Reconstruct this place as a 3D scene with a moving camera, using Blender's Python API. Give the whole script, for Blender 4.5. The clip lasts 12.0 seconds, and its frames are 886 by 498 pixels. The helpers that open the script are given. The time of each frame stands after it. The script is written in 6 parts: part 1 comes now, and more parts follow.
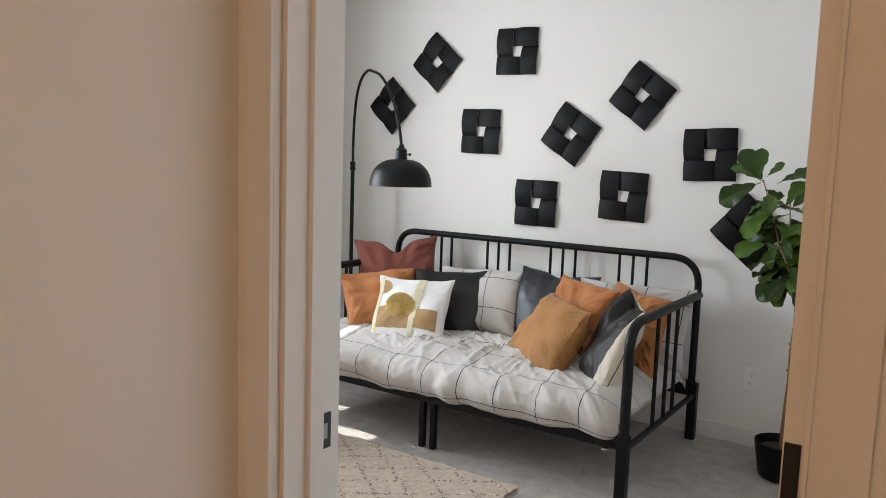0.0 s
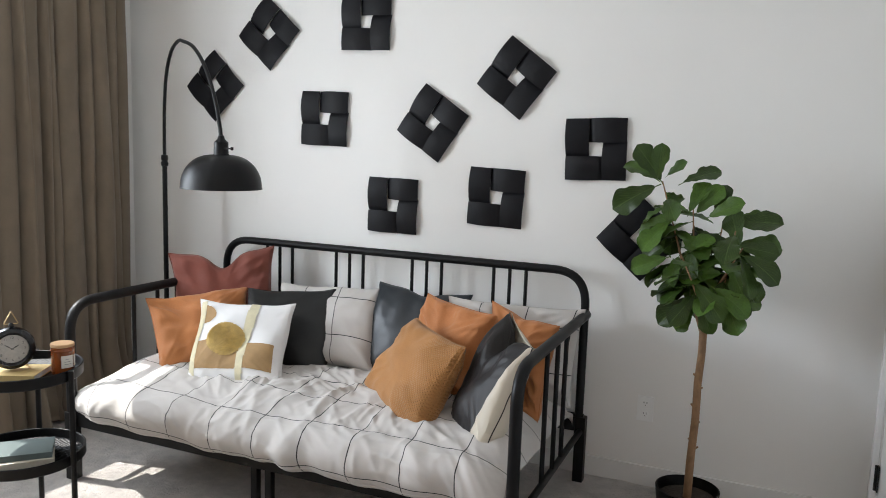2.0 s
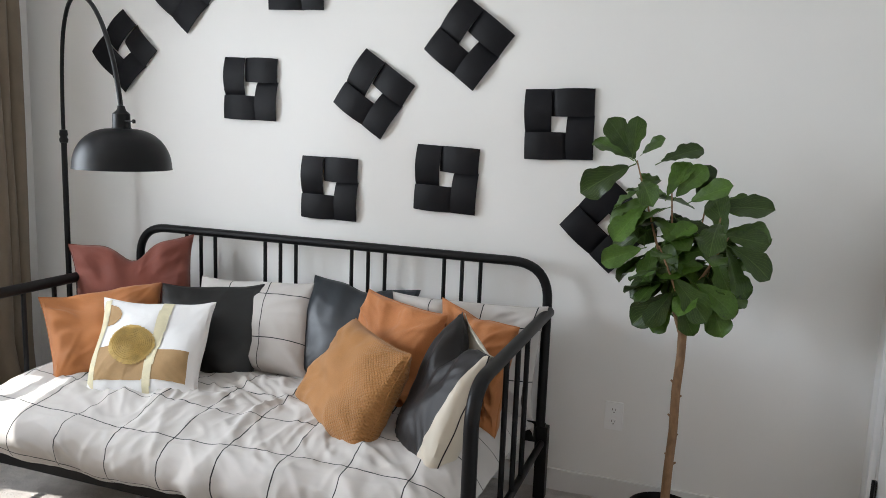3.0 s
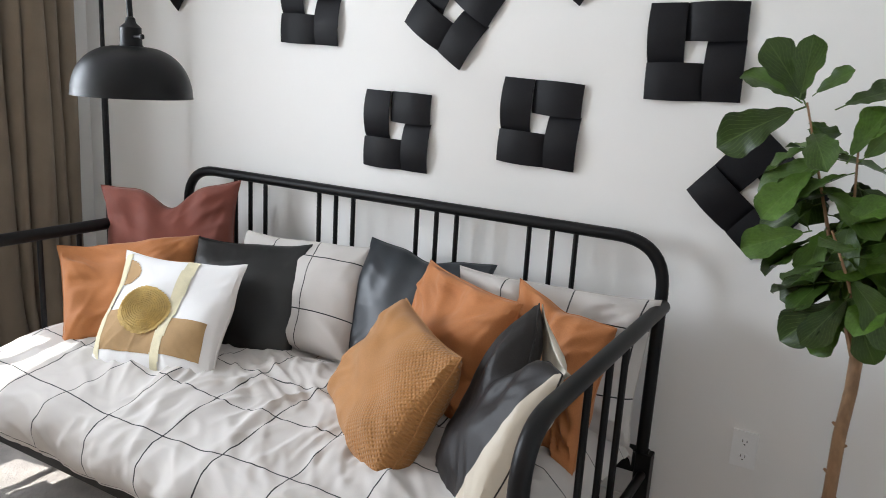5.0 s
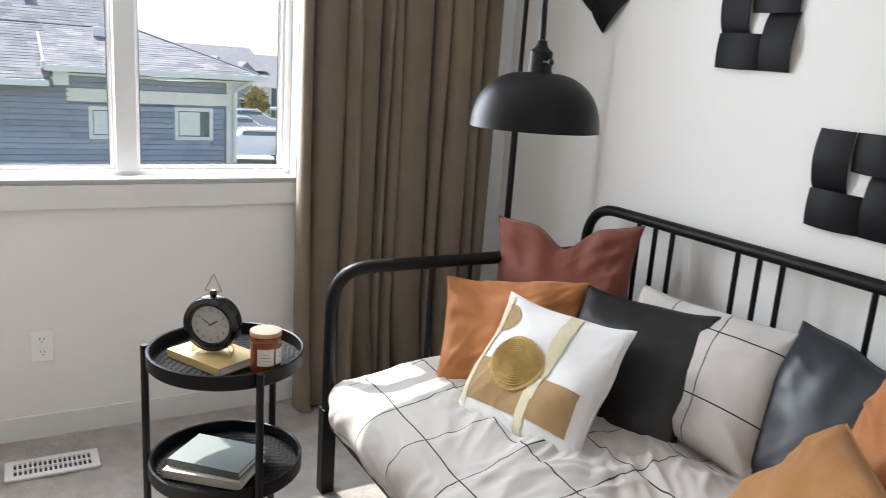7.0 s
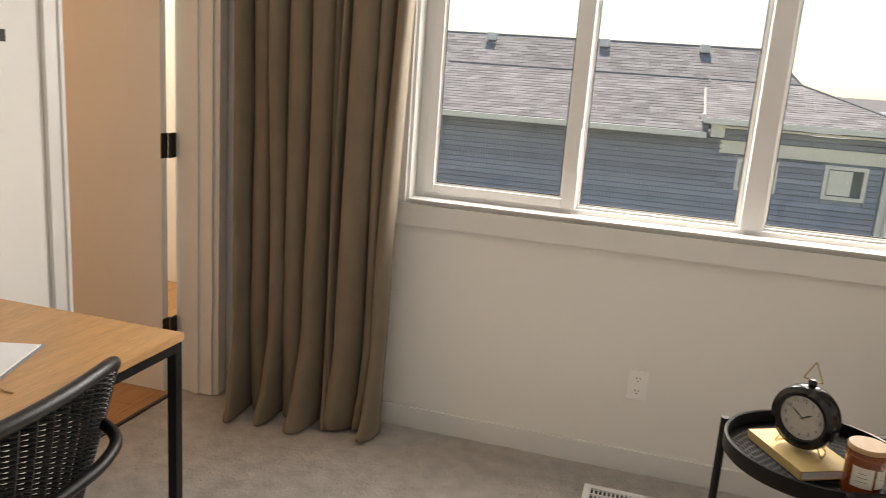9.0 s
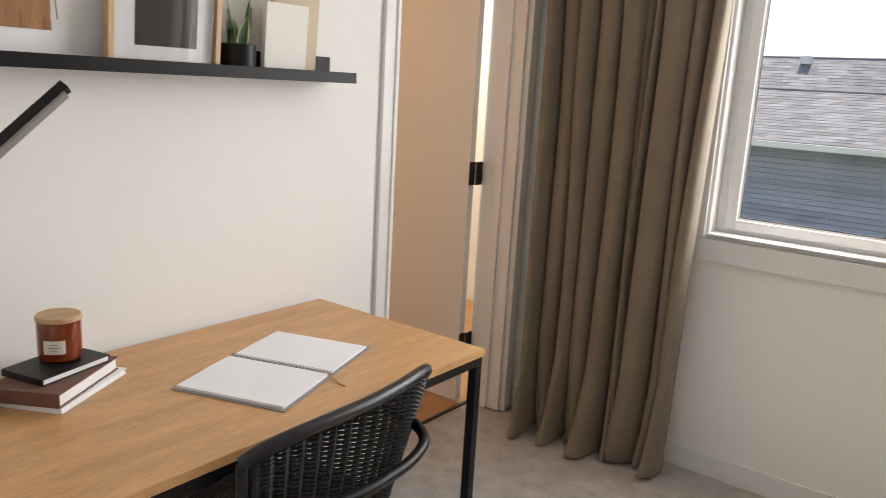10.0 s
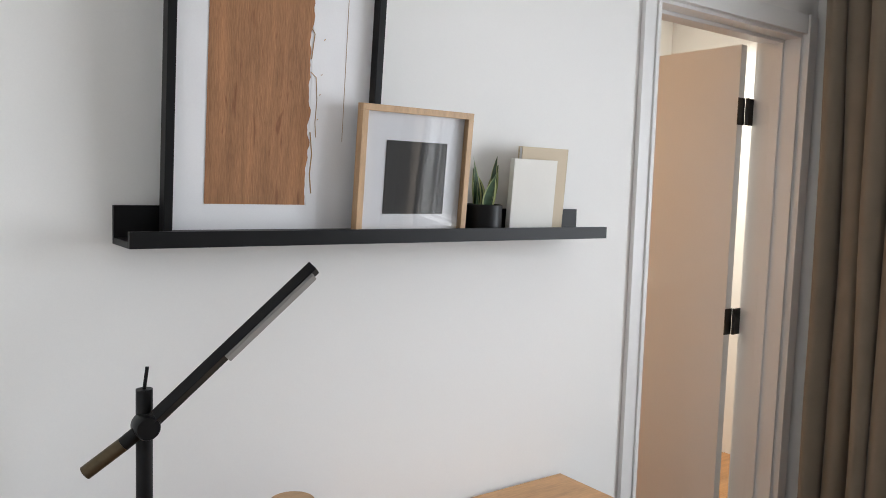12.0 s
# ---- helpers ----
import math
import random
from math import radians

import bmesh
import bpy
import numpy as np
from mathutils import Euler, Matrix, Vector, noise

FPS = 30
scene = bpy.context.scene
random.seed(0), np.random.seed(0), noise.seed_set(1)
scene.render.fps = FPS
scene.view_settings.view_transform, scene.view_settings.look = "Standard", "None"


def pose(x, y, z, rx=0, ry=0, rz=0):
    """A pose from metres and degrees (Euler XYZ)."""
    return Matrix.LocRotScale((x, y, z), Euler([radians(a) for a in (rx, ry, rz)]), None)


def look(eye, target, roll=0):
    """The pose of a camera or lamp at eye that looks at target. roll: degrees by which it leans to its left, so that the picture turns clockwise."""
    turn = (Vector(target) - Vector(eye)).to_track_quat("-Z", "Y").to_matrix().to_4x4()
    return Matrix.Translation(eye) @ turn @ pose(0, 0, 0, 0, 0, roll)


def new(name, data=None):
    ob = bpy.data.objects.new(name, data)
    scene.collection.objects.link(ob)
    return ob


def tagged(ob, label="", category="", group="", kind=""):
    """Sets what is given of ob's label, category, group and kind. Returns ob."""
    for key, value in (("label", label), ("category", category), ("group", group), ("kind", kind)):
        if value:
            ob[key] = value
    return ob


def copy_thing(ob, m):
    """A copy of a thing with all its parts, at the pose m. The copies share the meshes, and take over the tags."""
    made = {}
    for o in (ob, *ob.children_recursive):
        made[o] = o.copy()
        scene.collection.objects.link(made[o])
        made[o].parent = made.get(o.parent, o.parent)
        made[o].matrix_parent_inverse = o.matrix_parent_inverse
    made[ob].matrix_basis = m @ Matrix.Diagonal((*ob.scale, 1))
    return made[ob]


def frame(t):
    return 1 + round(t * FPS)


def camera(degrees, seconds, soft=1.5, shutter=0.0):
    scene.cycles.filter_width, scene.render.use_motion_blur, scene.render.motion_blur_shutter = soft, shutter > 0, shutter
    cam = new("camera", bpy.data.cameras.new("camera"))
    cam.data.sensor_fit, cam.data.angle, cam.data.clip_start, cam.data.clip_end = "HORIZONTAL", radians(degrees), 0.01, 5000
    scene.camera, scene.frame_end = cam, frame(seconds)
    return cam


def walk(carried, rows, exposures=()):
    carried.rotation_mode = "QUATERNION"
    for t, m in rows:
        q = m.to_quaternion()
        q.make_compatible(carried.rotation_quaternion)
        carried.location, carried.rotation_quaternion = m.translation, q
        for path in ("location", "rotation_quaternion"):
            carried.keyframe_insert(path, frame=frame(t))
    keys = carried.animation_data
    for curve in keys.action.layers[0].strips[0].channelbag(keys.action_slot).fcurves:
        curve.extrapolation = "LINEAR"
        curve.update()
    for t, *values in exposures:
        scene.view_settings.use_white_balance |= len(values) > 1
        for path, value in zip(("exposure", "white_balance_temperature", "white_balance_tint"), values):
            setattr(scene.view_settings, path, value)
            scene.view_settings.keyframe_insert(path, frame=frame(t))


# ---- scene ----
cam = camera(60.1, 12.0, soft=0.85, shutter=0.15)
ROWS = [
    (0, 3.7864, -0.6896, 1.4164, 34.12, -6.66, -1.86),
    (0.5, 3.7338, -0.5098, 1.4162, 33.20, -6.51, -2.18),
    (1, 3.6436, -0.3412, 1.4500, 31.05, -7.05, -1.94),
    (1.5, 3.5061, -0.1500, 1.4458, 27.28, -7.03, -2.00),
    (2, 3.4159, 0.0023, 1.4739, 23.29, -7.60, -1.88),
    (2.5, 3.3224, 0.1949, 1.4617, 19.54, -8.00, -2.12),
    (4.5, 3.2381, 0.9731, 1.4045, 25.17, -12.80, -3.13),
    (5, 3.1959, 1.1056, 1.3900, 30.09, -13.03, -3.32),
    (5.5, 3.1745, 1.2544, 1.3881, 36.56, -12.95, -3.54),
    (6, 3.1031, 1.3435, 1.3946, 43.78, -13.06, -3.75),
    (6.5, 3.0030, 1.3990, 1.4110, 51.55, -13.42, -3.98),
    (8.5, 2.7824, 1.4713, 1.3993, 94.83, -12.62, -3.83),
    (9, 2.7838, 1.4940, 1.4210, 106.71, -12.92, -4.10),
    (9.5, 2.8152, 1.4866, 1.4169, 118.14, -12.54, -3.67),
    (10, 2.8501, 1.4784, 1.4363, 127.90, -12.24, -3.19),
    (10.5, 2.8676, 1.4620, 1.4357, 135.11, -10.46, -2.57),
    (11, 2.8464, 1.4338, 1.4742, 140.12, -8.23, -2.25),
    (11.5, 2.7965, 1.3581, 1.5190, 142.82, -5.98, -1.82),
    (12, 2.7440, 1.2561, 1.5490, 144.02, -4.83, -1.80),
]
EXPOSURES = [(0.0, 0.80, 6400, 10), (1.2, 0.86, 6300, 10), (2.5, 0.84, 6250, 10), (5.0, 1.00, 6250, 11), (6.5, 0.88, 6250, 11), (8.5, 0.70, 7500, 14), (9.0, 0.42, 7800, 14), (9.6, 0.46, 7300, 14), (10.5, 0.66, 6950, 14), (12.0, 0.50, 6300, 12)]
walk(cam, [(t, pose(x, y, z, 90 + pitch, roll, yaw)) for t, x, y, z, yaw, pitch, roll in ROWS], EXPOSURES)

# ---- light ----
SUN_EL, SUN_AZ = radians(52), radians(255)
world = bpy.data.worlds.new("sky")
world.use_nodes = True
wn = world.node_tree
sky = wn.nodes.new("ShaderNodeTexSky")
sky.sky_type, sky.sun_disc, sky.sun_elevation, sky.sun_rotation = "NISHITA", False, SUN_EL, SUN_AZ
sky.dust_density = 0.4
wn.nodes["Background"].inputs["Strength"].default_value = 0.15
wn.links.new(sky.outputs[0], wn.nodes["Background"].inputs["Color"])
scene.world = world

sun = new("sun", bpy.data.lights.new("sun", "SUN"))
sun.data.energy, sun.data.angle, sun.data.color = 5.0, radians(0.6), (1.0, 0.95, 0.87)
sun.matrix_world = look((-1.72 * 5, -0.30 * 5, 2.2 * 5), (0, 0, 0))


def area(name, eye, target, w, h, power, colour=(1, 1, 1)):
    ob = new(name, bpy.data.lights.new(name, "AREA"))
    ob.data.shape, ob.data.size, ob.data.size_y, ob.data.energy, ob.data.color = "RECTANGLE", w, h, power, colour
    ob.matrix_world = look(eye, target)
    return ob


area("window_skylight", (-0.31, 1.49, 1.58), (1, 1.56, 1.38), 1.85, 1.15, 56, (0.92, 0.965, 1.0))
area("hall_lamp", (3.5, -1.5, 2.42), (3.5, -1.5, 0), 0.35, 0.35, 6, (1.0, 0.56, 0.28))
area("landing_lamp", (1.3, -1.3, 2.42), (1.3, -1.3, 0), 0.4, 0.4, 6.5, (1.0, 0.55, 0.25))
# added fill light, no real fixture: brightens the hinge gap of the open door
area("hinge_gap_fill", (-0.75, -1.1, 2.42), (-0.75, -1.1, 0), 0.4, 0.4, 16, (1.0, 0.95, 0.82))


# ---- materials ----
def mat(name, base=(0.8, 0.8, 0.8), rough=0.6, metal=0.0, spec=0.5, vary=0.06, scale=6.0, fine=120.0, bump=0.1, depth=0.002,
        grain=None, sheen=0.0, coat=0.0, transmission=0.0, emission=None, trans=0.0):
    """A surface with broad and fine variation of colour, roughness and relief."""
    m = bpy.data.materials.new(name)
    m.use_nodes = True
    n, l = m.node_tree.nodes, m.node_tree.links
    b = n["Principled BSDF"]
    b.inputs["Roughness"].default_value, b.inputs["Metallic"].default_value = rough, metal
    b.inputs["Specular IOR Level"].default_value = spec
    b.inputs["Sheen Weight"].default_value, b.inputs["Coat Weight"].default_value = sheen, coat
    b.inputs["Transmission Weight"].default_value = transmission
    tc = n.new("ShaderNodeTexCoord")
    mp = n.new("ShaderNodeMapping")
    l.new(tc.outputs["Object"], mp.inputs["Vector"])
    if grain:
        mp.inputs["Scale"].default_value = grain
    big, small = n.new("ShaderNodeTexNoise"), n.new("ShaderNodeTexNoise")
    big.inputs["Scale"].default_value, small.inputs["Scale"].default_value = scale, fine
    big.inputs["Detail"].default_value = 4.0
    l.new(mp.outputs[0], big.inputs["Vector"])
    l.new(mp.outputs[0], small.inputs["Vector"])
    mix = n.new("ShaderNodeMix")
    mix.data_type = "RGBA"
    mix.inputs["A"].default_value = (*[c * (1 - vary) for c in base], 1)
    mix.inputs["B"].default_value = (*[min(1, c * (1 + vary)) for c in base], 1)
    add = n.new("ShaderNodeMath")
    add.operation = "MULTIPLY_ADD"
    l.new(small.outputs["Fac"], add.inputs[0])
    add.inputs[1].default_value = 0.4
    mul = n.new("ShaderNodeMath")
    mul.operation = "MULTIPLY"
    mul.inputs[1].default_value = 0.6
    l.new(big.outputs["Fac"], mul.inputs[0])
    l.new(mul.outputs[0], add.inputs[2])
    stretch = n.new("ShaderNodeMapRange")
    stretch.inputs["From Min"].default_value, stretch.inputs["From Max"].default_value = 0.34, 0.66
    l.new(add.outputs[0], stretch.inputs["Value"])
    l.new(stretch.outputs[0], mix.inputs["Factor"])
    l.new(mix.outputs["Result"], b.inputs["Base Color"])
    if bump:
        bp = n.new("ShaderNodeBump")
        bp.inputs["Strength"].default_value, bp.inputs["Distance"].default_value = bump, depth
        l.new(small.outputs["Fac"], bp.inputs["Height"])
        l.new(bp.outputs[0], b.inputs["Normal"])
    if emission:
        b.inputs["Emission Color"].default_value, b.inputs["Emission Strength"].default_value = (*emission[:3], 1), emission[3]
    return m


def ramp(m, stops, source, into="Base Color"):
    n, l = m.node_tree.nodes, m.node_tree.links
    r = n.new("ShaderNodeValToRGB")
    e = r.color_ramp.elements
    e[0].position, e[0].color = stops[0][0], (*stops[0][1], 1)
    e[1].position, e[1].color = stops[-1][0], (*stops[-1][1], 1)
    for p, c in stops[1:-1]:
        x = e.new(p)
        x.color = (*c, 1)
    l.new(source, r.inputs[0])
    l.new(r.outputs[0], n["Principled BSDF"].inputs[into])
    return r


M_WALL = mat("wall_paint", (0.86, 0.85, 0.825), 0.75, vary=0.015, scale=1.5, fine=350, bump=0.12, depth=0.0006)
M_CEIL = mat("ceiling_paint", (0.88, 0.875, 0.86), 0.85, vary=0.02, fine=90, bump=0.4, depth=0.002)
M_TRIM = mat("trim_paint", (0.80, 0.795, 0.78), 0.38, vary=0.015, fine=200, bump=0.05, depth=0.0004)
M_DOOR = mat("door_paint", (0.80, 0.795, 0.78), 0.42, vary=0.012, scale=3, fine=160, bump=0.06, depth=0.0005)
M_VINYL = mat("window_vinyl", (0.82, 0.82, 0.82), 0.3, vary=0.01, bump=0)
M_BLACK = mat("black_powder_coat", (0.005, 0.005, 0.0056), 0.42, spec=0.25, vary=0.25, fine=500, bump=0.15, depth=0.0003)
M_BLACKGLOSS = mat("black_gloss_enamel", (0.012, 0.012, 0.014), 0.16, vary=0.2, fine=60, bump=0.02)
M_HARDWARE = mat("black_door_hardware", (0.012, 0.012, 0.012), 0.35, vary=0.2, bump=0.05, depth=0.0003)
M_CARPET = mat("carpet_pile", (0.64, 0.59, 0.55), 0.95, vary=0.22, scale=14, fine=420, bump=1.0, depth=0.010, sheen=0.3)
M_HALLFLOOR = mat("oak_floor", (0.42, 0.22, 0.09), 0.4, vary=0.25, scale=4, fine=60, bump=0.1, grain=(1, 9, 9))
M_OAK = mat("oak_veneer", (0.57, 0.315, 0.135), 0.38, vary=0.19, scale=2.6, fine=22, bump=0.12, depth=0.0006, grain=(1.3, 9, 9))
M_OAKFRAME = mat("pale_oak", (0.55, 0.36, 0.20), 0.5, vary=0.16, scale=8, fine=80, bump=0.1, grain=(12, 12, 1.5))
M_CURTAIN = mat("taupe_linen", (0.200, 0.158, 0.112), 0.9, vary=0.10, scale=9, fine=700, bump=0.5, depth=0.001, sheen=0.15)
M_RUST = mat("rust_velvet", (0.185, 0.046, 0.028), 0.75, vary=0.16, scale=8, fine=300, bump=0.25, sheen=0.15)
M_ORANGE = mat("burnt_orange_velvet", (0.47, 0.178, 0.055), 0.75, vary=0.13, scale=8, fine=300, bump=0.25, sheen=0.12)
M_LEATHER = mat("black_leather", (0.006, 0.006, 0.006), 0.48, vary=0.15, scale=9, fine=260, bump=0.3, depth=0.0008)
M_LEATHER2 = mat("blue_black_leather", (0.020, 0.025, 0.031), 0.36, vary=0.15, scale=7, fine=260, bump=0.3, depth=0.0008)
M_CREAM = mat("cream_cotton", (0.62, 0.57, 0.48), 0.85, vary=0.06, fine=400, bump=0.3)
M_GOLD = mat("gold_embroidery", (0.52, 0.35, 0.10), 0.6, vary=0.25, scale=30, fine=500, bump=0.9, depth=0.004)
M_BRASS = mat("brushed_brass", (0.55, 0.40, 0.20), 0.32, metal=1.0, vary=0.1, bump=0.05)
M_BRONZE = mat("bronze_sleeve", (0.10, 0.075, 0.045), 0.4, metal=0.8, vary=0.2, bump=0.05)
M_PAPER = mat("paper", (0.87, 0.865, 0.875), 0.8, vary=0.02, fine=300, bump=0.05)
M_GREYCARD = mat("grey_card", (0.28, 0.275, 0.28), 0.7, vary=0.05, bump=0.1)
M_BROWNBOOK = mat("brown_cloth", (0.17, 0.085, 0.06), 0.75, vary=0.1, fine=500, bump=0.3)
M_IVORY = mat("ivory_cloth", (0.78, 0.76, 0.71), 0.8, vary=0.03, fine=500, bump=0.15)
M_TAN = mat("tan_board", (0.60, 0.50, 0.36), 0.7, vary=0.04, fine=300, bump=0.1)
M_YELLOW = mat("mustard_cloth", (0.55, 0.40, 0.17), 0.7, vary=0.08, fine=500, bump=0.3)
M_TEAL = mat("grey_teal_cloth", (0.11, 0.14, 0.135), 0.55, vary=0.1, fine=400, bump=0.2)
M_CORK = mat("lid_wood", (0.50, 0.31, 0.16), 0.5, vary=0.15, fine=90, bump=0.1, grain=(1, 8, 8))
M_AMBER = mat("amber_glass", (0.30, 0.045, 0.010), 0.06, vary=0.03, bump=0, transmission=0.35, coat=0.5)
# lit copy of the amber glass: the glow through it is put into the colour
M_AMBERLIT = mat("amber_glass_lit", (0.42, 0.10, 0.02), 0.06, vary=0.03, bump=0, transmission=0.5, coat=0.5)
M_LABEL = mat("label_paper", (0.72, 0.68, 0.60), 0.7, vary=0.02, bump=0.05)
M_INK = mat("printed_ink", (0.10, 0.10, 0.10), 0.7, vary=0.05, bump=0)
M_PENCIL = mat("pencil_paint", (0.72, 0.30, 0.04), 0.35, vary=0.05, bump=0)
M_ERASER = mat("worn_eraser", (0.16, 0.12, 0.12), 0.8, vary=0.1, bump=0.2)
M_FERRULE = mat("ferrule", (0.75, 0.72, 0.68), 0.3, metal=1.0, vary=0.05, bump=0)
M_CHROME = mat("aged_steel", (0.35, 0.34, 0.33), 0.3, metal=1.0, vary=0.1, bump=0)
M_LED = mat("led_diffuser", (0.24, 0.23, 0.22), 0.5, vary=0.02, bump=0)
M_SHADEIN = mat("shade_inside", (0.75, 0.74, 0.72), 0.6, vary=0.03, bump=0)
M_WICKER = mat("black_resin_wicker", (0.013, 0.013, 0.015), 0.38, vary=0.3, scale=30, fine=400, bump=0.3)
M_PLATE = mat("outlet_plastic", (0.90, 0.90, 0.89), 0.3, vary=0.01, bump=0)
# near-black colour standing in for the shade inside slots and the floor vent
M_HOLESHADE = mat("hole_shade", (0.03, 0.03, 0.03), 0.5, vary=0.05, bump=0)
M_SOIL = mat("dark_soil", (0.035, 0.025, 0.018), 0.95, vary=0.4, fine=120, bump=1.0, depth=0.01)
M_TRUNK = mat("bark", (0.27, 0.155, 0.08), 0.75, vary=0.3, scale=25, fine=90, bump=0.7, depth=0.003, grain=(1, 1, 0.4))
M_FACE = mat("clock_paper", (0.52, 0.49, 0.45), 0.6, vary=0.1, scale=30, bump=0)


def glass_material():
    m = bpy.data.materials.new("clear_glass")
    m.use_nodes = True
    n, l = m.node_tree.nodes, m.node_tree.links
    out = n["Material Output"]
    n.remove(n["Principled BSDF"])
    tr, gl, mx, fr = n.new("ShaderNodeBsdfTransparent"), n.new("ShaderNodeBsdfGlossy"), n.new("ShaderNodeMixShader"), n.new("ShaderNodeFresnel")
    gl.inputs["Roughness"].default_value = 0.02
    fr.inputs["IOR"].default_value = 1.45
    l.new(fr.outputs[0], mx.inputs[0])
    l.new(tr.outputs[0], mx.inputs[1])
    l.new(gl.outputs[0], mx.inputs[2])
    l.new(mx.outputs[0], out.inputs[0])
    return m


M_GLASS = glass_material()


def leaf_material():
    m = mat("fiddle_leaf", (0.040, 0.082, 0.010), 0.42, spec=0.35, vary=0.3, scale=10, fine=90, bump=0.2, depth=0.002)
    n, l = m.node_tree.nodes, m.node_tree.links
    b = n["Principled BSDF"]
    info = n.new("ShaderNodeObjectInfo")
    hs = n.new("ShaderNodeHueSaturation")
    mr = n.new("ShaderNodeMapRange")
    mr.inputs["To Min"].default_value, mr.inputs["To Max"].default_value = 0.45, 1.8
    l.new(info.outputs["Random"], mr.inputs["Value"])
    l.new(mr.outputs[0], hs.inputs["Value"])
    src = b.inputs["Base Color"].links[0].from_socket
    l.new(src, hs.inputs["Color"])
    uv = n.new("ShaderNodeUVMap")
    sep = n.new("ShaderNodeSeparateXYZ")
    l.new(uv.outputs[0], sep.inputs[0])
    ab = n.new("ShaderNodeMath")
    ab.operation = "ABSOLUTE"
    l.new(sep.outputs[0], ab.inputs[0])
    mad = n.new("ShaderNodeMath")
    mad.operation, mad.inputs[1].default_value = "MULTIPLY_ADD", -0.8
    l.new(ab.outputs[0], mad.inputs[0])
    l.new(sep.outputs[1], mad.inputs[2])
    fr = n.new("ShaderNodeMath")
    fr.operation, fr.inputs[1].default_value = "MULTIPLY", 6.5
    l.new(mad.outputs[0], fr.inputs[0])
    f2 = n.new("ShaderNodeMath")
    f2.operation = "FRACT"
    l.new(fr.outputs[0], f2.inputs[0])
    lt = n.new("ShaderNodeMath")
    lt.operation, lt.inputs[1].default_value = "LESS_THAN", 0.09
    l.new(f2.outputs[0], lt.inputs[0])
    mid = n.new("ShaderNodeMath")
    mid.operation, mid.inputs[1].default_value = "LESS_THAN", 0.035
    l.new(ab.outputs[0], mid.inputs[0])
    mx = n.new("ShaderNodeMath")
    mx.operation = "MAXIMUM"
    l.new(lt.outputs[0], mx.inputs[0])
    l.new(mid.outputs[0], mx.inputs[1])
    sc = n.new("ShaderNodeMath")
    sc.operation, sc.inputs[1].default_value = "MULTIPLY", 0.4
    l.new(mx.outputs[0], sc.inputs[0])
    mix = n.new("ShaderNodeMix")
    mix.data_type = "RGBA"
    mix.inputs["B"].default_value = (0.12, 0.19, 0.05, 1)
    l.new(sc.outputs[0], mix.inputs["Factor"])
    l.new(hs.outputs[0], mix.inputs["A"])
    l.new(mix.outputs["Result"], b.inputs["Base Color"])
    return m


M_LEAF = leaf_material()


def grid_cloth():
    """Off-white cotton with a woven grid of thin black lines, laid by the cloth's own coordinates in metres."""
    m = mat("grid_cotton", (0.56, 0.53, 0.50), 0.85, vary=0.04, scale=5, fine=500, bump=0.25, depth=0.0008, sheen=0.1)
    n, l = m.node_tree.nodes, m.node_tree.links
    b = n["Principled BSDF"]
    src = b.inputs["Base Color"].links[0].from_socket
    uv = n.new("ShaderNodeUVMap")
    sep = n.new("ShaderNodeSeparateXYZ")
    l.new(uv.outputs[0], sep.inputs[0])
    hits = []
    for k in (0, 1):
        mu = n.new("ShaderNodeMath")
        mu.operation, mu.inputs[1].default_value = "PINGPONG", 0.105
        l.new(sep.outputs[k], mu.inputs[0])
        lt = n.new("ShaderNodeMath")
        lt.operation, lt.inputs[1].default_value = "LESS_THAN", 0.0022
        l.new(mu.outputs[0], lt.inputs[0])
        hits.append(lt)
    mx = n.new("ShaderNodeMath")
    mx.operation = "MAXIMUM"
    l.new(hits[0].outputs[0], mx.inputs[0])
    l.new(hits[1].outputs[0], mx.inputs[1])
    mix = n.new("ShaderNodeMix")
    mix.data_type = "RGBA"
    mix.inputs["B"].default_value = (0.02, 0.02, 0.022, 1)
    l.new(mx.outputs[0], mix.inputs["Factor"])
    l.new(src, mix.inputs["A"])
    l.new(mix.outputs["Result"], b.inputs["Base Color"])
    return m


M_GRID = grid_cloth()
M_COTTON = mat("plain_cotton", (0.56, 0.53, 0.50), 0.85, vary=0.04, scale=5, fine=500, bump=0.25, depth=0.0008, sheen=0.1)


# ---- builders ----
def finish(name, bm, material, smooth=False, uvs=None):
    bmesh.ops.recalc_face_normals(bm, faces=bm.faces) if not smooth == "keep" else None
    me = bpy.data.meshes.new(name)
    bm.to_mesh(me)
    bm.free()
    for m in (material if isinstance(material, (list, tuple)) else [material]):
        me.materials.append(m)
    if smooth:
        me.polygons.foreach_set("use_smooth", [True] * len(me.polygons))
        me.set_sharp_from_angle(angle=radians(40))
    return me


def part(name, bm, material, parent=None, label="", smooth=False, kind=""):
    ob = new(name, finish(name, bm, material, smooth))
    if parent:
        ob.parent = parent
    return tagged(ob, label=label, kind=kind)


def solid(name, bm, material, label="", category="", kind="", smooth=False, group=""):
    """A thing, or a piece of the setting, that is one mesh."""
    return tagged(new(name, finish(name, bm, material, smooth)), label, category, group, kind)


def thing(name, at, label, category, group="", turn=0.0):
    ob = new(name)
    ob.matrix_world = pose(*at, 0, 0, turn)
    ob.empty_display_size = 0.1
    return tagged(ob, label, category, group)


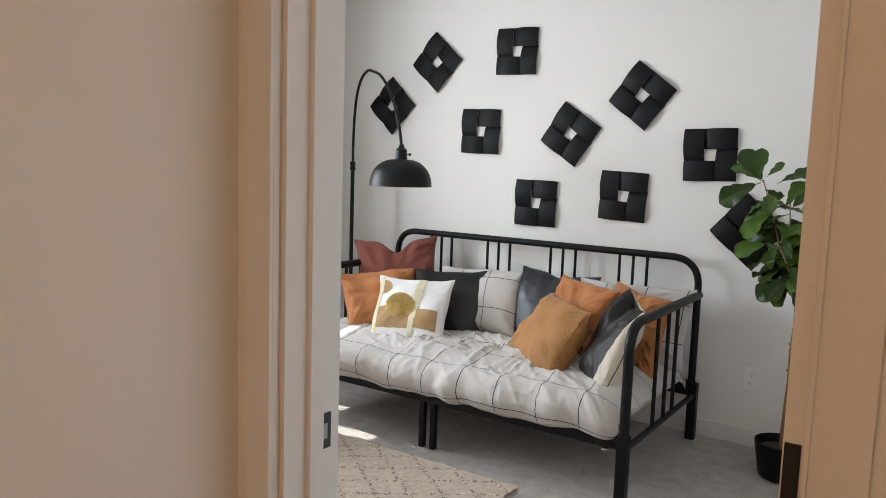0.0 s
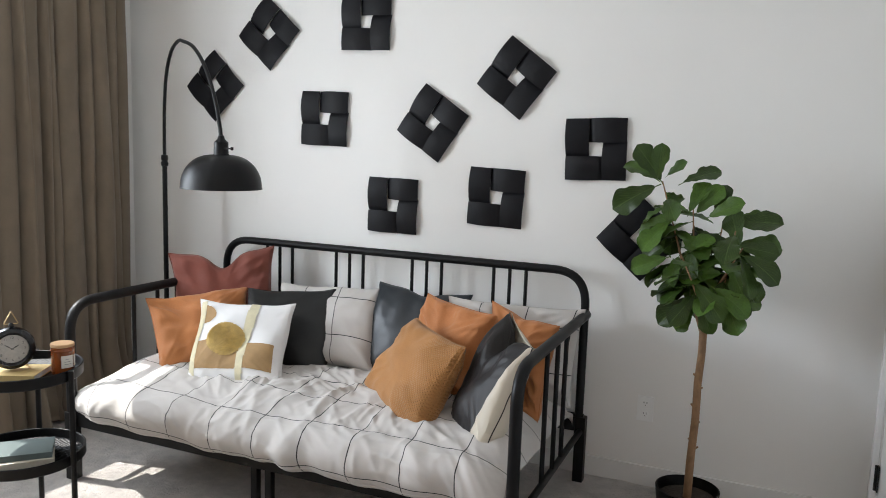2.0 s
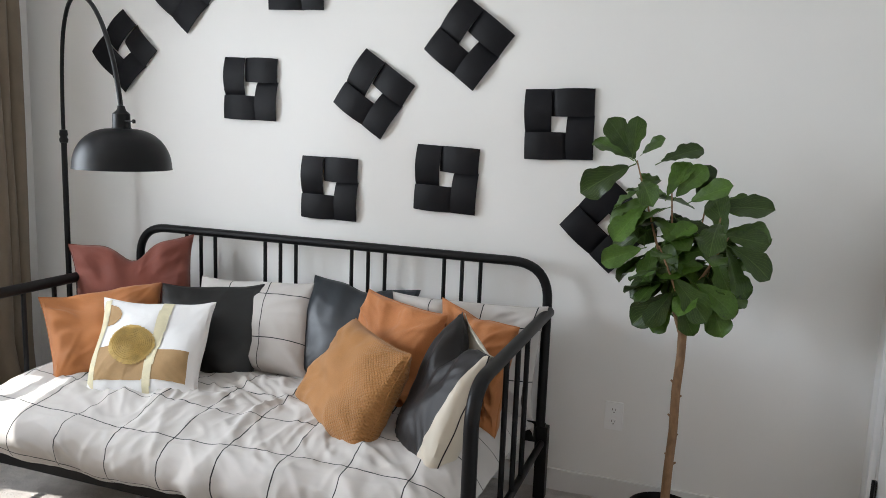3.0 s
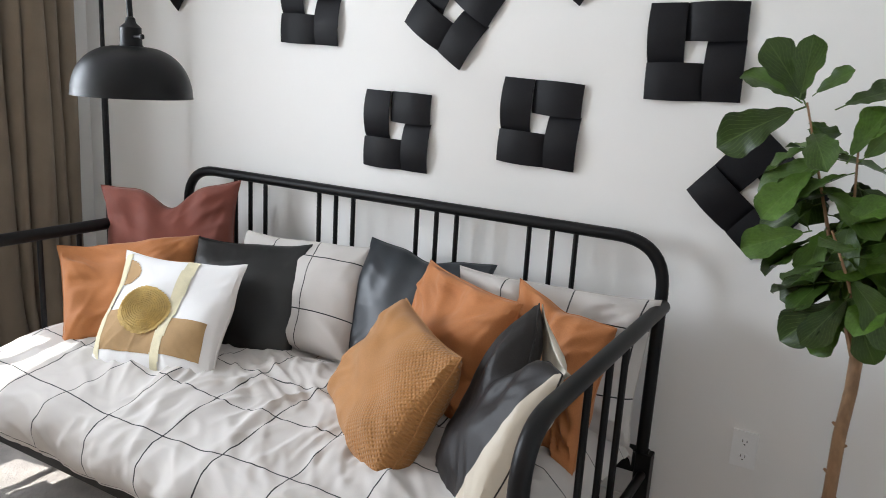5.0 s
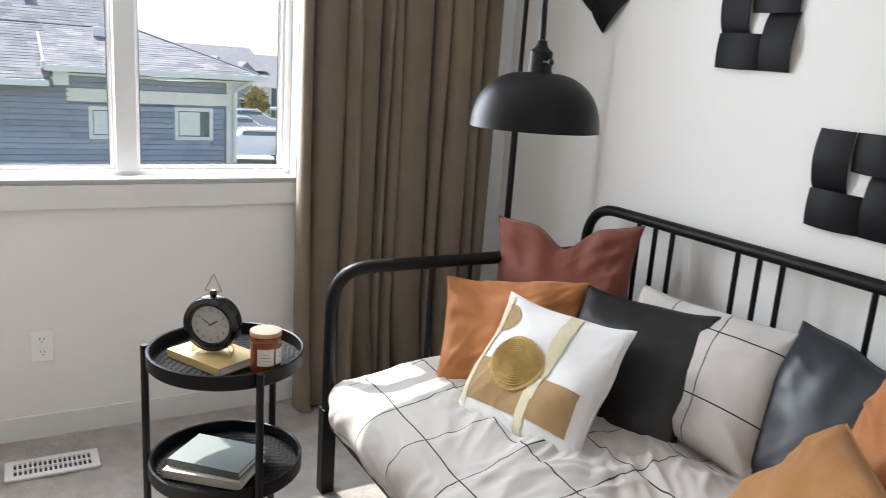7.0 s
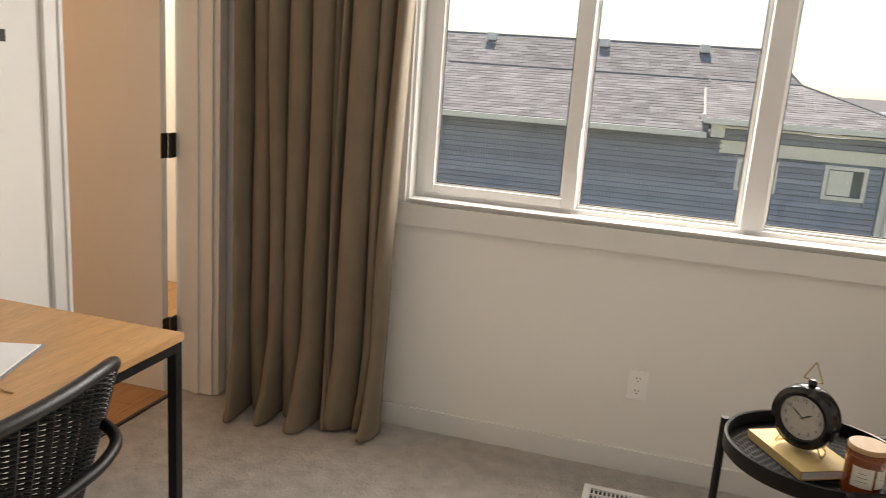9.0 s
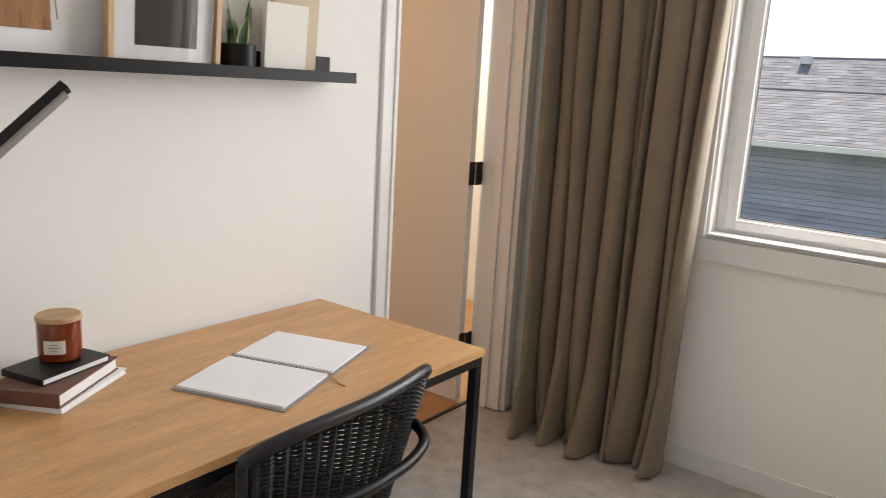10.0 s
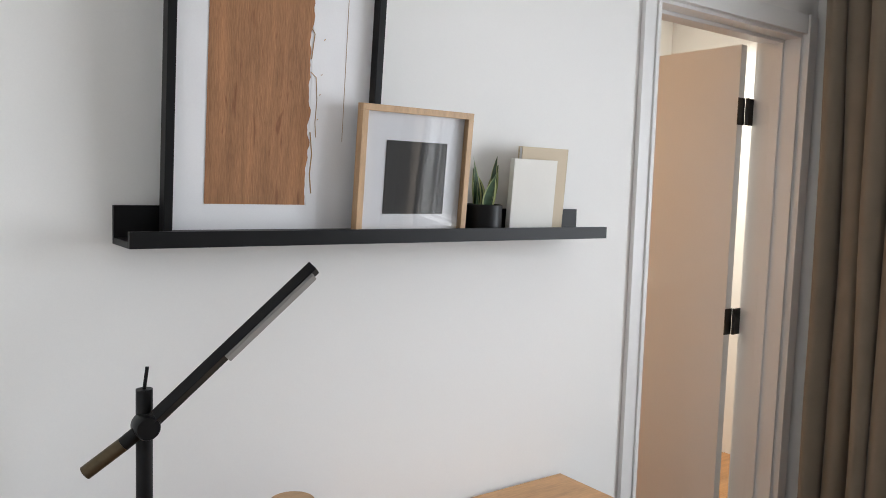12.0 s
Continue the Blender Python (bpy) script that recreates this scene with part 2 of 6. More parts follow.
def box(bm, x0, x1, y0, y1, z0, z1, bevel=0.0, m=None, mi=0):
    r = bmesh.ops.create_cube(bm, size=1)
    vs = r["verts"]
    for v in vs:
        v.co = Vector(((x0 + x1) / 2 + v.co.x * (x1 - x0), (y0 + y1) / 2 + v.co.y * (y1 - y0), (z0 + z1) / 2 + v.co.z * (z1 - z0)))
    fs = {f for v in vs for f in v.link_faces}
    if bevel:
        es = list({e for v in vs for e in v.link_edges})
        r = bmesh.ops.bevel(bm, geom=es, offset=bevel, segments=2, affect="EDGES", profile=0.7)
        fs = set(r["faces"]) | {f for f in fs if f.is_valid}
        vs = list({v for f in fs for v in f.verts})
    for f in fs:
        f.material_index = mi
    if m is not None:
        for v in vs:
            v.co = m @ v.co
    return bm


def B(*a, **k):
    return box(bmesh.new(), *a, **k)


def tube(bm, pts, r, seg=10, closed=False, caps=True, mi=0):
    """A round bar along points, of one radius or of many."""
    pts = [Vector(p) for p in pts]
    n = len(pts)
    rs = r if isinstance(r, (list, tuple)) else [r] * n
    rings, ref = [], None
    for i, p in enumerate(pts):
        a = pts[(i - 1) % n] if (i or closed) else p
        c = pts[(i + 1) % n] if (i < n - 1 or closed) else p
        d = (c - a).normalized()
        if ref is None:
            ref = Vector((0, 0, 1)) if abs(d.z) < 0.9 else Vector((1, 0, 0))
        u = (ref - d * ref.dot(d)).normalized()
        w = d.cross(u)
        ref = u
        rings.append([bm.verts.new(p + (u * math.cos(k * math.tau / seg) + w * math.sin(k * math.tau / seg)) * rs[i]) for k in range(seg)])
    for i in range(n if closed else n - 1):
        a, b = rings[i], rings[(i + 1) % n]
        for k in range(seg):
            bm.faces.new((a[k], a[(k + 1) % seg], b[(k + 1) % seg], b[k])).material_index = mi
    if caps and not closed:
        bm.faces.new(rings[0][::-1]).material_index = mi
        bm.faces.new(rings[-1]).material_index = mi
    return bm


def T(*a, **k):
    return tube(bmesh.new(), *a, **k)


def lathe(bm, prof, seg=32, centre=(0, 0, 0), closed=False, mi=0):
    c = Vector(centre)
    rings = []
    for r, z in prof:
        rings.append([bm.verts.new(c + Vector((r * math.cos(k * math.tau / seg), r * math.sin(k * math.tau / seg), z))) for k in range(seg)] if r > 1e-6
                     else [bm.verts.new(c + Vector((0, 0, z)))])
    m = len(rings)
    for i in range(m if closed else m - 1):
        a, b = rings[i], rings[(i + 1) % m]
        for k in range(seg):
            q = [a[k % len(a)], a[(k + 1) % len(a)], b[(k + 1) % len(b)], b[k % len(b)]]
            q = [v for j, v in enumerate(q) if v not in q[:j]]
            if len(q) > 2:
                bm.faces.new(q).material_index = mi
    return bm


def L(*a, **k):
    return lathe(bmesh.new(), *a, **k)


def bend(points, radius=0.1, seg=6):
    """Points with their inner corners rounded."""
    pts = [Vector(p) for p in points]
    out = [pts[0]]
    for a, b, c in zip(pts, pts[1:], pts[2:]):
        u, w = (a - b), (c - b)
        r = min(radius, u.length * 0.49, w.length * 0.49)
        p, q = b + u.normalized() * r, b + w.normalized() * r
        out += [(1 - t) ** 2 * p + 2 * t * (1 - t) * b + t * t * q for t in [i / seg for i in range(seg + 1)]]
    return out + [pts[-1]]


def wall(name, axis, face, back, a0, a1, z0, z1, holes=()):
    """A wall across one axis with rectangular holes (a0, a1, z0, z1)."""
    bm = bmesh.new()
    cuts = sorted({a0, a1, *[h[0] for h in holes], *[h[1] for h in holes]})
    for p, q in zip(cuts, cuts[1:]):
        zs = [(z0, z1)]
        for h in holes:
            if h[0] <= p and q <= h[1]:
                zs = [(z0, h[2]), (h[3], z1)]
        for b, t in zs:
            if t - b > 1e-4:
                lo, hi = min(face, back), max(face, back)
                box(bm, *((lo, hi, p, q) if axis == "x" else (p, q, lo, hi)), b, t)
    bmesh.ops.remove_doubles(bm, verts=bm.verts, dist=1e-5)
    return solid(name, bm, M_WALL, kind="structure")

# ---- the room ----
CEIL, EAST, NORTH, SOUTH = 2.62, 3.87, 3.40, -0.25
WIN = (0.545, 2.43, 0.925, 2.20)
wall("wall_west", "x", 0.0, -0.30, -0.41, 3.55, -0.02, CEIL, [WIN])
# side room assumed behind the open door, leaving space to light the hinge gap
wall("wall_side_room", "x", -1.30, -1.45, -1.9, -0.41, -0.02, CEIL)
wall("wall_side_return", "y", -0.41, -0.25, -1.45, -0.30, -0.02, CEIL)
wall("wall_north", "y", NORTH, 3.55, 0.0, 4.02, -0.02, CEIL)
wall("wall_east", "x", EAST, 4.02, 0.40, NORTH, -0.02, CEIL, [(2.275, 3.19, -0.02, 2.10)])
wall("wall_south", "y", SOUTH, -0.41, 0.0, 2.70, -0.02, CEIL, [(0.085, 0.895, -0.02, 2.12)])
wall("wall_entry", "y", 0.395, 0.255, 2.685, 4.35, -0.02, CEIL, [(2.808, 3.654, -0.02, 2.10)])
wall("wall_hall_west", "x", 2.70, 2.685, -2.6, 0.255, -0.02, CEIL)
wall("wall_hall_east", "x", 4.20, 4.35, -2.6, 0.255, -0.02, CEIL)
wall("wall_hall_end", "y", -2.6, -2.75, 2.585, 4.35, -0.02, CEIL)
wall("wall_landing_end", "y", -1.9, -2.05, -1.45, 2.585, -0.02, CEIL)
bm = B(-0.30, 4.35, -0.41, 3.55, CEIL, CEIL + 0.12)
box(bm, -1.45, 4.35, -2.75, -0.4105, CEIL, CEIL + 0.12)
solid("ceiling", bm, M_CEIL, kind="structure")


def carpet():
    bm = bmesh.new()
    nx, ny = 150, 150
    x0, x1, y0, y1 = 0.0, 4.02, -0.41, 3.4
    vs = [[bm.verts.new((x0 + (x1 - x0) * i / nx, y0 + (y1 - y0) * j / ny, 0.004 * noise.noise((i * 0.31, j * 0.31, 0.0)) - 0.004)) for j in range(ny + 1)] for i in range(nx + 1)]
    for i in range(nx):
        for j in range(ny):
            bm.faces.new((vs[i][j], vs[i + 1][j], vs[i + 1][j + 1], vs[i][j + 1]))
    return bm


ob = solid("floor", carpet(), M_CARPET, kind="structure", smooth="keep")
solid("floor_slab", B(-0.30, 4.35, -0.41, 3.55, -0.30, -0.02), M_TAN, kind="structure")
n, l = M_CARPET.node_tree.nodes, M_CARPET.node_tree.links
vor = n.new("ShaderNodeTexNoise")
vor.inputs["Scale"].default_value, vor.inputs["Detail"].default_value = 55.0, 3.0
tc = [x for x in n if x.bl_idname == "ShaderNodeTexCoord"][0]
l.new(tc.outputs["Object"], vor.inputs["Vector"])
bp2 = n.new("ShaderNodeBump")
bp2.inputs["Strength"].default_value, bp2.inputs["Distance"].default_value = 0.8, 0.02
l.new(vor.outputs["Fac"], bp2.inputs["Height"])
bp1 = [x for x in n if x.bl_idname == "ShaderNodeBump" and x is not bp2][0]
l.new(bp2.outputs[0], bp1.inputs["Normal"])

# wooden floor of the hall and the landing, in boards
hallfloor = tagged(new("floor_hall"), kind="structure")
solid("floor_hall_slab", B(-1.45, 4.35, -2.75, -0.412, -0.30, -0.025), M_TAN, kind="structure")
solid("floor_hall_carpet", B(2.70, 4.20, -0.412, 0.255, -0.025, -0.004), M_CARPET, kind="structure")


def casing(name, axis, face, out, a0, a1, top, w=0.07, t=0.016, off=0.009):
    """Flat casing round an opening: two uprights and a head, with a raised outer bead. out is +1 or -1."""
    ob = tagged(new(name), kind="structure")
    for nm, (p, q, z0, z1) in (("side", (a0 - w, a0, 0, top + w)), ("side", (a1, a1 + w, 0, top + w)), ("head", (a0, a1, top, top + w))):
        bm = bmesh.new()
        f0, f1 = sorted((face + 0.001 * out, face + t * out))
        g0, g1 = sorted((face + 0.001 * out, face + (t + 0.007) * out))
        if axis == "y":
            box(bm, p, q, f0, f1, z0, z1, 0.002)
            if nm == "side":
                e0, e1 = (q - 0.016, q - 0.001) if p < a0 - 0.01 else (p + 0.001, p + 0.007 + off)
                box(bm, e0, e1, g0, g1, z0, z1 + 0.002, 0.003)
        else:
            box(bm, f0, f1, p, q, z0, z1, 0.002)
            if nm == "side":
                e0, e1 = (q - 0.016, q - 0.001) if p < a0 - 0.01 else (p + 0.001, p + 0.007 + off)
                box(bm, g0, g1, e0, e1, z0, z1 + 0.002, 0.003)
        part("casing_" + nm, bm, M_TRIM, ob)
    return ob


casing("door_trim_south", "y", SOUTH, 1, 0.085, 0.895, 2.12, 0.065)
casing("door_trim_landing", "y", -0.41, -1, 0.085, 0.895, 2.12, 0.065)
casing("door_trim_entry", "y", 0.255, -1, 2.808, 3.664, 2.10, 0.068, off=0.0)
casing("door_trim_entry_inside", "y", 0.395, 1, 2.808, 3.655, 2.10, 0.068)
casing("door_trim_east", "x", EAST, -1, 2.275, 3.19, 2.10, 0.07)


def jambs(name, x0, x1, y0, y1, top, stop_y, both=True):
    ob = tagged(new(name), kind="structure")
    part("jamb", B(x0 + 0.001, x0 + 0.012, y0 + 0.002, y1 - 0.002, 0, top), M_TRIM, ob)
    part("jamb", B(x1 - 0.012, x1 - 0.001, y0 + 0.002, y1 - 0.002, 0, top), M_TRIM, ob)
    part("jamb_head", B(x0 + 0.012, x1 - 0.012, y0 + 0.002, y1 - 0.002, top - 0.012, top - 0.001), M_TRIM, ob)
    bm = bmesh.new()
    box(bm, x0 + 0.012, x0 + 0.024, stop_y - 0.018, stop_y + 0.018, 0, top - 0.012, 0.002)
    if both:
        box(bm, x1 - 0.024, x1 - 0.012, stop_y - 0.018, stop_y + 0.018, 0, top - 0.012, 0.002)
    box(bm, x0 + 0.024, x1 - 0.024, stop_y - 0.018, stop_y + 0.018, top - 0.024, top - 0.012, 0.002)
    part("door_stop", bm, M_TRIM, ob)
    return ob


entry = jambs("door_frame_entry", 2.808, 3.654, 0.255, 0.395, 2.10, 0.330, False)
part("jamb_edge", B(3.642, 3.670, 0.2405, 0.2545, 0, 2.10), M_TRIM, entry)
part("hinge", B(3.644, 3.662, 0.2375, 0.2405, 1.007, 1.107, 0.0008), M_HARDWARE, entry, "black steel hinge plate")
landing = jambs("door_frame_south", 0.085, 0.895, -0.41, -0.25, 2.12, -0.33)
bm = bmesh.new()
box(bm, 2.820, 2.823, 0.335, 0.378, 0.86, 0.93, 0.001)
part("strike_plate", bm, M_HARDWARE, entry, "black metal strike plate")
bm = bmesh.new()
box(bm, 2.8205, 2.8245, 0.347, 0.367, 0.88, 0.91, 0.001)
part("latch_hole", bm, M_CHROME, entry)
for z in (0.28, 1.03, 1.80):
    part("hinge", B(3.6395, 3.6425, 0.352, 0.390, z - 0.05, z + 0.05, 0.001), M_HARDWARE, entry)


def hinge(bm, x, y, z, r=0.007, h=0.10):
    lathe(bm, [(0, z - h / 2), (r, z - h / 2), (r, z + h / 2), (0, z + h / 2)], 10, (x, y, 0))


# door of the landing, standing open
leaf = thing("interior_door", (0.13, -0.44, 0.0), "open smooth white interior door with three black hinges", "door")
part("leaf", B(0.0, 0.036, -0.77, 0.0, 0.012, 2.10, 0.002), M_DOOR, leaf)
for z in (0.285, 1.06, 1.855):
    bm = bmesh.new()
    hinge(bm, -0.004, 0.012, z)
    box(bm, -0.002, 0.040, 0.001, 0.004, z - 0.05, z + 0.05)
    box(bm, -0.043, -0.006, 0.008, 0.0135, z - 0.05, z + 0.05)
    part("hinge", bm, M_HARDWARE, leaf, "black steel hinge")


def lever(parent, x, y, z, out, along):
    """A black lever on a round rose, standing off the leaf by out, pointing along."""
    bm = bmesh.new()
    prof = [(0, 0), (0.026, 0), (0.026, 0.006), (0.022, 0.009), (0, 0.009)]
    r = lathe(bm, prof, 24)
    for v in bm.verts:
        v.co = Vector((x + v.co.z * out, y + v.co.x, z + v.co.y))
    tube(bm, bend([(x, y, z), (x + 0.058 * out, y, z), (x + 0.058 * out, y + 0.125 * along, z)], 0.02, 5), 0.0105, 12)
    return part("door_lever", bm, M_HARDWARE, parent, "matt black lever handle")


entry_leaf = thing("entry_door", (3.645, 0.400, 0.0), "open smooth white interior door with a black lever handle", "door")
part("leaf", B(0.0, 0.036, 0.0, 0.80, 0.012, 2.085, 0.002), M_DOOR, entry_leaf)
lever(entry_leaf, 0.0, 0.735, 0.93, -1, -1)
lever(entry_leaf, 0.036, 0.735, 0.93, 1, -1)
part("latch", B(0.006, 0.030, 0.800, 0.802, 0.90, 0.96), M_HARDWARE, entry_leaf)
for z in (0.28, 1.03, 1.80):
    bm = B(0.0035, 0.0315, -0.002, 0.001, z - 0.05, z + 0.05, 0.0008)
    hinge(bm, 0.0385, -0.003, z, 0.006)
    part("hinge", bm, M_HARDWARE, entry_leaf, "black steel hinge")

for y0, y1, yh, s in ((2.735, 3.187, 3.187, 1), (2.279, 2.731, 2.279, -1)):
    d = thing("closet_door", (EAST + 0.005, y0, 0.0), "closed smooth white closet door with a black lever handle", "door", "pair of closet doors")
    part("leaf", B(0.0, 0.035, 0.0, y1 - y0, 0.012, 2.09, 0.002), M_DOOR, d)
    lever(d, 0.0, (0.055 if s > 0 else y1 - y0 - 0.055), 0.915, -1, s)
    for z in (0.29, 1.09, 1.86):
        bm = bmesh.new()
        hinge(bm, -0.010, (yh - y0) + 0.006 * s, z)
        box(bm, -0.006, -0.002, (yh - y0) - 0.017, (yh - y0) + 0.017, z - 0.05, z + 0.05)
        part("hinge", bm, M_HARDWARE, d, "black steel hinge")


def baseboard(name, bmf):
    return solid(name, bmf, M_TRIM, kind="structure")


def base_run(axis, face, out, a0, a1, h=0.085):
    lo, hi = sorted((face + 0.001 * out, face + 0.014 * out))
    bm = bmesh.new()
    if axis == "y":
        box(bm, a0, a1, lo, hi, -0.01, h, 0.003)
    else:
        box(bm, lo, hi, a0, a1, -0.01, h, 0.003)
    return bm


baseboard("baseboard_north", base_run("y", NORTH, -1, 0.015, EAST - 0.015))
baseboard("baseboard_west", base_run("x", 0.0, 1, SOUTH + 0.02, NORTH - 0.001))
baseboard("baseboard_south", base_run("y", SOUTH, 1, 0.965, 2.585))
baseboard("baseboard_east", base_run("x", EAST, -1, 0.41, 2.203))
solid("threshold_strip", B(0.097, 0.883, -0.422, -0.405, -0.004, 0.004, 0.002), M_HARDWARE, kind="structure")

# ---- window ----
win = tagged(new("window_1"), "wide white vinyl window with three lights", "window", kind="structure")
wy0, wy1, wz0, wz1 = WIN
bm = bmesh.new()
for a, b, c, d in ((wy0, wy0 + 0.012, wz0, wz1), (wy1 - 0.012, wy1, wz0, wz1), (wy0 + 0.012, wy1 - 0.012, wz1 - 0.012, wz1), (wy0 + 0.012, wy1 - 0.012, wz0, wz0 + 0.012)):
    box(bm, -0.115, 0.0, a, b, c, d)
part("window_reveal", bm, M_TRIM, win)
bm = bmesh.new()
for a, b, c, d in ((wy0 + 0.012, wy0 + 0.045, wz0 + 0.012, wz1 - 0.012), (wy1 - 0.032, wy1 - 0.012, wz0 + 0.012, wz1 - 0.012),
                   (wy0 + 0.045, wy1 - 0.032, wz1 - 0.055, wz1 - 0.012), (wy0 + 0.045, wy1 - 0.032, wz0 + 0.012, wz0 + 0.036)):
    box(bm, -0.150, -0.075, a, b, c, d, 0.003)
part("window_frame", bm, M_VINYL, win)
bm = bmesh.new()
box(bm, -0.150, -0.060, 1.768, 1.842, wz0 + 0.036, wz1 - 0.054, 0.004)
part("mullion", bm, M_VINYL, win)
M_GASKET = mat("window_gasket", (0.05, 0.05, 0.05), 0.6, vary=0.1, bump=0)


def sash(x0, x1, y0, y1, z0, z1, left, right, low, top, glass_x):
    """A sash of four rails with a stepped bead, a dark gasket and its pane."""
    bm = bmesh.new()
    for a, b, c, d in ((y0, y0 + left, z0, z1), (y1 - right, y1, z0, z1), (y0 + left, y1 - right, z0, z0 + low), (y0 + left, y1 - right, z1 - top, z1)):
        box(bm, x0, x1, a, b, c, d, 0.004)
    ob = part("sash", bm, M_VINYL, win)
    g0, g1, h0, h1 = y0 + left, y1 - right, z0 + low, z1 - top
    for nm, material, w, r0, r1 in (("bead", M_VINYL, 0.007, glass_x + 0.004, x1 - 0.014), ("gasket", M_GASKET, 0.0105, glass_x + 0.0035, glass_x + 0.0055)):
        bm = bmesh.new()
        for a, b, c, d in ((g0 - 0.001, g0 + w, h0, h1), (g1 - w, g1 + 0.001, h0, h1), (g0 + w, g1 - w, h0 - 0.001, h0 + w), (g0 + w, g1 - w, h1 - w, h1 + 0.001)):
            box(bm, r0, max(r1, r0 + 0.002), a, b, c, d)
        part(nm, bm, material, ob, "dark glazing gasket" if nm == "gasket" else "")
    p = part("pane", B(glass_x - 0.003, glass_x + 0.003, g0, g1, h0, h1), M_GLASS, win)
    p.visible_shadow = False


sash(-0.100, -0.062, 0.590, 1.186, 0.962, 2.145, 0.042, 0.054, 0.035, 0.045, -0.084)
sash(-0.138, -0.104, 1.150, 1.768, 0.962, 2.145, 0.040, 0.008, 0.008, 0.030, -0.124)
sash(-0.138, -0.100, 1.842, 2.398, 0.962, 2.145, 0.008, 0.014, 0.008, 0.030, -0.124)
part("sash_lock", B(-0.062, -0.050, 1.168, 1.183, 1.10, 1.26, 0.003), M_VINYL, win)
bm = bmesh.new()
box(bm, 0.001, 0.016, wy0 - 0.07, wy1 + 0.07, wz0 - 0.085, wz0 - 0.001, 0.002)
box(bm, 0.001, 0.016, wy0 - 0.07, wy0, wz0, wz1 + 0.07, 0.002)
box(bm, 0.001, 0.016, wy1, wy1 + 0.07, wz0, wz1 + 0.07, 0.002)
box(bm, 0.001, 0.016, wy0, wy1, wz1 + 0.001, wz1 + 0.07, 0.002)
part("window_casing", bm, M_TRIM, win)
part("window_sill", B(-0.060, 0.022, wy0 + 0.013, wy1 - 0.013, wz0 + 0.0125, wz0 + 0.020, 0.003), M_TRIM, win)


# ---- sockets and floor vent ----
def outlet(name, m, label):
    ob = new(name)
    ob.matrix_world = m
    tagged(ob, label, "electrical outlet")
    part("plate", B(-0.036, 0.036, -0.0085, 0.0, -0.0575, 0.0575, 0.002), M_PLATE, ob)
    for z in (-0.024, 0.024):
        bm = bmesh.new()
        lathe(bm, [(0, 0), (0.016, 0), (0.016, 0.0015), (0, 0.0015)], 20)
        for v in bm.verts:
            v.co = Vector((v.co.x, -0.0085 - v.co.z, z + v.co.y * 0.85))
        s = part("socket", bm, M_PLATE, ob)
        bm = bmesh.new()
        # blocks on the socket face; the slots' inner shade is put into their colour
        box(bm, -0.0075, -0.0055, -0.0105, -0.0094, z - 0.001, z + 0.008)
        box(bm, 0.0050, 0.0070, -0.0105, -0.0094, z - 0.001, z + 0.007)
        box(bm, -0.002, 0.002, -0.0105, -0.0094, z - 0.010, z - 0.006)
        part("slots", bm, M_HOLESHADE, s)
    return ob


outlet("outlet", pose(2.978, NORTH, 0.348), "white duplex outlet low on the wall beside the daybed")
outlet("outlet", pose(0.0, 1.497, 0.347, 0, 0, 90), "white duplex outlet on the wall below the window")

vent = thing("floor_vent", (0.25, 1.503, 0.0), "white metal floor register with two rows of slots in the carpet", "vent")
bm = bmesh.new()
for a in ((-0.064, -0.040, -0.143, 0.143), (0.040, 0.064, -0.143, 0.143), (-0.040, 0.040, -0.143, -0.122), (-0.040, 0.040, 0.122, 0.143), (-0.004, 0.004, -0.122, 0.122)):
    box(bm, *a, 0.0, 0.008, 0.001)
part("frame", bm, M_VINYL, vent)
# flat dark plate in place of the shaded opening below the slats
part("duct_shade", B(-0.045, 0.045, -0.125, 0.125, -0.003, 0.001), M_HOLESHADE, vent)
slat = None
for i in range(17):
    if slat is None:
        slat = finish("slat", B(-0.040, 0.040, -0.003, 0.003, 0.0, 0.007), M_VINYL)
    s = new("slat", slat)
    s.parent, s.location = vent, (0, -0.12 + i * 0.015, 0)


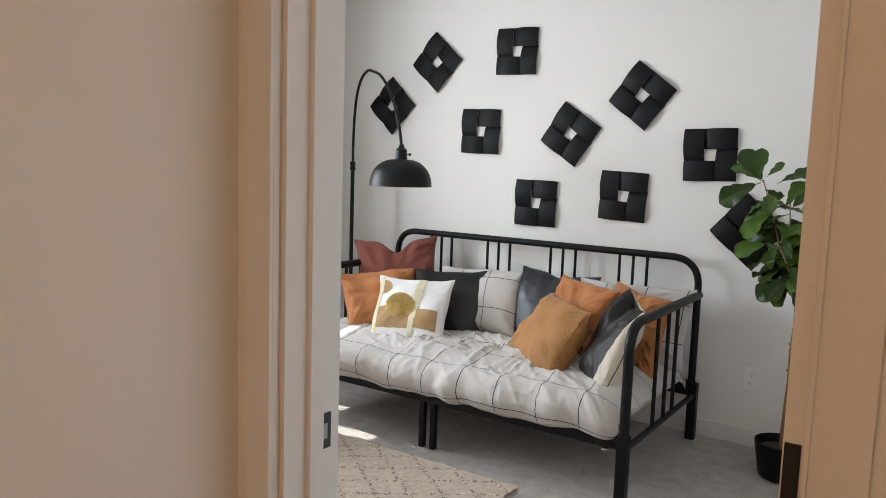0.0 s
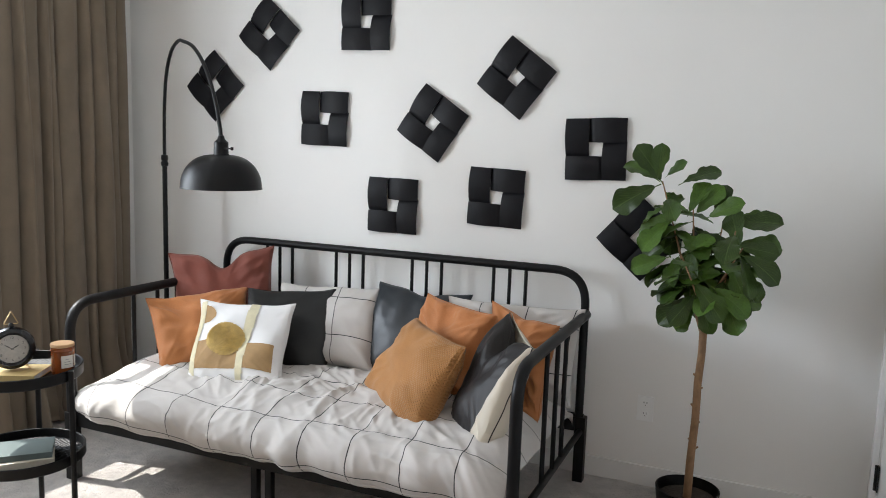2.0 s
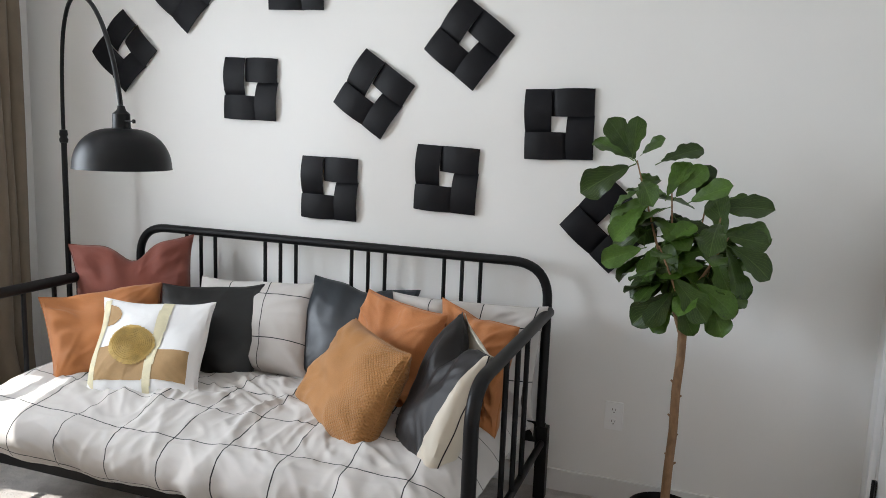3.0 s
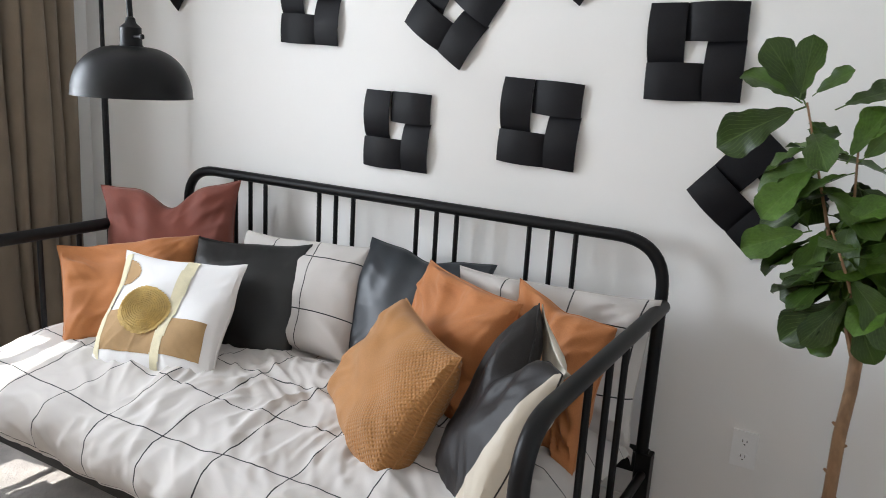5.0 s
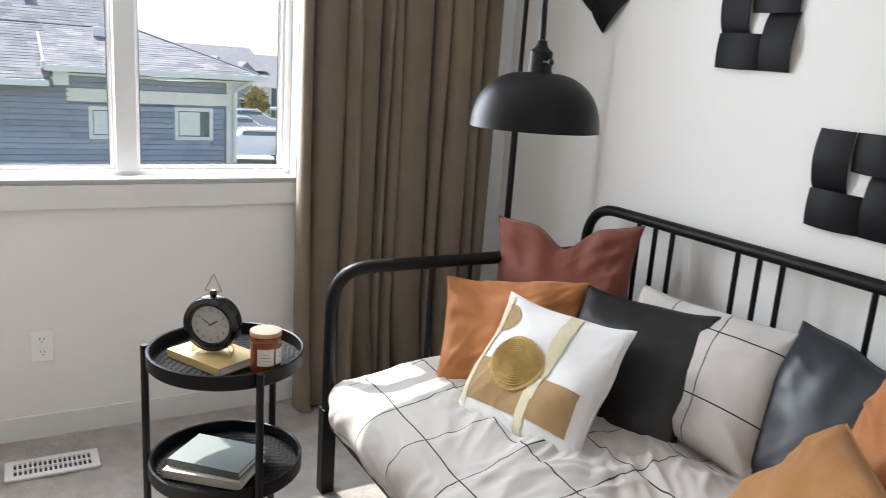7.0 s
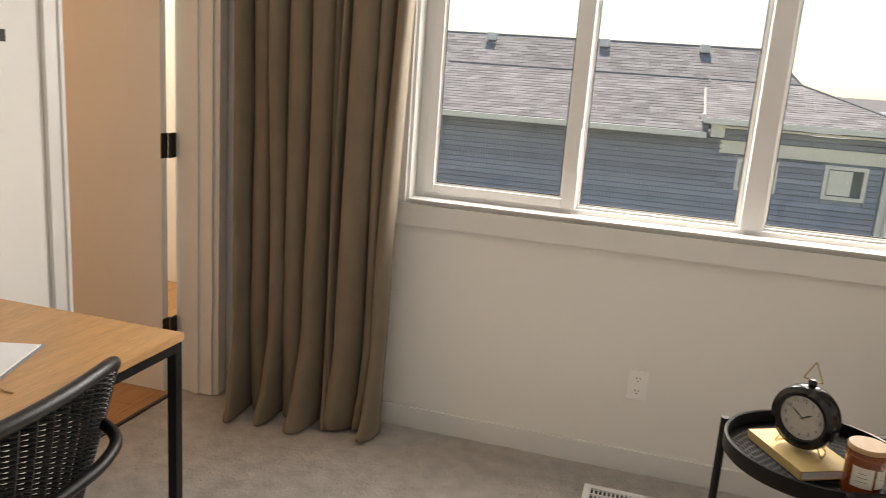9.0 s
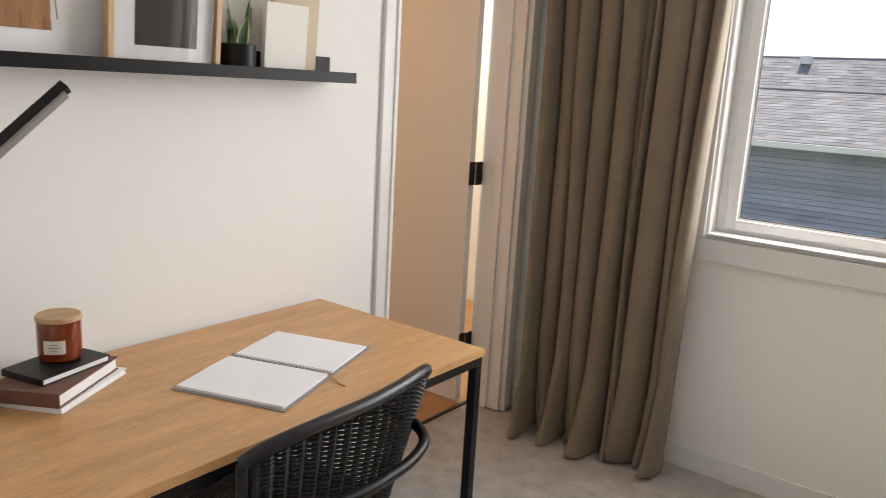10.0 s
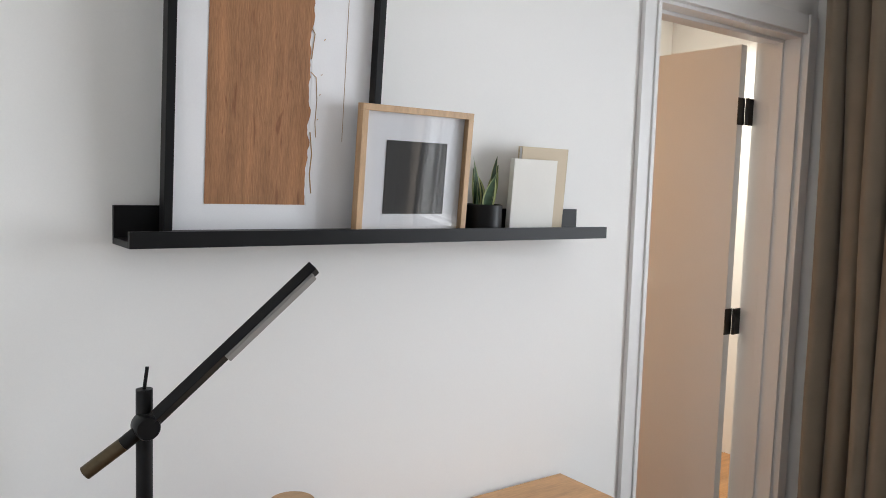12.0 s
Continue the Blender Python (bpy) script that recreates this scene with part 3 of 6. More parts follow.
# ---- curtains ----
def curtain(name, y0, y1, seed, folds, label, x0=0.085, top=2.40, flare=0.04, spread=0.0):
    rnd = random.Random(seed)
    nu, nz = folds * 16, 64
    cuts = [0.0]
    for _ in range(folds):
        cuts.append(cuts[-1] + rnd.uniform(0.35, 1.8))
    cuts = [c / cuts[-1] for c in cuts]
    am = [rnd.uniform(0.55, 1.15) for _ in range(folds)]
    lean = [rnd.uniform(-0.45, 0.45) for _ in range(folds)]
    kick = [rnd.uniform(-1, 1) for _ in range(folds)]
    bm = bmesh.new()
    rows = []
    for j in range(nz + 1):
        v = (j / nz) ** 1.25
        z = top * v
        low = 1 - v
        foot = max(0.0, 0.38 - z) / 0.38
        row = []
        for i in range(nu + 1):
            k = min(i // 16, folds - 1)
            f = i / 16 - k
            c0, c1 = cuts[k], cuts[k + 1]
            wob = 0.010 * math.sin(2.2 * z + seed + 2.1 * k) * math.sin(math.pi * f)
            # broad rounded ridges with narrow pinched valleys between them
            bulge = math.sin(math.pi * f) ** 0.5
            if (k == 0 and f < 0.5) or (k == folds - 1 and f > 0.5):
                bulge = 0.45 + 0.55 * bulge
            skew = lean[k] * (0.5 + 0.7 * low) * math.sin(math.pi * f)
            u = c0 + (c1 - c0) * (f - 0.13 * math.sin(math.tau * f) + 0.16 * skew)
            y = (y0 + y1) / 2 + (u - 0.5) * (y1 - y0) * (1 + flare * low ** 2.2) + wob + spread * (u - 1.2 * (1 - u)) * v ** 1.5
            y += kick[k] * 0.045 * foot ** 1.3 * math.sin(math.pi * f)
            depth = (0.120 + 0.030 * low) * am[k]
            x = x0 - 0.055 + depth * bulge + 0.018 * noise.noise((k * 1.7, v * 2.2, seed)) + 0.004 * noise.noise((u * 30, v * 7, seed + 4))
            x += 0.010 * low * noise.noise((u * 12, v * 4, seed + 9))
            x += (0.02 + 0.11 * max(0.0, kick[(k + 1) % folds])) * bulge * foot ** 1.5
            crumple = 0.016 * foot * noise.noise((u * 14, z * 16, seed + 2))
            row.append(bm.verts.new((max(x + crumple, 0.020), y, max(0.005, z + 0.018 * foot * abs(kick[k]) * bulge + crumple * 0.6))))
        rows.append(row)
    for j in range(nz):
        for i in range(nu):
            bm.faces.new((rows[j][i], rows[j][i + 1], rows[j + 1][i + 1], rows[j + 1][i]))
    ob = thing(name, (x0, (y0 + y1) / 2, 0), label, "curtain", "curtains at the window")
    p = part("drape", bm, M_CURTAIN, ob, smooth="keep")
    p.data.transform(Matrix.Translation((-x0, -(y0 + y1) / 2, 0)))
    sm = p.modifiers.new("thickness", "SOLIDIFY")
    sm.thickness = 0.003
    return ob


curtain("curtain", -0.085, 0.525, 3, 10, "floor-length taupe linen curtain pooling on the carpet beside the doorway", spread=0.06)
curtain("curtain", 2.395, 3.27, 8, 11, "floor-length taupe linen curtain hanging behind the floor lamp and daybed", flare=0.0)
rod = thing("curtain_rod", (0.09, 1.6, 2.43), "black metal curtain rod over the window", "curtain rod")
part("rod", T([(0, -1.65, 0), (0, 1.68, 0)], 0.012, 12), M_BLACK, rod)
for y in (-1.60, 0.0, 1.60):
    part("bracket", T([(0, y, 0), (-0.088, y, 0)], 0.008, 8), M_BLACK, rod)


# ---- daybed ----
bed = thing("daybed", (1.715, 2.80, 0.0), "black tubular metal daybed with spindle back against the white wall", "daybed")
BX0, BX1, BY0, BY1 = -0.975, 1.012, -0.505, 0.490
hb = bend([(BX0 + 0.018, BY1, 0.20), (BX0 + 0.018, BY1, 0.952), (BX1 - 0.022, BY1, 0.952), (BX1 - 0.022, BY1, 0.20)], 0.15, 10)
part("back_rail", T(hb, 0.019, 14), M_BLACK, bed, smooth=True)
part("back_lower_rail", T([(BX0, BY1, 0.30), (BX1, BY1, 0.30)], 0.013, 10), M_BLACK, bed, smooth=True)
sp = finish("spindle", T([(0, 0, 0.30), (0, 0, 0.945)], 0.0085, 8), M_BLACK, True)
for c in (1.10, 1.515, 1.937, 2.352):
    for d in (-0.077, 0.0, 0.077):
        o = new("spindle", sp)
        o.parent, o.location = bed, (c + d - 1.715, BY1, 0)
for x in (BX0, BX1 - 0.01):
    arm = bend([(x, BY0, 0.20), (x, BY0, 0.768), (x, BY1 - 0.02, 0.768)], 0.13, 10)
    part("arm_rail", T(arm, 0.0215, 14), M_BLACK, bed, smooth=True)
    part("arm_lower_rail", T([(x, BY0, 0.235), (x, BY1, 0.235)], 0.014, 10), M_BLACK, bed, smooth=True)
    for y in (-0.15, 0.0, 0.13):
        part("spindle", T([(x, y, 0.235), (x, y, 0.765)], 0.0095, 8), M_BLACK, bed, smooth=True)
    for y in (BY0, BY1):
        part("leg", B(x - 0.023, x + 0.023, y - 0.023, y + 0.023, 0.0, 0.30, 0.004), M_BLACK, bed)
for y in (BY0 + 0.01, BY1 - 0.01):
    part("side_rail", B(BX0 + 0.025, BX1 - 0.035, y - 0.012, y + 0.012, 0.235, 0.30, 0.004), M_BLACK, bed)
for x in (-0.035, 0.030):
    for y in (BY0 + 0.02, BY1 - 0.05):
        part("middle_leg", B(x - 0.014, x + 0.014, y - 0.014, y + 0.014, 0.0, 0.24, 0.003), M_BLACK, bed)
for i in range(12):
    x = BX0 + 0.13 + i * 0.152
    part("slat", B(x - 0.03, x + 0.03, BY0 + 0.03, BY1 - 0.03, 0.285, 0.298, 0.002), M_BLACK, bed)
part("castor", L([(0, -0.006), (0.016, -0.006), (0.02, 0), (0.016, 0.006), (0, 0.006)], 16, (BX1 - 0.10, BY0 + 0.03, 0.215)), M_CHROME, bed)


def fold(x, y, s=0.0):
    """Height of creases in cloth lying at x, y: soft puffs with a few long pinched folds."""
    warp = Vector((noise.noise(Vector((x * 2.1, y * 2.1, s + 1))), noise.noise(Vector((x * 2.1, y * 2.1, s + 6))), 0)) * 0.16
    p = Vector((x, y, 0)) + warp
    total = 0.55 * noise.noise(Vector((p.x * 3.0, p.y * 3.4, s)))
    for k, (ang, fl, fs, g) in enumerate(((62, 1.8, 9.0, 0.62), (108, 2.0, 11.0, 0.50), (18, 2.2, 12.0, 0.42), (80, 3.2, 20.0, 0.30), (40, 3.5, 24.0, 0.26), (125, 3.5, 22.0, 0.26))):
        c, d = math.cos(radians(ang)), math.sin(radians(ang))
        a, b = p.x * c + p.y * d, p.y * c - p.x * d
        n = noise.noise(Vector((a * fl, b * fs * 0.6, s + 3.7 * k)))
        keep = min(1.0, max(0.0, 0.35 + 2.2 * noise.noise(Vector((x * 2.8, y * 2.8, 11.0 + k)))))
        total += g * max(0.0, 1 - abs(n) * 3.6) ** 1.4 * keep
    # short crisp creases
    for k, (ang, g) in enumerate(((70, 0.30), (35, 0.24), (105, 0.24), (140, 0.16))):
        c, d = math.cos(radians(ang)), math.sin(radians(ang))
        a, b = p.x * c + p.y * d, p.y * c - p.x * d
        n = noise.noise(Vector((a * 4.0, b * 15.0, s + 30 + 5.1 * k)))
        keep = min(1.0, max(0.0, 0.15 + 3.0 * noise.noise(Vector((x * 3.6, y * 3.6, 40.0 + k)))))
        total += g * math.exp(-(n / 0.11) ** 2) * keep
    return total


SEAM = []


def duvet():
    """Puffed duvet whose front hangs round the rail."""
    bm = bmesh.new()
    uv = bm.loops.layers.uv.new("cloth")
    x0, x1, yb, yf = -0.975, 0.975, 0.44, -0.50
    nx = 300
    prof = []
    flat = [(yb, 0.34), (yb - 0.01, 0.40), (yb - 0.05, 0.425)]
    prof += flat
    m = 34
    for i in range(1, m + 1):
        t = i / m
        prof.append((yb - 0.05 + (yf + 0.03 - yb + 0.05) * t, 0.425 + 0.030 * math.sin(t * 3.0)))
    for i in range(1, 13):
        a = i / 12 * radians(165)
        prof.append((yf + 0.03 - 0.078 * math.sin(a), 0.356 + 0.076 * math.cos(a) - 0.0018 * i))
    prof += [(yf + 0.03, 0.272), (yf + 0.10, 0.290)]
    fine = []
    for (a, b), (c, d) in zip(prof, prof[1:]):
        for k in range(3):
            fine.append((a + (c - a) * k / 3, b + (d - b) * k / 3))
    fine.append(prof[-1])
    dist, ds = 0.0, []
    for i, p in enumerate(fine):
        if i:
            dist += math.hypot(p[0] - fine[i - 1][0], p[1] - fine[i - 1][1])
        ds.append(dist)
    rows = []
    for i in range(nx + 1):
        u = i / nx
        x = x0 + (x1 - x0) * u
        end = min(u, 1 - u) * (x1 - x0)
        tuck = max(0.0, 1 - end / 0.14)
        row = []
        for j, (y, z) in enumerate(fine):
            s = ds[j]
            front = max(0.0, min(1.0, (s - 0.75) / 0.35))
            f = fold(x, s)
            amp = 0.034 * (1 - 0.15 * front) * (1 - 0.6 * tuck)
            centre = math.exp(-((x + 0.10) / 0.50) ** 2 - ((y + 0.08) / 0.26) ** 2)
            amp *= (1 + 0.5 * centre) * (0.42 + 0.58 * min(1.0, max(0.0, (x + 0.85) / 0.45)))
            drape = 0.022 * front * math.sin(x * 24 + 2.0 * math.sin(x * 5)) * noise.noise(Vector((x * 3, 0, 7))) * 2
            dz = f * amp - 0.10 * tuck ** 2 * (1 if z > 0.34 else 0.2) + 0.030 * max(0.0, 1 - abs(x + 0.80) / 0.25) * (1 - front)
            yy = y - front * (0.75 * f * amp + drape) + 0.04 * tuck * front
            zz = z + dz * (1 - 0.7 * front) - 0.018 * front * math.sin(x * 2.2 + 0.8) * (s - 0.9) - 0.016 * front * noise.noise(Vector((x * 6, 3, 1)))
            row.append(bm.verts.new((x, yy, max(0.27, zz) if front < 1 else zz)))
        rows.append(row)
    k = min(range(len(ds)), key=lambda j: abs(ds[j] - 1.16))
    SEAM.extend([rows[i][k].co.copy() for i in range(0, nx + 1, 2)])
    for i in range(nx):
        for j in range(len(fine) - 1):
            f = bm.faces.new((rows[i][j], rows[i][j + 1], rows[i + 1][j + 1], rows[i + 1][j]))
            for lp, (a, b) in zip(f.loops, ((i, j), (i, j + 1), (i + 1, j + 1), (i + 1, j))):
                w = 0.012 * noise.noise(Vector((a * 0.02, ds[b] * 2, 3)))
                lp[uv].uv = ((x1 - x0) * 1.03 * a / nx + 0.07 + w + 0.02 * math.sin(ds[b] * 4), ds[b] * 1.05 + 0.06 + 0.015 * math.sin(a * 0.035))
    for _ in range(2):
        bmesh.ops.smooth_vert(bm, verts=[v for row in rows[1:-1] for v in row[1:-1]], factor=0.5, use_axis_x=True, use_axis_y=True, use_axis_z=True)
    return bm


bedding = thing("duvet", (1.715, 2.80, 0.0), "off-white duvet with thin black grid lines, rumpled on the daybed", "bedding")
part("cover", duvet(), M_GRID, bedding, smooth="keep")
part("hem", T(SEAM, 0.0028, 6), M_COTTON, bedding, "stitched hem of the duvet", smooth=True)
mattress = solid("mattress", B(0.76, 2.66, 2.345, 3.245, 0.302, 0.385, 0.03), M_CREAM, "thin cream mattress on the daybed slats", "mattress", smooth=True)


def cushion(name, label, tl, tr, bl, br, thick, material, seed=1, chop=0.0, ear=0.012, crease=1.15, group="cushions on the daybed", grid=False, lines=0.21):
    """A stuffed cushion between four corners, with a dented top."""
    tl, tr, bl, br = (Vector(p) for p in (tl, tr, bl, br))
    c = (tl + tr + bl + br) / 4
    nrm = (tr - tl + br - bl).cross(tl - bl + tr - br).normalized()
    if nrm.y > 0:
        nrm = -nrm
    w, h = ((tr - tl).length + (br - bl).length) / 2, ((tl - bl).length + (tr - br).length) / 2
    bm = bmesh.new()
    uvl = bm.loops.layers.uv.new("cloth")
    N = 60
    side = {}

    def place(i, j, s):
        u, v = i / N, j / N
        a, b = 2 * u - 1, 2 * v - 1
        # edges bow inwards between the drawn-out corners
        pin = 0.055 * (1 - b * b) * a, 0.055 * (1 - a * a) * b
        uu, vv = u - pin[0] * 0.22, v - pin[1] * 0.22
        p = tl * (1 - uu) * vv + tr * uu * vv + bl * (1 - uu) * (1 - vv) + br * uu * (1 - vv)
        e = max(0.0, (1 - a * a)) ** 0.36 * max(0.0, (1 - b * b)) ** 0.36 * (1 - 0.16 * b)
        r = Vector((a * 1.5 + seed * 3.1, b * 1.5, s * 1.7 + seed))
        rad = math.hypot(a, b)
        ang = math.atan2(b, a)
        # creases run from the corners
        k = abs(math.sin(2 * ang))
        wr = math.exp(-(noise.noise(Vector((math.cos(ang) * 2.4 + seed, math.sin(ang) * 2.4 + rad * 0.5, s + seed))) / 0.13) ** 2)
        wr *= min(1, rad) ** 3 * (0.3 + k) * 0.010 * crease * min(1.0, e * 1.3)
        cx_, cy_ = (1 if a > 0 else -1), (1 if b > 0 else -1)
        ca = math.atan2(cy_ - b, cx_ - a)
        cr = math.hypot(cx_ - a, cy_ - b)
        wr += math.exp(-(noise.noise(Vector((ca * 3.6 + seed * 2 + cx_ * 3, cr * 0.8 + cy_, s + seed))) / 0.15) ** 2) * 0.011 * crease * math.exp(-cr * 1.7) * min(1, cr * 3)
        wv = 0.016 * noise.noise(r * 1.3) * crease
        d = s * (thick / 2 * e * (1 + 0.12 * noise.noise(r))) + (s * (wr + wv) * min(1, e * 2.2))
        ch = chop * math.exp(-(a / 0.30) ** 2) * max(0.0, v - 0.25) ** 1.3 * 1.4
        p = p - (tl - bl).normalized() * ch + nrm * d
        if ch > 0:
            p += nrm * s * 0.02 * math.sin(a * 14) * max(0, v - 0.5) * e
        p += nrm * 0.012 * noise.noise(Vector((a * 1.2, b * 1.2, seed))) * 2
        return p - c

    for s in (1, -1):
        for i in range(N + 1):
            for j in range(N + 1):
                edge = i in (0, N) or j in (0, N)
                if edge and s == -1:
                    side[i, j, s] = side[i, j, 1]
                else:
                    side[i, j, s] = bm.verts.new(place(i, j, s))
    for s in (1, -1):
        for i in range(N):
            for j in range(N):
                q = [(i, j), (i + 1, j), (i + 1, j + 1), (i, j + 1)]
                if s < 0:
                    q = q[::-1]
                f = bm.faces.new([side[a, b, s] for a, b in q])
                for lp, (a, b) in zip(f.loops, q):
                    lp[uvl].uv = (a / N * w * 1.06 + 0.05, b / N * h * 1.08 + 0.07)
    if ear:
        for v in bm.verts:
            for k in (tl, tr, bl, br):
                dd = (v.co + c - k)
                if dd.length < 0.10:
                    v.co += (k - c).normalized() * ear * (1 - dd.length / 0.10) ** 2
    inner = [side[i, j, s] for s in (1, -1) for i in range(2, N - 1) for j in range(2, N - 1)]
    for _ in range(2):
        bmesh.ops.smooth_vert(bm, verts=inner, factor=0.5, use_axis_x=True, use_axis_y=True, use_axis_z=True)
    ob = thing(name, c, label, "cushion", group)
    p = part("cover", bm, material, ob, smooth="keep")
    rim = [place(i, 0, 1) for i in range(0, N + 1, 2)] + [place(N, j, 1) for j in range(2, N + 1, 2)] + [place(i, N, 1) for i in range(N - 2, -1, -2)] + [place(0, j, 1) for j in range(N - 2, 0, -2)]
    if ear:
        new_rim = []
        for q in rim:
            q = Vector(q)
            for k in (tl, tr, bl, br):
                dd = (q + c - k)
                if dd.length < 0.10:
                    q = q + (k - c).normalized() * ear * (1 - dd.length / 0.10) ** 2
            new_rim.append(q)
        rim = new_rim
    part("seam", T(rim, 0.0022, 6, closed=True), M_COTTON if material is M_GRID else material, ob, smooth=True)
    return ob, place


cushion("cushion", "rust velvet cushion with dented top in the daybed's corner", (0.685, 2.955, 0.890), (1.095, 3.225, 0.932), (0.82, 2.86, 0.46), (1.19, 3.10, 0.44), 0.16, M_RUST, 2, chop=0.085, crease=1.6, ear=0.02)
cushion("pillow", "long off-white grid cotton pillow standing at the daybed's arm", (2.13, 3.14, 0.800), (2.715, 3.205, 0.795), (2.14, 3.04, 0.41), (2.70, 3.10, 0.40), 0.18, M_GRID, 5, chop=0.0, crease=2.0, ear=0.015)
cushion("pillow", "square off-white grid cotton pillow against the daybed's back", (1.19, 3.19, 0.765), (1.73, 3.215, 0.785), (1.265, 3.00, 0.44), (1.80, 3.00, 0.448), 0.15, M_GRID, 3, crease=0.9, ear=0.01)
cushion("cushion", "blue-black leather cushion, shining, against the daybed's back", (1.725, 3.235, 0.812), (2.185, 3.245, 0.795), (1.72, 3.04, 0.43), (2.17, 3.05, 0.43), 0.14, M_LEATHER2, 7, chop=0.03, crease=0.35)
cushion("cushion", "black leather cushion standing behind the patterned one", (1.110, 3.03, 0.75), (1.515, 3.15, 0.767), (1.17, 2.86, 0.42), (1.60, 2.945, 0.41), 0.12, M_LEATHER, 11, crease=0.4)
cushion("cushion", "burnt orange velvet cushion behind the patterned one", (0.775, 2.70, 0.718), (1.055, 3.07, 0.742), (0.99, 2.555, 0.445), (1.21, 2.86, 0.44), 0.14, M_ORANGE, 13, crease=2.0)
cushion("cushion", "burnt orange velvet cushion leaning against the grid pillow", (2.35, 3.09, 0.810), (2.665, 2.97, 0.765), (2.38, 2.90, 0.43), (2.64, 2.84, 0.41), 0.13, M_ORANGE, 17, chop=0.015, crease=2.2)
cushion("cushion", "burnt orange velvet cushion leaning over the tan one", (2.03, 3.11, 0.808), (2.40, 2.96, 0.782), (1.95, 2.98, 0.43), (2.35, 2.84, 0.43), 0.14, M_ORANGE, 19, crease=2.2)


def quilt_material():
    m = mat("tan_quilted_velvet", (0.38, 0.170, 0.045), 0.75, vary=0.12, scale=8, fine=300, bump=0.2, sheen=0.15)
    n, l = m.node_tree.nodes, m.node_tree.links
    uv = n.new("ShaderNodeUVMap")
    mp = n.new("ShaderNodeMapping")
    mp.inputs["Scale"].default_value = (105, 105, 1)
    mp.inputs["Rotation"].default_value = (0, 0, radians(45))
    l.new(uv.outputs[0], mp.inputs["Vector"])
    v = n.new("ShaderNodeTexVoronoi")
    v.inputs["Randomness"].default_value, v.inputs["Scale"].default_value = 0.0, 1.0
    l.new(mp.outputs[0], v.inputs["Vector"])
    sep = n.new("ShaderNodeSeparateXYZ")
    l.new(uv.outputs[0], sep.inputs[0])
    edge = n.new("ShaderNodeMapRange")
    edge.inputs["From Min"].default_value, edge.inputs["From Max"].default_value = 0.34, 0.44
    l.new(sep.outputs[0], edge.inputs["Value"])
    mr = n.new("ShaderNodeMapRange")
    mr.inputs["From Min"].default_value, mr.inputs["From Max"].default_value = 0.12, 0.42
    l.new(v.outputs["Distance"], mr.inputs["Value"])
    inv = n.new("ShaderNodeMath")
    inv.operation, inv.inputs[0].default_value = "SUBTRACT", 1.0
    l.new(mr.outputs[0], inv.inputs[1])
    mu = n.new("ShaderNodeMath")
    mu.operation = "MULTIPLY"
    l.new(inv.outputs[0], mu.inputs[0])
    l.new(edge.outputs[0], mu.inputs[1])
    old = [x for x in n if x.bl_idname == "ShaderNodeBump"][0]
    bp = n.new("ShaderNodeBump")
    bp.invert = True
    bp.inputs["Strength"].default_value, bp.inputs["Distance"].default_value = 0.75, 0.004
    l.new(mu.outputs[0], bp.inputs["Height"])
    l.new(bp.outputs[0], old.inputs["Normal"])
    return m


cushion("cushion", "tan velvet cushion with a pin-tucked panel down one side", (2.065, 2.905, 0.742), (2.390, 2.66, 0.712), (1.885, 2.81, 0.445), (2.29, 2.475, 0.405), 0.17, quilt_material(), 23, crease=1.0)


def grey_material():
    m = mat("charcoal_velvet_cream_side", (0.0165, 0.0140, 0.0135), 0.50, spec=0.3, vary=0.15, scale=7, fine=300, bump=0.2, sheen=0.02)
    n, l = m.node_tree.nodes, m.node_tree.links
    b = n["Principled BSDF"]
    src = b.inputs["Base Color"].links[0].from_socket
    uv = n.new("ShaderNodeUVMap")
    sep = n.new("ShaderNodeSeparateXYZ")
    l.new(uv.outputs[0], sep.inputs[0])
    gt = n.new("ShaderNodeMath")
    gt.operation, gt.inputs[1].default_value = "GREATER_THAN", 0.315
    slant = n.new("ShaderNodeMath")
    slant.operation, slant.inputs[1].default_value = "MULTIPLY_ADD", -0.16
    l.new(sep.outputs[1], slant.inputs[0])
    l.new(sep.outputs[0], slant.inputs[2])
    l.new(slant.outputs[0], gt.inputs[0])
    mx = n.new("ShaderNodeMix")
    mx.data_type = "RGBA"
    mx.inputs["B"].default_value = (0.58, 0.52, 0.42, 1)
    l.new(gt.outputs[0], mx.inputs["Factor"])
    l.new(src, mx.inputs["A"])
    l.new(mx.outputs["Result"], b.inputs["Base Color"])
    return m


grey_cushion, _ = cushion("cushion", "charcoal velvet cushion with a cream side panel, slouched against the arm", (2.485, 2.87, 0.815), (2.668, 2.59, 0.758), (2.330, 2.70, 0.375), (2.56, 2.44, 0.385), 0.16, grey_material(), 29, chop=0.10, crease=0.7, ear=0.02)
bm = bmesh.new()
fa, fb, fc = Vector((2.486, 2.875, 0.822)), Vector((2.672, 2.605, 0.762)), Vector((2.555, 2.75, 0.64))
back = Vector((0.010, 0.014, 0.0))
rows = []
for i in range(9):
    row = []
    for j in range(9 - i):
        s_, t_ = i / 8, j / 8
        p = fa * (1 - s_ - t_) + fb * s_ + fc * t_
        row.append(bm.verts.new(p + back * (1 + 60 * s_ * t_ * (1 - s_ - t_)) - Vector((0, 0, 0.035 * 4 * s_ * (1 - s_ - t_))) - grey_cushion.location))
    rows.append(row)
for i in range(8):
    for j in range(8 - i):
        bm.faces.new((rows[i][j], rows[i][j + 1], rows[i + 1][j]))
        if j < 7 - i:
            bm.faces.new((rows[i][j + 1], rows[i + 1][j + 1], rows[i + 1][j]))
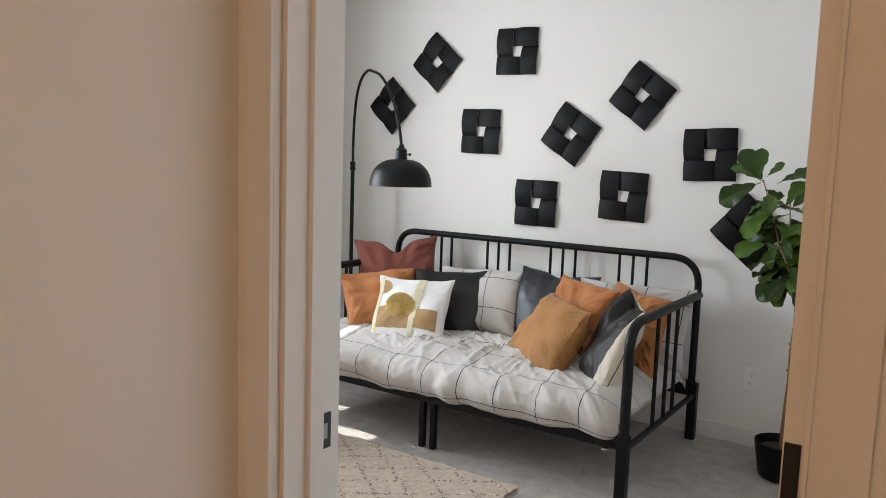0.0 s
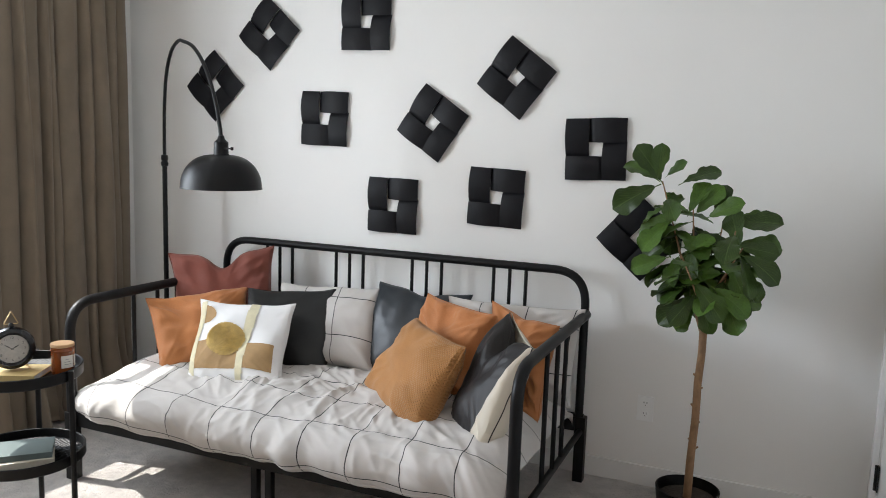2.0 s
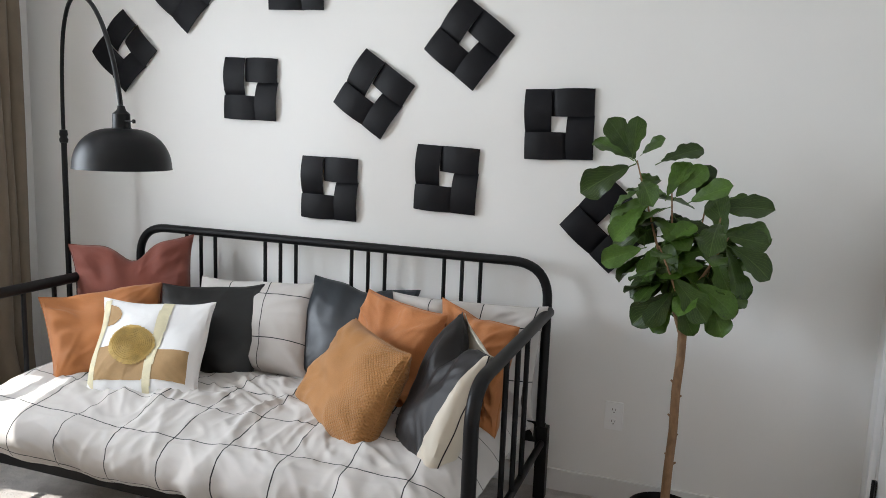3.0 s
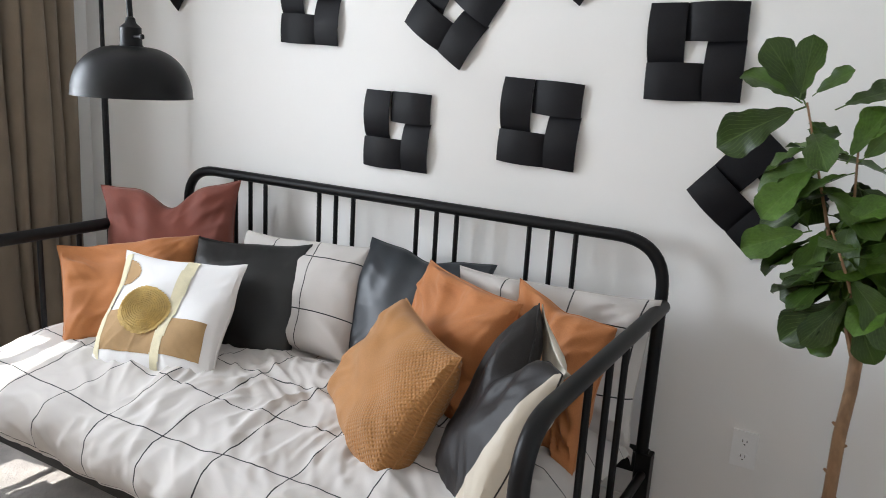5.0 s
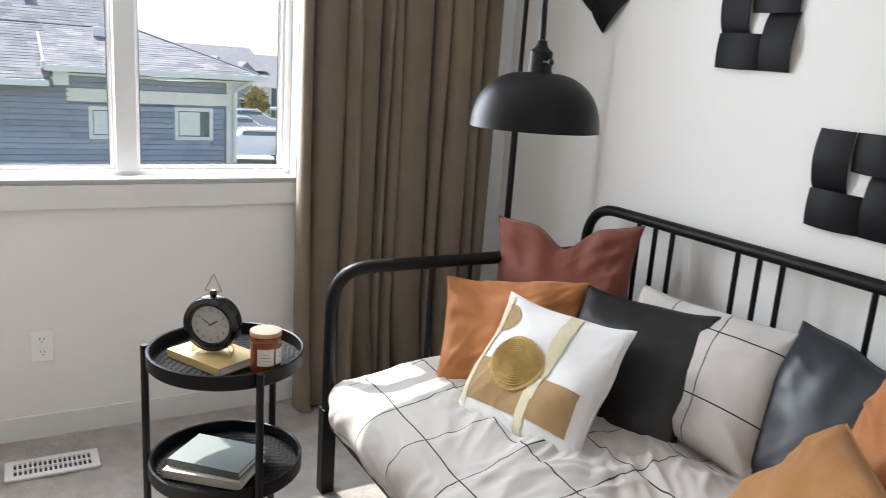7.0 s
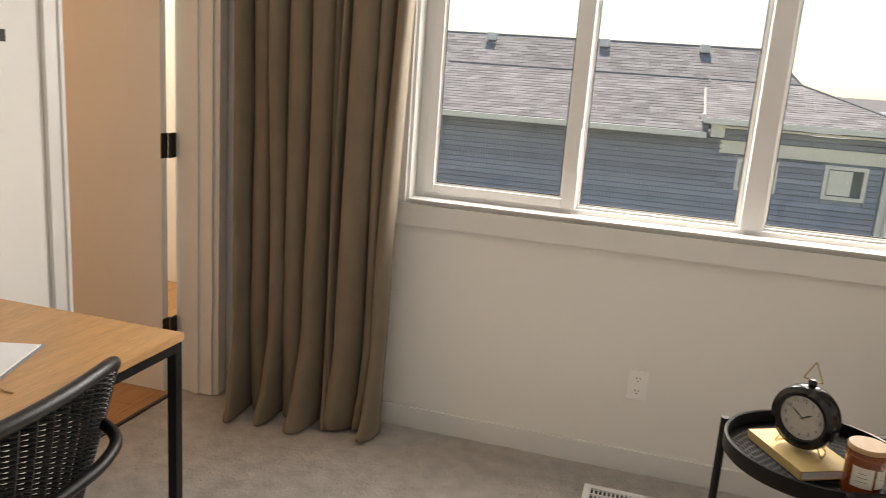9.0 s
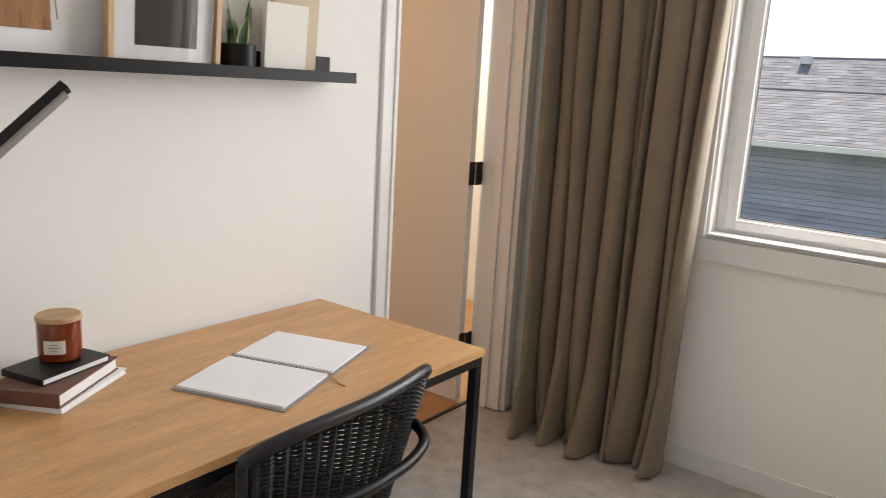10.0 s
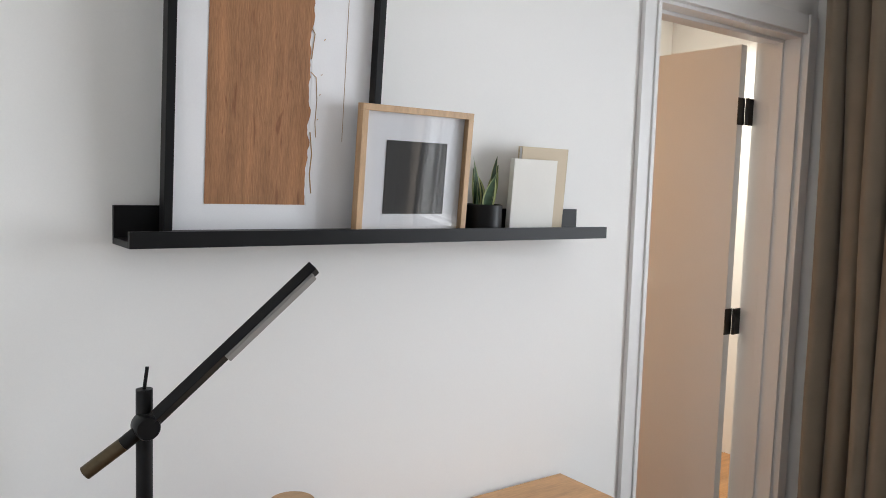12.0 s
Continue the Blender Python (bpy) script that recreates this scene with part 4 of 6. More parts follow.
panel = part("side_panel", bm, M_CREAM, grey_cushion, "cream side panel showing behind the folded corner", smooth="keep")
panel.modifiers.new("thickness", "SOLIDIFY").thickness = 0.003
wc, wplace = cushion("cushion", "white cotton cushion with gold and tan abstract shapes", (1.025, 2.79, 0.722), (1.455, 2.89, 0.728), (1.16, 2.53, 0.43), (1.555, 2.64, 0.43), 0.12, mat("white_cotton", (0.78, 0.77, 0.76), 0.8, vary=0.03, fine=500, bump=0.3), 31, crease=0.4, ear=0.02)


def applique(name, inside, material, lift, label=""):
    """A cloth shape sewn on the white cushion's front, following its swell."""
    bm = bmesh.new()
    N, vs = 88, {}
    for i in range(N):
        for j in range(N):
            if inside((i + 0.5) / N, (j + 0.5) / N):
                q = []
                for a, b in ((i, j), (i + 1, j), (i + 1, j + 1), (i, j + 1)):
                    if (a, b) not in vs:
                        p, px, py = (wplace(a * 60 / 88 + dx, b * 60 / 88 + dy, 1) for dx, dy in ((0, 0), (0.8, 0), (0, 0.8)))
                        nn = (px - p).cross(py - p).normalized()
                        if nn.y > 0:
                            nn = -nn
                        vs[a, b] = bm.verts.new(p + nn * lift)
                    q.append(vs[a, b])
                bm.faces.new(q)
    return part(name, bm, material, wc, label, smooth="keep")


M_TANPRINT = mat("tan_print", (0.38, 0.24, 0.11), 0.8, vary=0.10, scale=30, fine=500, bump=0.3)
M_PALEGOLD = mat("pale_gold_band", (0.66, 0.60, 0.41), 0.75, vary=0.12, scale=30, fine=500, bump=0.5)
applique("tan_patch", lambda u, v: (0.07 < u < 0.53 and 0.11 < v < 0.43) or (0.53 <= u < 0.92 and 0.13 < v < 0.43), M_TANPRINT, 0.0022, "tan printed band")
applique("tan_arc", lambda u, v: math.hypot(u - 0.09, v - 0.80) < 0.115 and u > 0.085, M_TANPRINT, 0.0022)
applique("gold_band", lambda u, v: 0.545 + 0.02 * v < u < 0.615 + 0.06 * v and 0.01 < v < 0.985, M_PALEGOLD, 0.0036, "pale gold woven band")
applique("gold_edge", lambda u, v: u < 0.085, M_PALEGOLD, 0.0036)
applique("gold_disc", lambda u, v: math.hypot(u - 0.395, (v - 0.455)) < 0.205, M_GOLD, 0.0065, "raised mustard embroidered disc")


spiral = []
for i in range(200):
    a, r = i * 0.30, 0.012 + 0.170 * i / 199
    p, px, py = (wplace((0.395 + r * math.cos(a)) * 60 + dx, (0.455 + r * math.sin(a)) * 60 + dy, 1) for dx, dy in ((0, 0), (0.8, 0), (0, 0.8)))
    nn = (px - p).cross(py - p).normalized()
    spiral.append(p + nn * (0.0075 if nn.y < 0 else -0.0075))
part("stitching", T(spiral, 0.0021, 5), M_GOLD, wc, "spiral of raised gold stitches", smooth=True)


# ---- woven wall squares ----
def wall_square():
    """Four bowed bands woven round a square hole."""
    ob = thing("wall_square", (0, 0, 0), "black woven square ornament with a hole on the white wall", "wall art", "black woven squares on the wall")
    S, w = 0.270, 0.104
    for k in range(4):
        bm = bmesh.new()
        nx, ny = 16, 6
        g = {}
        for t in (0, 1):
            for i in range(nx + 1):
                for j in range(ny + 1):
                    a, b = i / nx, j / ny
                    # along the band, from the outer edge to where it goes under the next
                    x = -S / 2 + a * (S - w * 0.97)
                    y = S / 2 - w + b * w
                    bow = 0.017 * math.sin(math.pi * min(1, 0.10 + a * 0.90)) + 0.007
                    dz = bow - 0.004 * (2 * b - 1) ** 2
                    dz -= 0.006 * max(0.0, a - 0.90) / 0.10
                    g[i, j, t] = bm.verts.new((x, -(dz + 0.003 * t), y + 0.004 * math.sin(math.pi * a) * (b - 0.5)))
        for t in (0, 1):
            for i in range(nx):
                for j in range(ny):
                    bm.faces.new((g[i, j, t], g[i + 1, j, t], g[i + 1, j + 1, t], g[i, j + 1, t]))
        for i in range(nx):
            for j in (0, ny):
                bm.faces.new((g[i, j, 0], g[i + 1, j, 0], g[i + 1, j, 1], g[i, j, 1]))
        for j in range(ny):
            for i in (0, nx):
                bm.faces.new((g[i, j, 0], g[i, j + 1, 0], g[i, j + 1, 1], g[i, j, 1]))
        bm.transform(Matrix.Diagonal((-1, 1, 1, 1)) @ pose(0, 0, 0, 0, 90 * k, 0))
        part("band", bm, M_SQUARE, ob, smooth=True)
    bm = bmesh.new()
    box(bm, -0.02, 0.02, -0.004, -0.001, 0.075, 0.10)
    part("hanger", bm, M_SQUARE, ob)
    return ob


M_SQUARE = mat("black_lacquered_wood", (0.007, 0.007, 0.009), 0.5, spec=0.2, vary=0.25, scale=12, fine=200, bump=0.1)
sq = wall_square()
places = [(0.605, 1.760, 45.4), (0.955, 2.028, 48), (1.529, 2.067, -1.5), (1.298, 1.596, -1.5), (1.898, 1.585, 56), (2.308, 1.795, 52.6),
          (2.690, 1.485, 1.5), (1.697, 1.178, -1), (2.235, 1.247, -2.4), (2.905, 1.110, 49)]
for i, (x, z, a) in enumerate(places):
    m = pose(x, NORTH - 0.001, z, 0, -a, 0)
    if i:
        copy_thing(sq, m)
    else:
        sq.matrix_world = m


# ---- arc floor lamp ----
lamp = thing("floor_lamp", (0.53, 3.085, 0.0), "black arc floor lamp with a domed metal shade over the daybed", "lamp")
part("base", L([(0, 0), (0.135, 0), (0.14, 0.006), (0.13, 0.018), (0.02, 0.024), (0.018, 0.05), (0, 0.05)], 40), M_BLACK, lamp, smooth=True)
part("pole", T([(0, 0, 0.03), (0, 0, 1.36)], 0.0125, 12), M_BLACK, lamp, smooth=True)
part("collar", L([(0, 1.325), (0.017, 1.33), (0.019, 1.345), (0.014, 1.355), (0.018, 1.365), (0.016, 1.385), (0, 1.39)], 20), M_BLACK, lamp, smooth=True)
dx, dy = 1.257 - 0.53, 2.64 - 3.085
arc = [(0, 1.37), (0.002, 1.50), (0.02, 1.66), (0.07, 1.80), (0.17, 1.895), (0.30, 1.933), (0.40, 1.925), (0.58, 1.885), (0.76, 1.79), (0.90, 1.66), (0.975, 1.54), (1.0, 1.475)]
pts = []
for a, b, c, d in zip([arc[0]] + arc, arc, arc[1:], arc[2:] + [arc[-1]]):
    for k in range(5):
        t = k / 5
        f = [0.5 * (2 * b[q] + (c[q] - a[q]) * t + (2 * a[q] - 5 * b[q] + 4 * c[q] - d[q]) * t * t + (3 * b[q] - a[q] - 3 * c[q] + d[q]) * t ** 3) for q in (0, 1)]
        pts.append((f[0] * dx, f[0] * dy, f[1]))
pts.append((dx, dy, 1.475))
part("arm", T(pts, 0.0085, 10), M_BLACK, lamp, smooth=True)
part("neck", L([(0, 1.495), (0.012, 1.49), (0.016, 1.475), (0.030, 1.462), (0.031, 1.415), (0.036, 1.408), (0.036, 1.395), (0, 1.395)], 24, (dx, dy, 0)), M_BLACK, lamp, smooth=True)
bm = bmesh.new()
tube(bm, [(dx + 0.02, dy - 0.01, 1.437), (dx + 0.072, dy - 0.02, 1.437)], 0.0032, 8)
lathe(bm, [(0, -0.008), (0.006, -0.006), (0.007, 0), (0.006, 0.006), (0, 0.008)], 12, (dx + 0.072, dy - 0.02, 1.437))
part("switch", bm, M_BLACK, lamp, smooth=True)
dome = []
for i in range(15):
    a = radians(90 * i / 14)
    dome.append((0.032 + (0.169 - 0.032) * math.sin(a) ** 0.9 if i else 0.030, 1.265 + 0.137 * math.cos(a)))
part("shade", L(dome + [(0.171, 1.258), (0.167, 1.258)], 48, (dx, dy, 0.008)), M_BLACK, lamp, smooth=True)
part("shade_lining", L([(r - 0.004, z - 0.004) for r, z in dome[::-1]] + [(0, 1.398)], 48, (dx, dy, 0.008)), M_SHADEIN, lamp, "white inner face of the shade", smooth=True)
bulb = part("bulb", L([(0, 1.268), (0.018, 1.274), (0.029, 1.295), (0.026, 1.320), (0.014, 1.345), (0.013, 1.39)], 20, (dx, dy, 0)), M_SHADEIN, lamp, smooth=True)

# ---- fiddle-leaf fig ----
fig = thing("fiddle_leaf_fig", (3.205, 3.05, 0.0), "fiddle-leaf fig tree in small black pot on the carpet", "potted plant")
part("pot", L([(0, 0), (0.088, 0), (0.097, 0.01), (0.119, 0.13), (0.123, 0.168), (0.118, 0.170), (0.114, 0.15), (0.110, 0.125), (0, 0.125)], 40), M_BLACK, fig, "small black plastic pot", smooth=True)
part("soil", L([(0, 0.134), (0.07, 0.137), (0.108, 0.130), (0.108, 0.115), (0, 0.115)], 24), M_SOIL, fig)
tr = [(0.002, -0.012, 0.12), (0.004, -0.008, 0.3), (0.010, -0.004, 0.45), (0.008, 0.002, 0.6), (0.014, 0.006, 0.72), (0.012, 0.010, 0.85), (0.010, 0.012, 0.93)]
bm = T(tr, [0.0165, 0.0155, 0.0150, 0.0150, 0.0145, 0.0150, 0.011], 12)
rnd = random.Random(4)
for z, a in ((0.36, 200), (0.43, 20), (0.50, 190), (0.57, 10), (0.62, 170), (0.33, 0)):
    u = Vector((math.cos(radians(a)), math.sin(radians(a)), 0.6))
    p = Vector((0.008, 0, z))
    tube(bm, [p + u * 0.008, p + u * 0.020], [0.006, 0.003], 6)
part("trunk", bm, M_TRUNK, fig, smooth=True)
tips = []
for k, (a, b) in enumerate((((0.004, 0.012, 0.80), (-0.18, 0.02, 1.37)), ((0.012, 0.010, 0.80), (0.10, -0.02, 1.20)), ((0.010, 0.012, 0.86), (-0.06, 0.03, 1.27)),
                            ((0.010, 0.012, 0.84), (0.05, 0.08, 1.22)), ((0.010, 0.012, 0.84), (-0.08, -0.08, 1.10)), ((0.012, 0.010, 0.90), (0.13, -0.04, 1.14)))):
    a, b = Vector(a), Vector(b)
    mid = a.lerp(b, 0.5) + Vector((0.02 * math.sin(k * 2), 0.02 * math.cos(k), -0.02))
    br = bend([a, mid, b], 0.08, 4)
    part("branch", T(br, [0.0075 - 0.005 * i / (len(br) - 1) for i in range(len(br))], 8), M_TRUNK, fig, smooth=True)
    tips.append((a, mid, b))


def leaf_mesh(seed):
    """A fiddle-shaped leaf along +y: narrow waist, broad wavy end, sunk midrib and a drooping tip."""
    rnd = random.Random(seed)
    bm = bmesh.new()
    uv = bm.loops.layers.uv.new("leaf")
    n, m = 18, 10
    g = {}
    curl, cup, wav, twist = rnd.uniform(0.15, 0.60), rnd.uniform(0.10, 0.40), rnd.uniform(0.004, 0.009), rnd.uniform(-0.35, 0.35)
    for i in range(n + 1):
        t = i / n
        wdt = 0.064 * math.sin(math.pi * min(1, t * 0.62 + 0.02)) ** 0.85 * (1 - 0.20 * math.exp(-((t - 0.36) / 0.13) ** 2)) * (1 if t < 0.72 else max(0.0, 1 - ((t - 0.72) / 0.28) ** 2.4)) ** 0.6
        wdt = max(wdt, 0.0015)
        for j in range(m + 1):
            s = 2 * j / m - 1
            edge = 1 + 0.05 * math.sin(t * 19 + seed + (1.5 if s > 0 else 0))
            x = s * wdt * edge
            y = 0.22 * t
            z = -curl * 0.15 * t * t + cup * abs(s) ** 1.3 * wdt * 0.9 + wav * math.sin(t * 17 + (2 if s > 0 else 0) + seed) * abs(s) ** 1.6 * min(1, t * 3)
            z += 0.0022 * abs(s) * math.sin(t * 40 - abs(s) * 6)
            z += x * twist * t
            g[i, j] = bm.verts.new((x, y, z))
    for i in range(n):
        for j in range(m):
            f = bm.faces.new((g[i, j], g[i, j + 1], g[i + 1, j + 1], g[i + 1, j]))
            for lp, (a, b) in zip(f.loops, ((i, j), (i, j + 1), (i + 1, j + 1), (i + 1, j))):
                lp[uv].uv = (2 * b / m - 1, a / n)
    tube(bm, [(0, -0.035, -0.004), (0, 0.0, -0.002), (0, 0.12, -curl * 0.045 - 0.001)], [0.003, 0.0026, 0.001], 6)
    me = finish("leaf", bm, M_LEAF, "keep")
    me.polygons.foreach_set("use_smooth", [True] * len(me.polygons))
    return me


leaves = [leaf_mesh(s) for s in range(1, 10)]
rnd = random.Random(12)


def set_leaf(k, base, way, up, s, roll):
    way.normalize()
    xx = way.cross(up).normalized()
    m = Matrix((xx, way, xx.cross(way))).transposed().to_4x4()
    o = new("leaf", leaves[k % 9])
    o.parent = fig
    o.matrix_basis = Matrix.Translation(base + way * 0.022) @ m @ pose(0, 0, 0, 0, roll, 0) @ Matrix.Scale(s, 4)


# the leaves that make the crown's outline: foot across and up, way in degrees, length
RIM = ((-0.19, 1.37, 153, 0.16), (-0.19, 1.37, 84, 0.13), (-0.18, 1.38, 43, 0.10), (-0.12, 1.36, 28, 0.16), (-0.18, 1.36, -152, 0.19),
       (-0.10, 1.26, -147, 0.19), (0.02, 1.24, 78, 0.13), (-0.01, 1.24, 31, 0.15), (0.06, 1.22, 12, 0.20), (0.10, 1.15, -1, 0.17),
       (0.12, 1.12, -23, 0.16), (0.10, 1.06, -46, 0.16), (0.03, 0.95, -4, 0.19), (-0.02, 0.95, -143, 0.17), (-0.01, 1.00, -154, 0.18),
       (-0.06, 1.06, -157, 0.18), (-0.12, 1.09, -160, 0.15), (-0.13, 1.07, 115, 0.14), (-0.08, 1.24, 66, 0.15), (0.03, 0.99, -25, 0.16))
for i, (x, z, a, ln) in enumerate(RIM):
    a = radians(a)
    way = Vector((math.cos(a), -0.35 if i % 3 else 0.25, math.sin(a)))
    set_leaf(i, Vector((x, (0.02, -0.05, 0.05)[i % 3], z)), way, Vector((0.1, -0.75, 0.8)), ln / 0.245, rnd.uniform(-22, 22))
for k, (a, mid, b) in enumerate(tips):
    cnt = (13, 13, 17, 13, 13, 13)[k]
    for i in range(cnt):
        t = (0.46 if k == 0 else 0.40) + (0.52 if k == 0 else 0.57) * i / (cnt - 1)
        p = a.lerp(mid, t * 2) if t < 0.5 else mid.lerp(b, t * 2 - 1)
        az = radians(i * 137.5 + k * 50 + rnd.uniform(-20, 20))
        el = radians(rnd.uniform(-60, 12) + (45 if t > 0.93 else 0))
        way = Vector((math.cos(az) * math.cos(el), math.sin(az) * math.cos(el) * 0.8, math.sin(el)))
        set_leaf(i + k, p, way, Vector((rnd.uniform(-0.5, 0.5), -0.6, 0.9)), rnd.uniform(0.52, 0.74), rnd.uniform(-35, 35))

# ---- tray table and what stands on it ----
table = thing("tray_table", (0.922, 1.922, 0.0), "round black metal side table with two ribbed trays beside the daybed", "side table")
TR = 0.205


def tray(z, nm):
    p = part(nm, L([(0, z), (TR, z), (TR + 0.004, z + 0.004), (TR + 0.004, z + 0.040), (TR, z + 0.042), (TR - 0.004, z + 0.040), (TR - 0.004, z + 0.006), (0, z + 0.006)], 64), M_BLACK, table, smooth=True)
    bm = bmesh.new()
    r, k = TR - 0.008, 0
    y = -r
    while y < r:
        h = math.sqrt(max(0, r * r - y * y))
        n = max(2, int(2 * h / 0.012))
        row = []
        for i in range(n + 1):
            x = -h + 2 * h * i / n
            row.append((x, y + 0.0016 * (-1) ** i, z + 0.0082))
        tube(bm, row, 0.0022, 5)
        y += 0.0075
        k += 1
    bm.transform(pose(0, 0, 0, 0, 0, 12))
    part("ribs", bm, M_BLACK, p)
    return p


tray(0.583, "upper_tray")
tray(0.262, "lower_tray")
for a in (-144, -24, 96):
    a = radians(a + 32)
    c, s = math.cos(a), math.sin(a)
    part("leg", T([((TR + 0.013) * c, (TR + 0.013) * s, 0.0), ((TR + 0.013) * c, (TR + 0.013) * s, 0.625)], 0.0105, 12), M_BLACK, table, smooth=True)


def book(name, at, turn, w, d, h, cover, label, cat="book", group="", edge=0.004, tilt=0.0, square=0.003):
    """A hardback lying flat: two boards, a spine and the pages."""
    ob = thing(name, at, label, cat, group, turn)
    part("page_block", B(-w / 2 + square, w / 2 - square - 0.001, -d / 2 + square, d / 2 - square, edge, h - edge, 0.0006), M_PAPER, ob)
    bm = bmesh.new()
    box(bm, -w / 2, w / 2, -d / 2, d / 2, 0, edge, 0.0008)
    box(bm, -w / 2, w / 2, -d / 2, d / 2, h - edge, h, 0.0008)
    box(bm, -w / 2 - 0.002, -w / 2 + 0.001, -d / 2, d / 2, 0, h, 0.0012)
    part("cover", bm, cover, ob)
    return ob


u1 = math.degrees(math.atan2(0.096, 0.187))
book("book", (0.925, 1.888, 0.5935), u1 + 90, 0.145, 0.21, 0.022, M_YELLOW, "mustard cloth hardback lying on the tray under the clock", edge=0.002)
book("book", (0.945, 1.885, 0.2725), 50 + 90, 0.165, 0.225, 0.024, M_CREAM, "pale hardback on the lower tray", group="books on the lower tray")
book("book", (0.938, 1.895, 0.2970), 46 + 90, 0.155, 0.215, 0.022, M_TEAL, "grey-teal hardback with a small gold mark on the lower tray", group="books on the lower tray")

clock = thing("alarm_clock", (0.925, 1.885, 0.6165), "small round black twin-handled table clock on a mustard book", "clock", turn=-35)
CR, CZ = 0.077, 0.082
bm = L([(0, -0.030), (0.055, -0.030), (0.070, -0.024), (CR, -0.008), (CR, 0.012), (0.074, 0.024), (0.062, 0.030), (0.054, 0.028), (0.052, 0.018), (0, 0.018)], 56)
bm.transform(Matrix.Translation((0, 0, CZ)) @ Matrix.Rotation(radians(90), 4, "Y"))
part("case", bm, M_BLACKGLOSS, clock, "gloss black round case", smooth=True)
bm = L([(0, 0), (0.052, 0), (0.052, 0.0012), (0, 0.0012)], 48)
bm.transform(Matrix.Translation((0.0185, 0, CZ)) @ Matrix.Rotation(radians(90), 4, "Y"))
part("dial", bm, M_FACE, clock, "aged paper dial")


def words(name, text, size, m, parent, material=None, align="CENTER"):
    cu = bpy.data.curves.new(name, "FONT")
    cu.body, cu.size, cu.align_x, cu.align_y, cu.extrude = text, size, align, "CENTER", 0.0002
    cu.materials.append(material or M_INK)
    ob = new(name, cu)
    ob.parent, ob.matrix_basis = parent, m
    return ob


for i in range(1, 13):
    a = radians(90 - 30 * i)
    words("numeral", str(i), 0.0125, Matrix.Translation((0.0200, 0.041 * math.cos(a), CZ + 0.041 * math.sin(a))) @ pose(0, 0, 0, 90, 0, 90), clock)
bm = bmesh.new()
for ang, ln, w in ((90 + 55, 0.030, 0.0030), (90 - 58, 0.026, 0.0040)):
    a = radians(ang)
    d, nn = Vector((0, math.cos(a), math.sin(a))), Vector((0, -math.sin(a), math.cos(a)))
    tube(bm, [Vector((0.0212, 0, CZ)) - d * 0.006, Vector((0.0212, 0, CZ)) + d * ln * 0.6, Vector((0.0212, 0, CZ)) + d * ln], [0.0008, w * 0.6, 0.0006], 6)
part("clock_finger", bm, M_INK, clock)
part("top_nut", L([(0, 0), (0.008, 0), (0.010, 0.006), (0.010, 0.012), (0.006, 0.017), (0, 0.018)], 16, (0, 0, CZ + CR - 0.003)), M_BLACKGLOSS, clock, smooth=True)
hz = CZ + CR + 0.012
bm = T(bend([(0, 0, hz), (0, 0.023, hz), (0, 0.001, hz + 0.046), (0, -0.023, hz), (0, -0.001, hz)], 0.003, 3), 0.0016, 6)
part("handle", bm, M_BRASS, clock, "brass triangle handle", smooth=True)
for s in (1, -1):
    bm = T(bend([(0.012, s * 0.040, 0.028), (0.016, s * 0.056, 0.0016), (-0.030, s * 0.046, 0.0016), (-0.012, s * 0.038, 0.026)], 0.004, 3), 0.0016, 6)
    part("foot", bm, M_BRASS, clock, "brass wire foot", smooth=True)


def jar_candle(name, at, r, h, material, lid, label, turn=0.0, group=""):
    ob = thing(name, at, label, "candle", group, turn)
    part("glass", L([(0, 0.002), (r * 0.80, 0.0), (r * 0.95, 0.004), (r, 0.014), (r, h - 0.004), (r * 0.985, h), (r * 0.92, h), (r * 0.93, h - 0.006), (r * 0.93, 0.012), (0, 0.009)], 48), material, ob, smooth=True)
    part("wax", L([(0, 0.010), (r * 0.925, 0.013), (r * 0.925, h * 0.70), (0, h * 0.71)], 32), M_CREAM if r < 0.044 else M_AMBER, ob)
    part("lid", L([(0, h + 0.0005), (r * 0.90, h + 0.0005), (r * 1.03, h + 0.002), (r * 1.04, h + 0.010), (r * 0.99, h + 0.013), (0, h + 0.0135)] if lid else [(0, h), (0.01, h), (0, h + 0.001)], 48), M_CORK, ob, "round wooden lid", smooth=True)
    return ob


def wrap_label(ob, r, z0, z1, a0, a1, text, size, name="label"):
    bm = bmesh.new()
    k = 14
    lo, hi = [], []
    for i in range(k + 1):
        a = radians(a0 + (a1 - a0) * i / k)
        for lst, z in ((lo, z0), (hi, z1)):
            lst.append(bm.verts.new((r * math.cos(a), r * math.sin(a), z)))
    for i in range(k):
        bm.faces.new((lo[i], lo[i + 1], hi[i + 1], hi[i]))
    p = part(name, bm, M_LABEL, ob, "pale paper label with small print")
    bm = bmesh.new()
    am = (a0 + a1) / 2
    for row, wd in enumerate(text):
        z = z1 - (z1 - z0) * (0.30 + 0.20 * row)
        half = (a1 - a0) * 0.5 * wd
        a, b = radians(am - half), radians(am + half)
        q = [bm.verts.new(((r + 0.0006) * math.cos(t), (r + 0.0006) * math.sin(t), zz)) for t, zz in ((a, z - size / 2), (radians(am), z - size / 2), (b, z - size / 2), (b, z + size / 2), (radians(am), z + size / 2), (a, z + size / 2))]
        bm.faces.new(q)
    part("print", bm, M_INK, p)
    return p


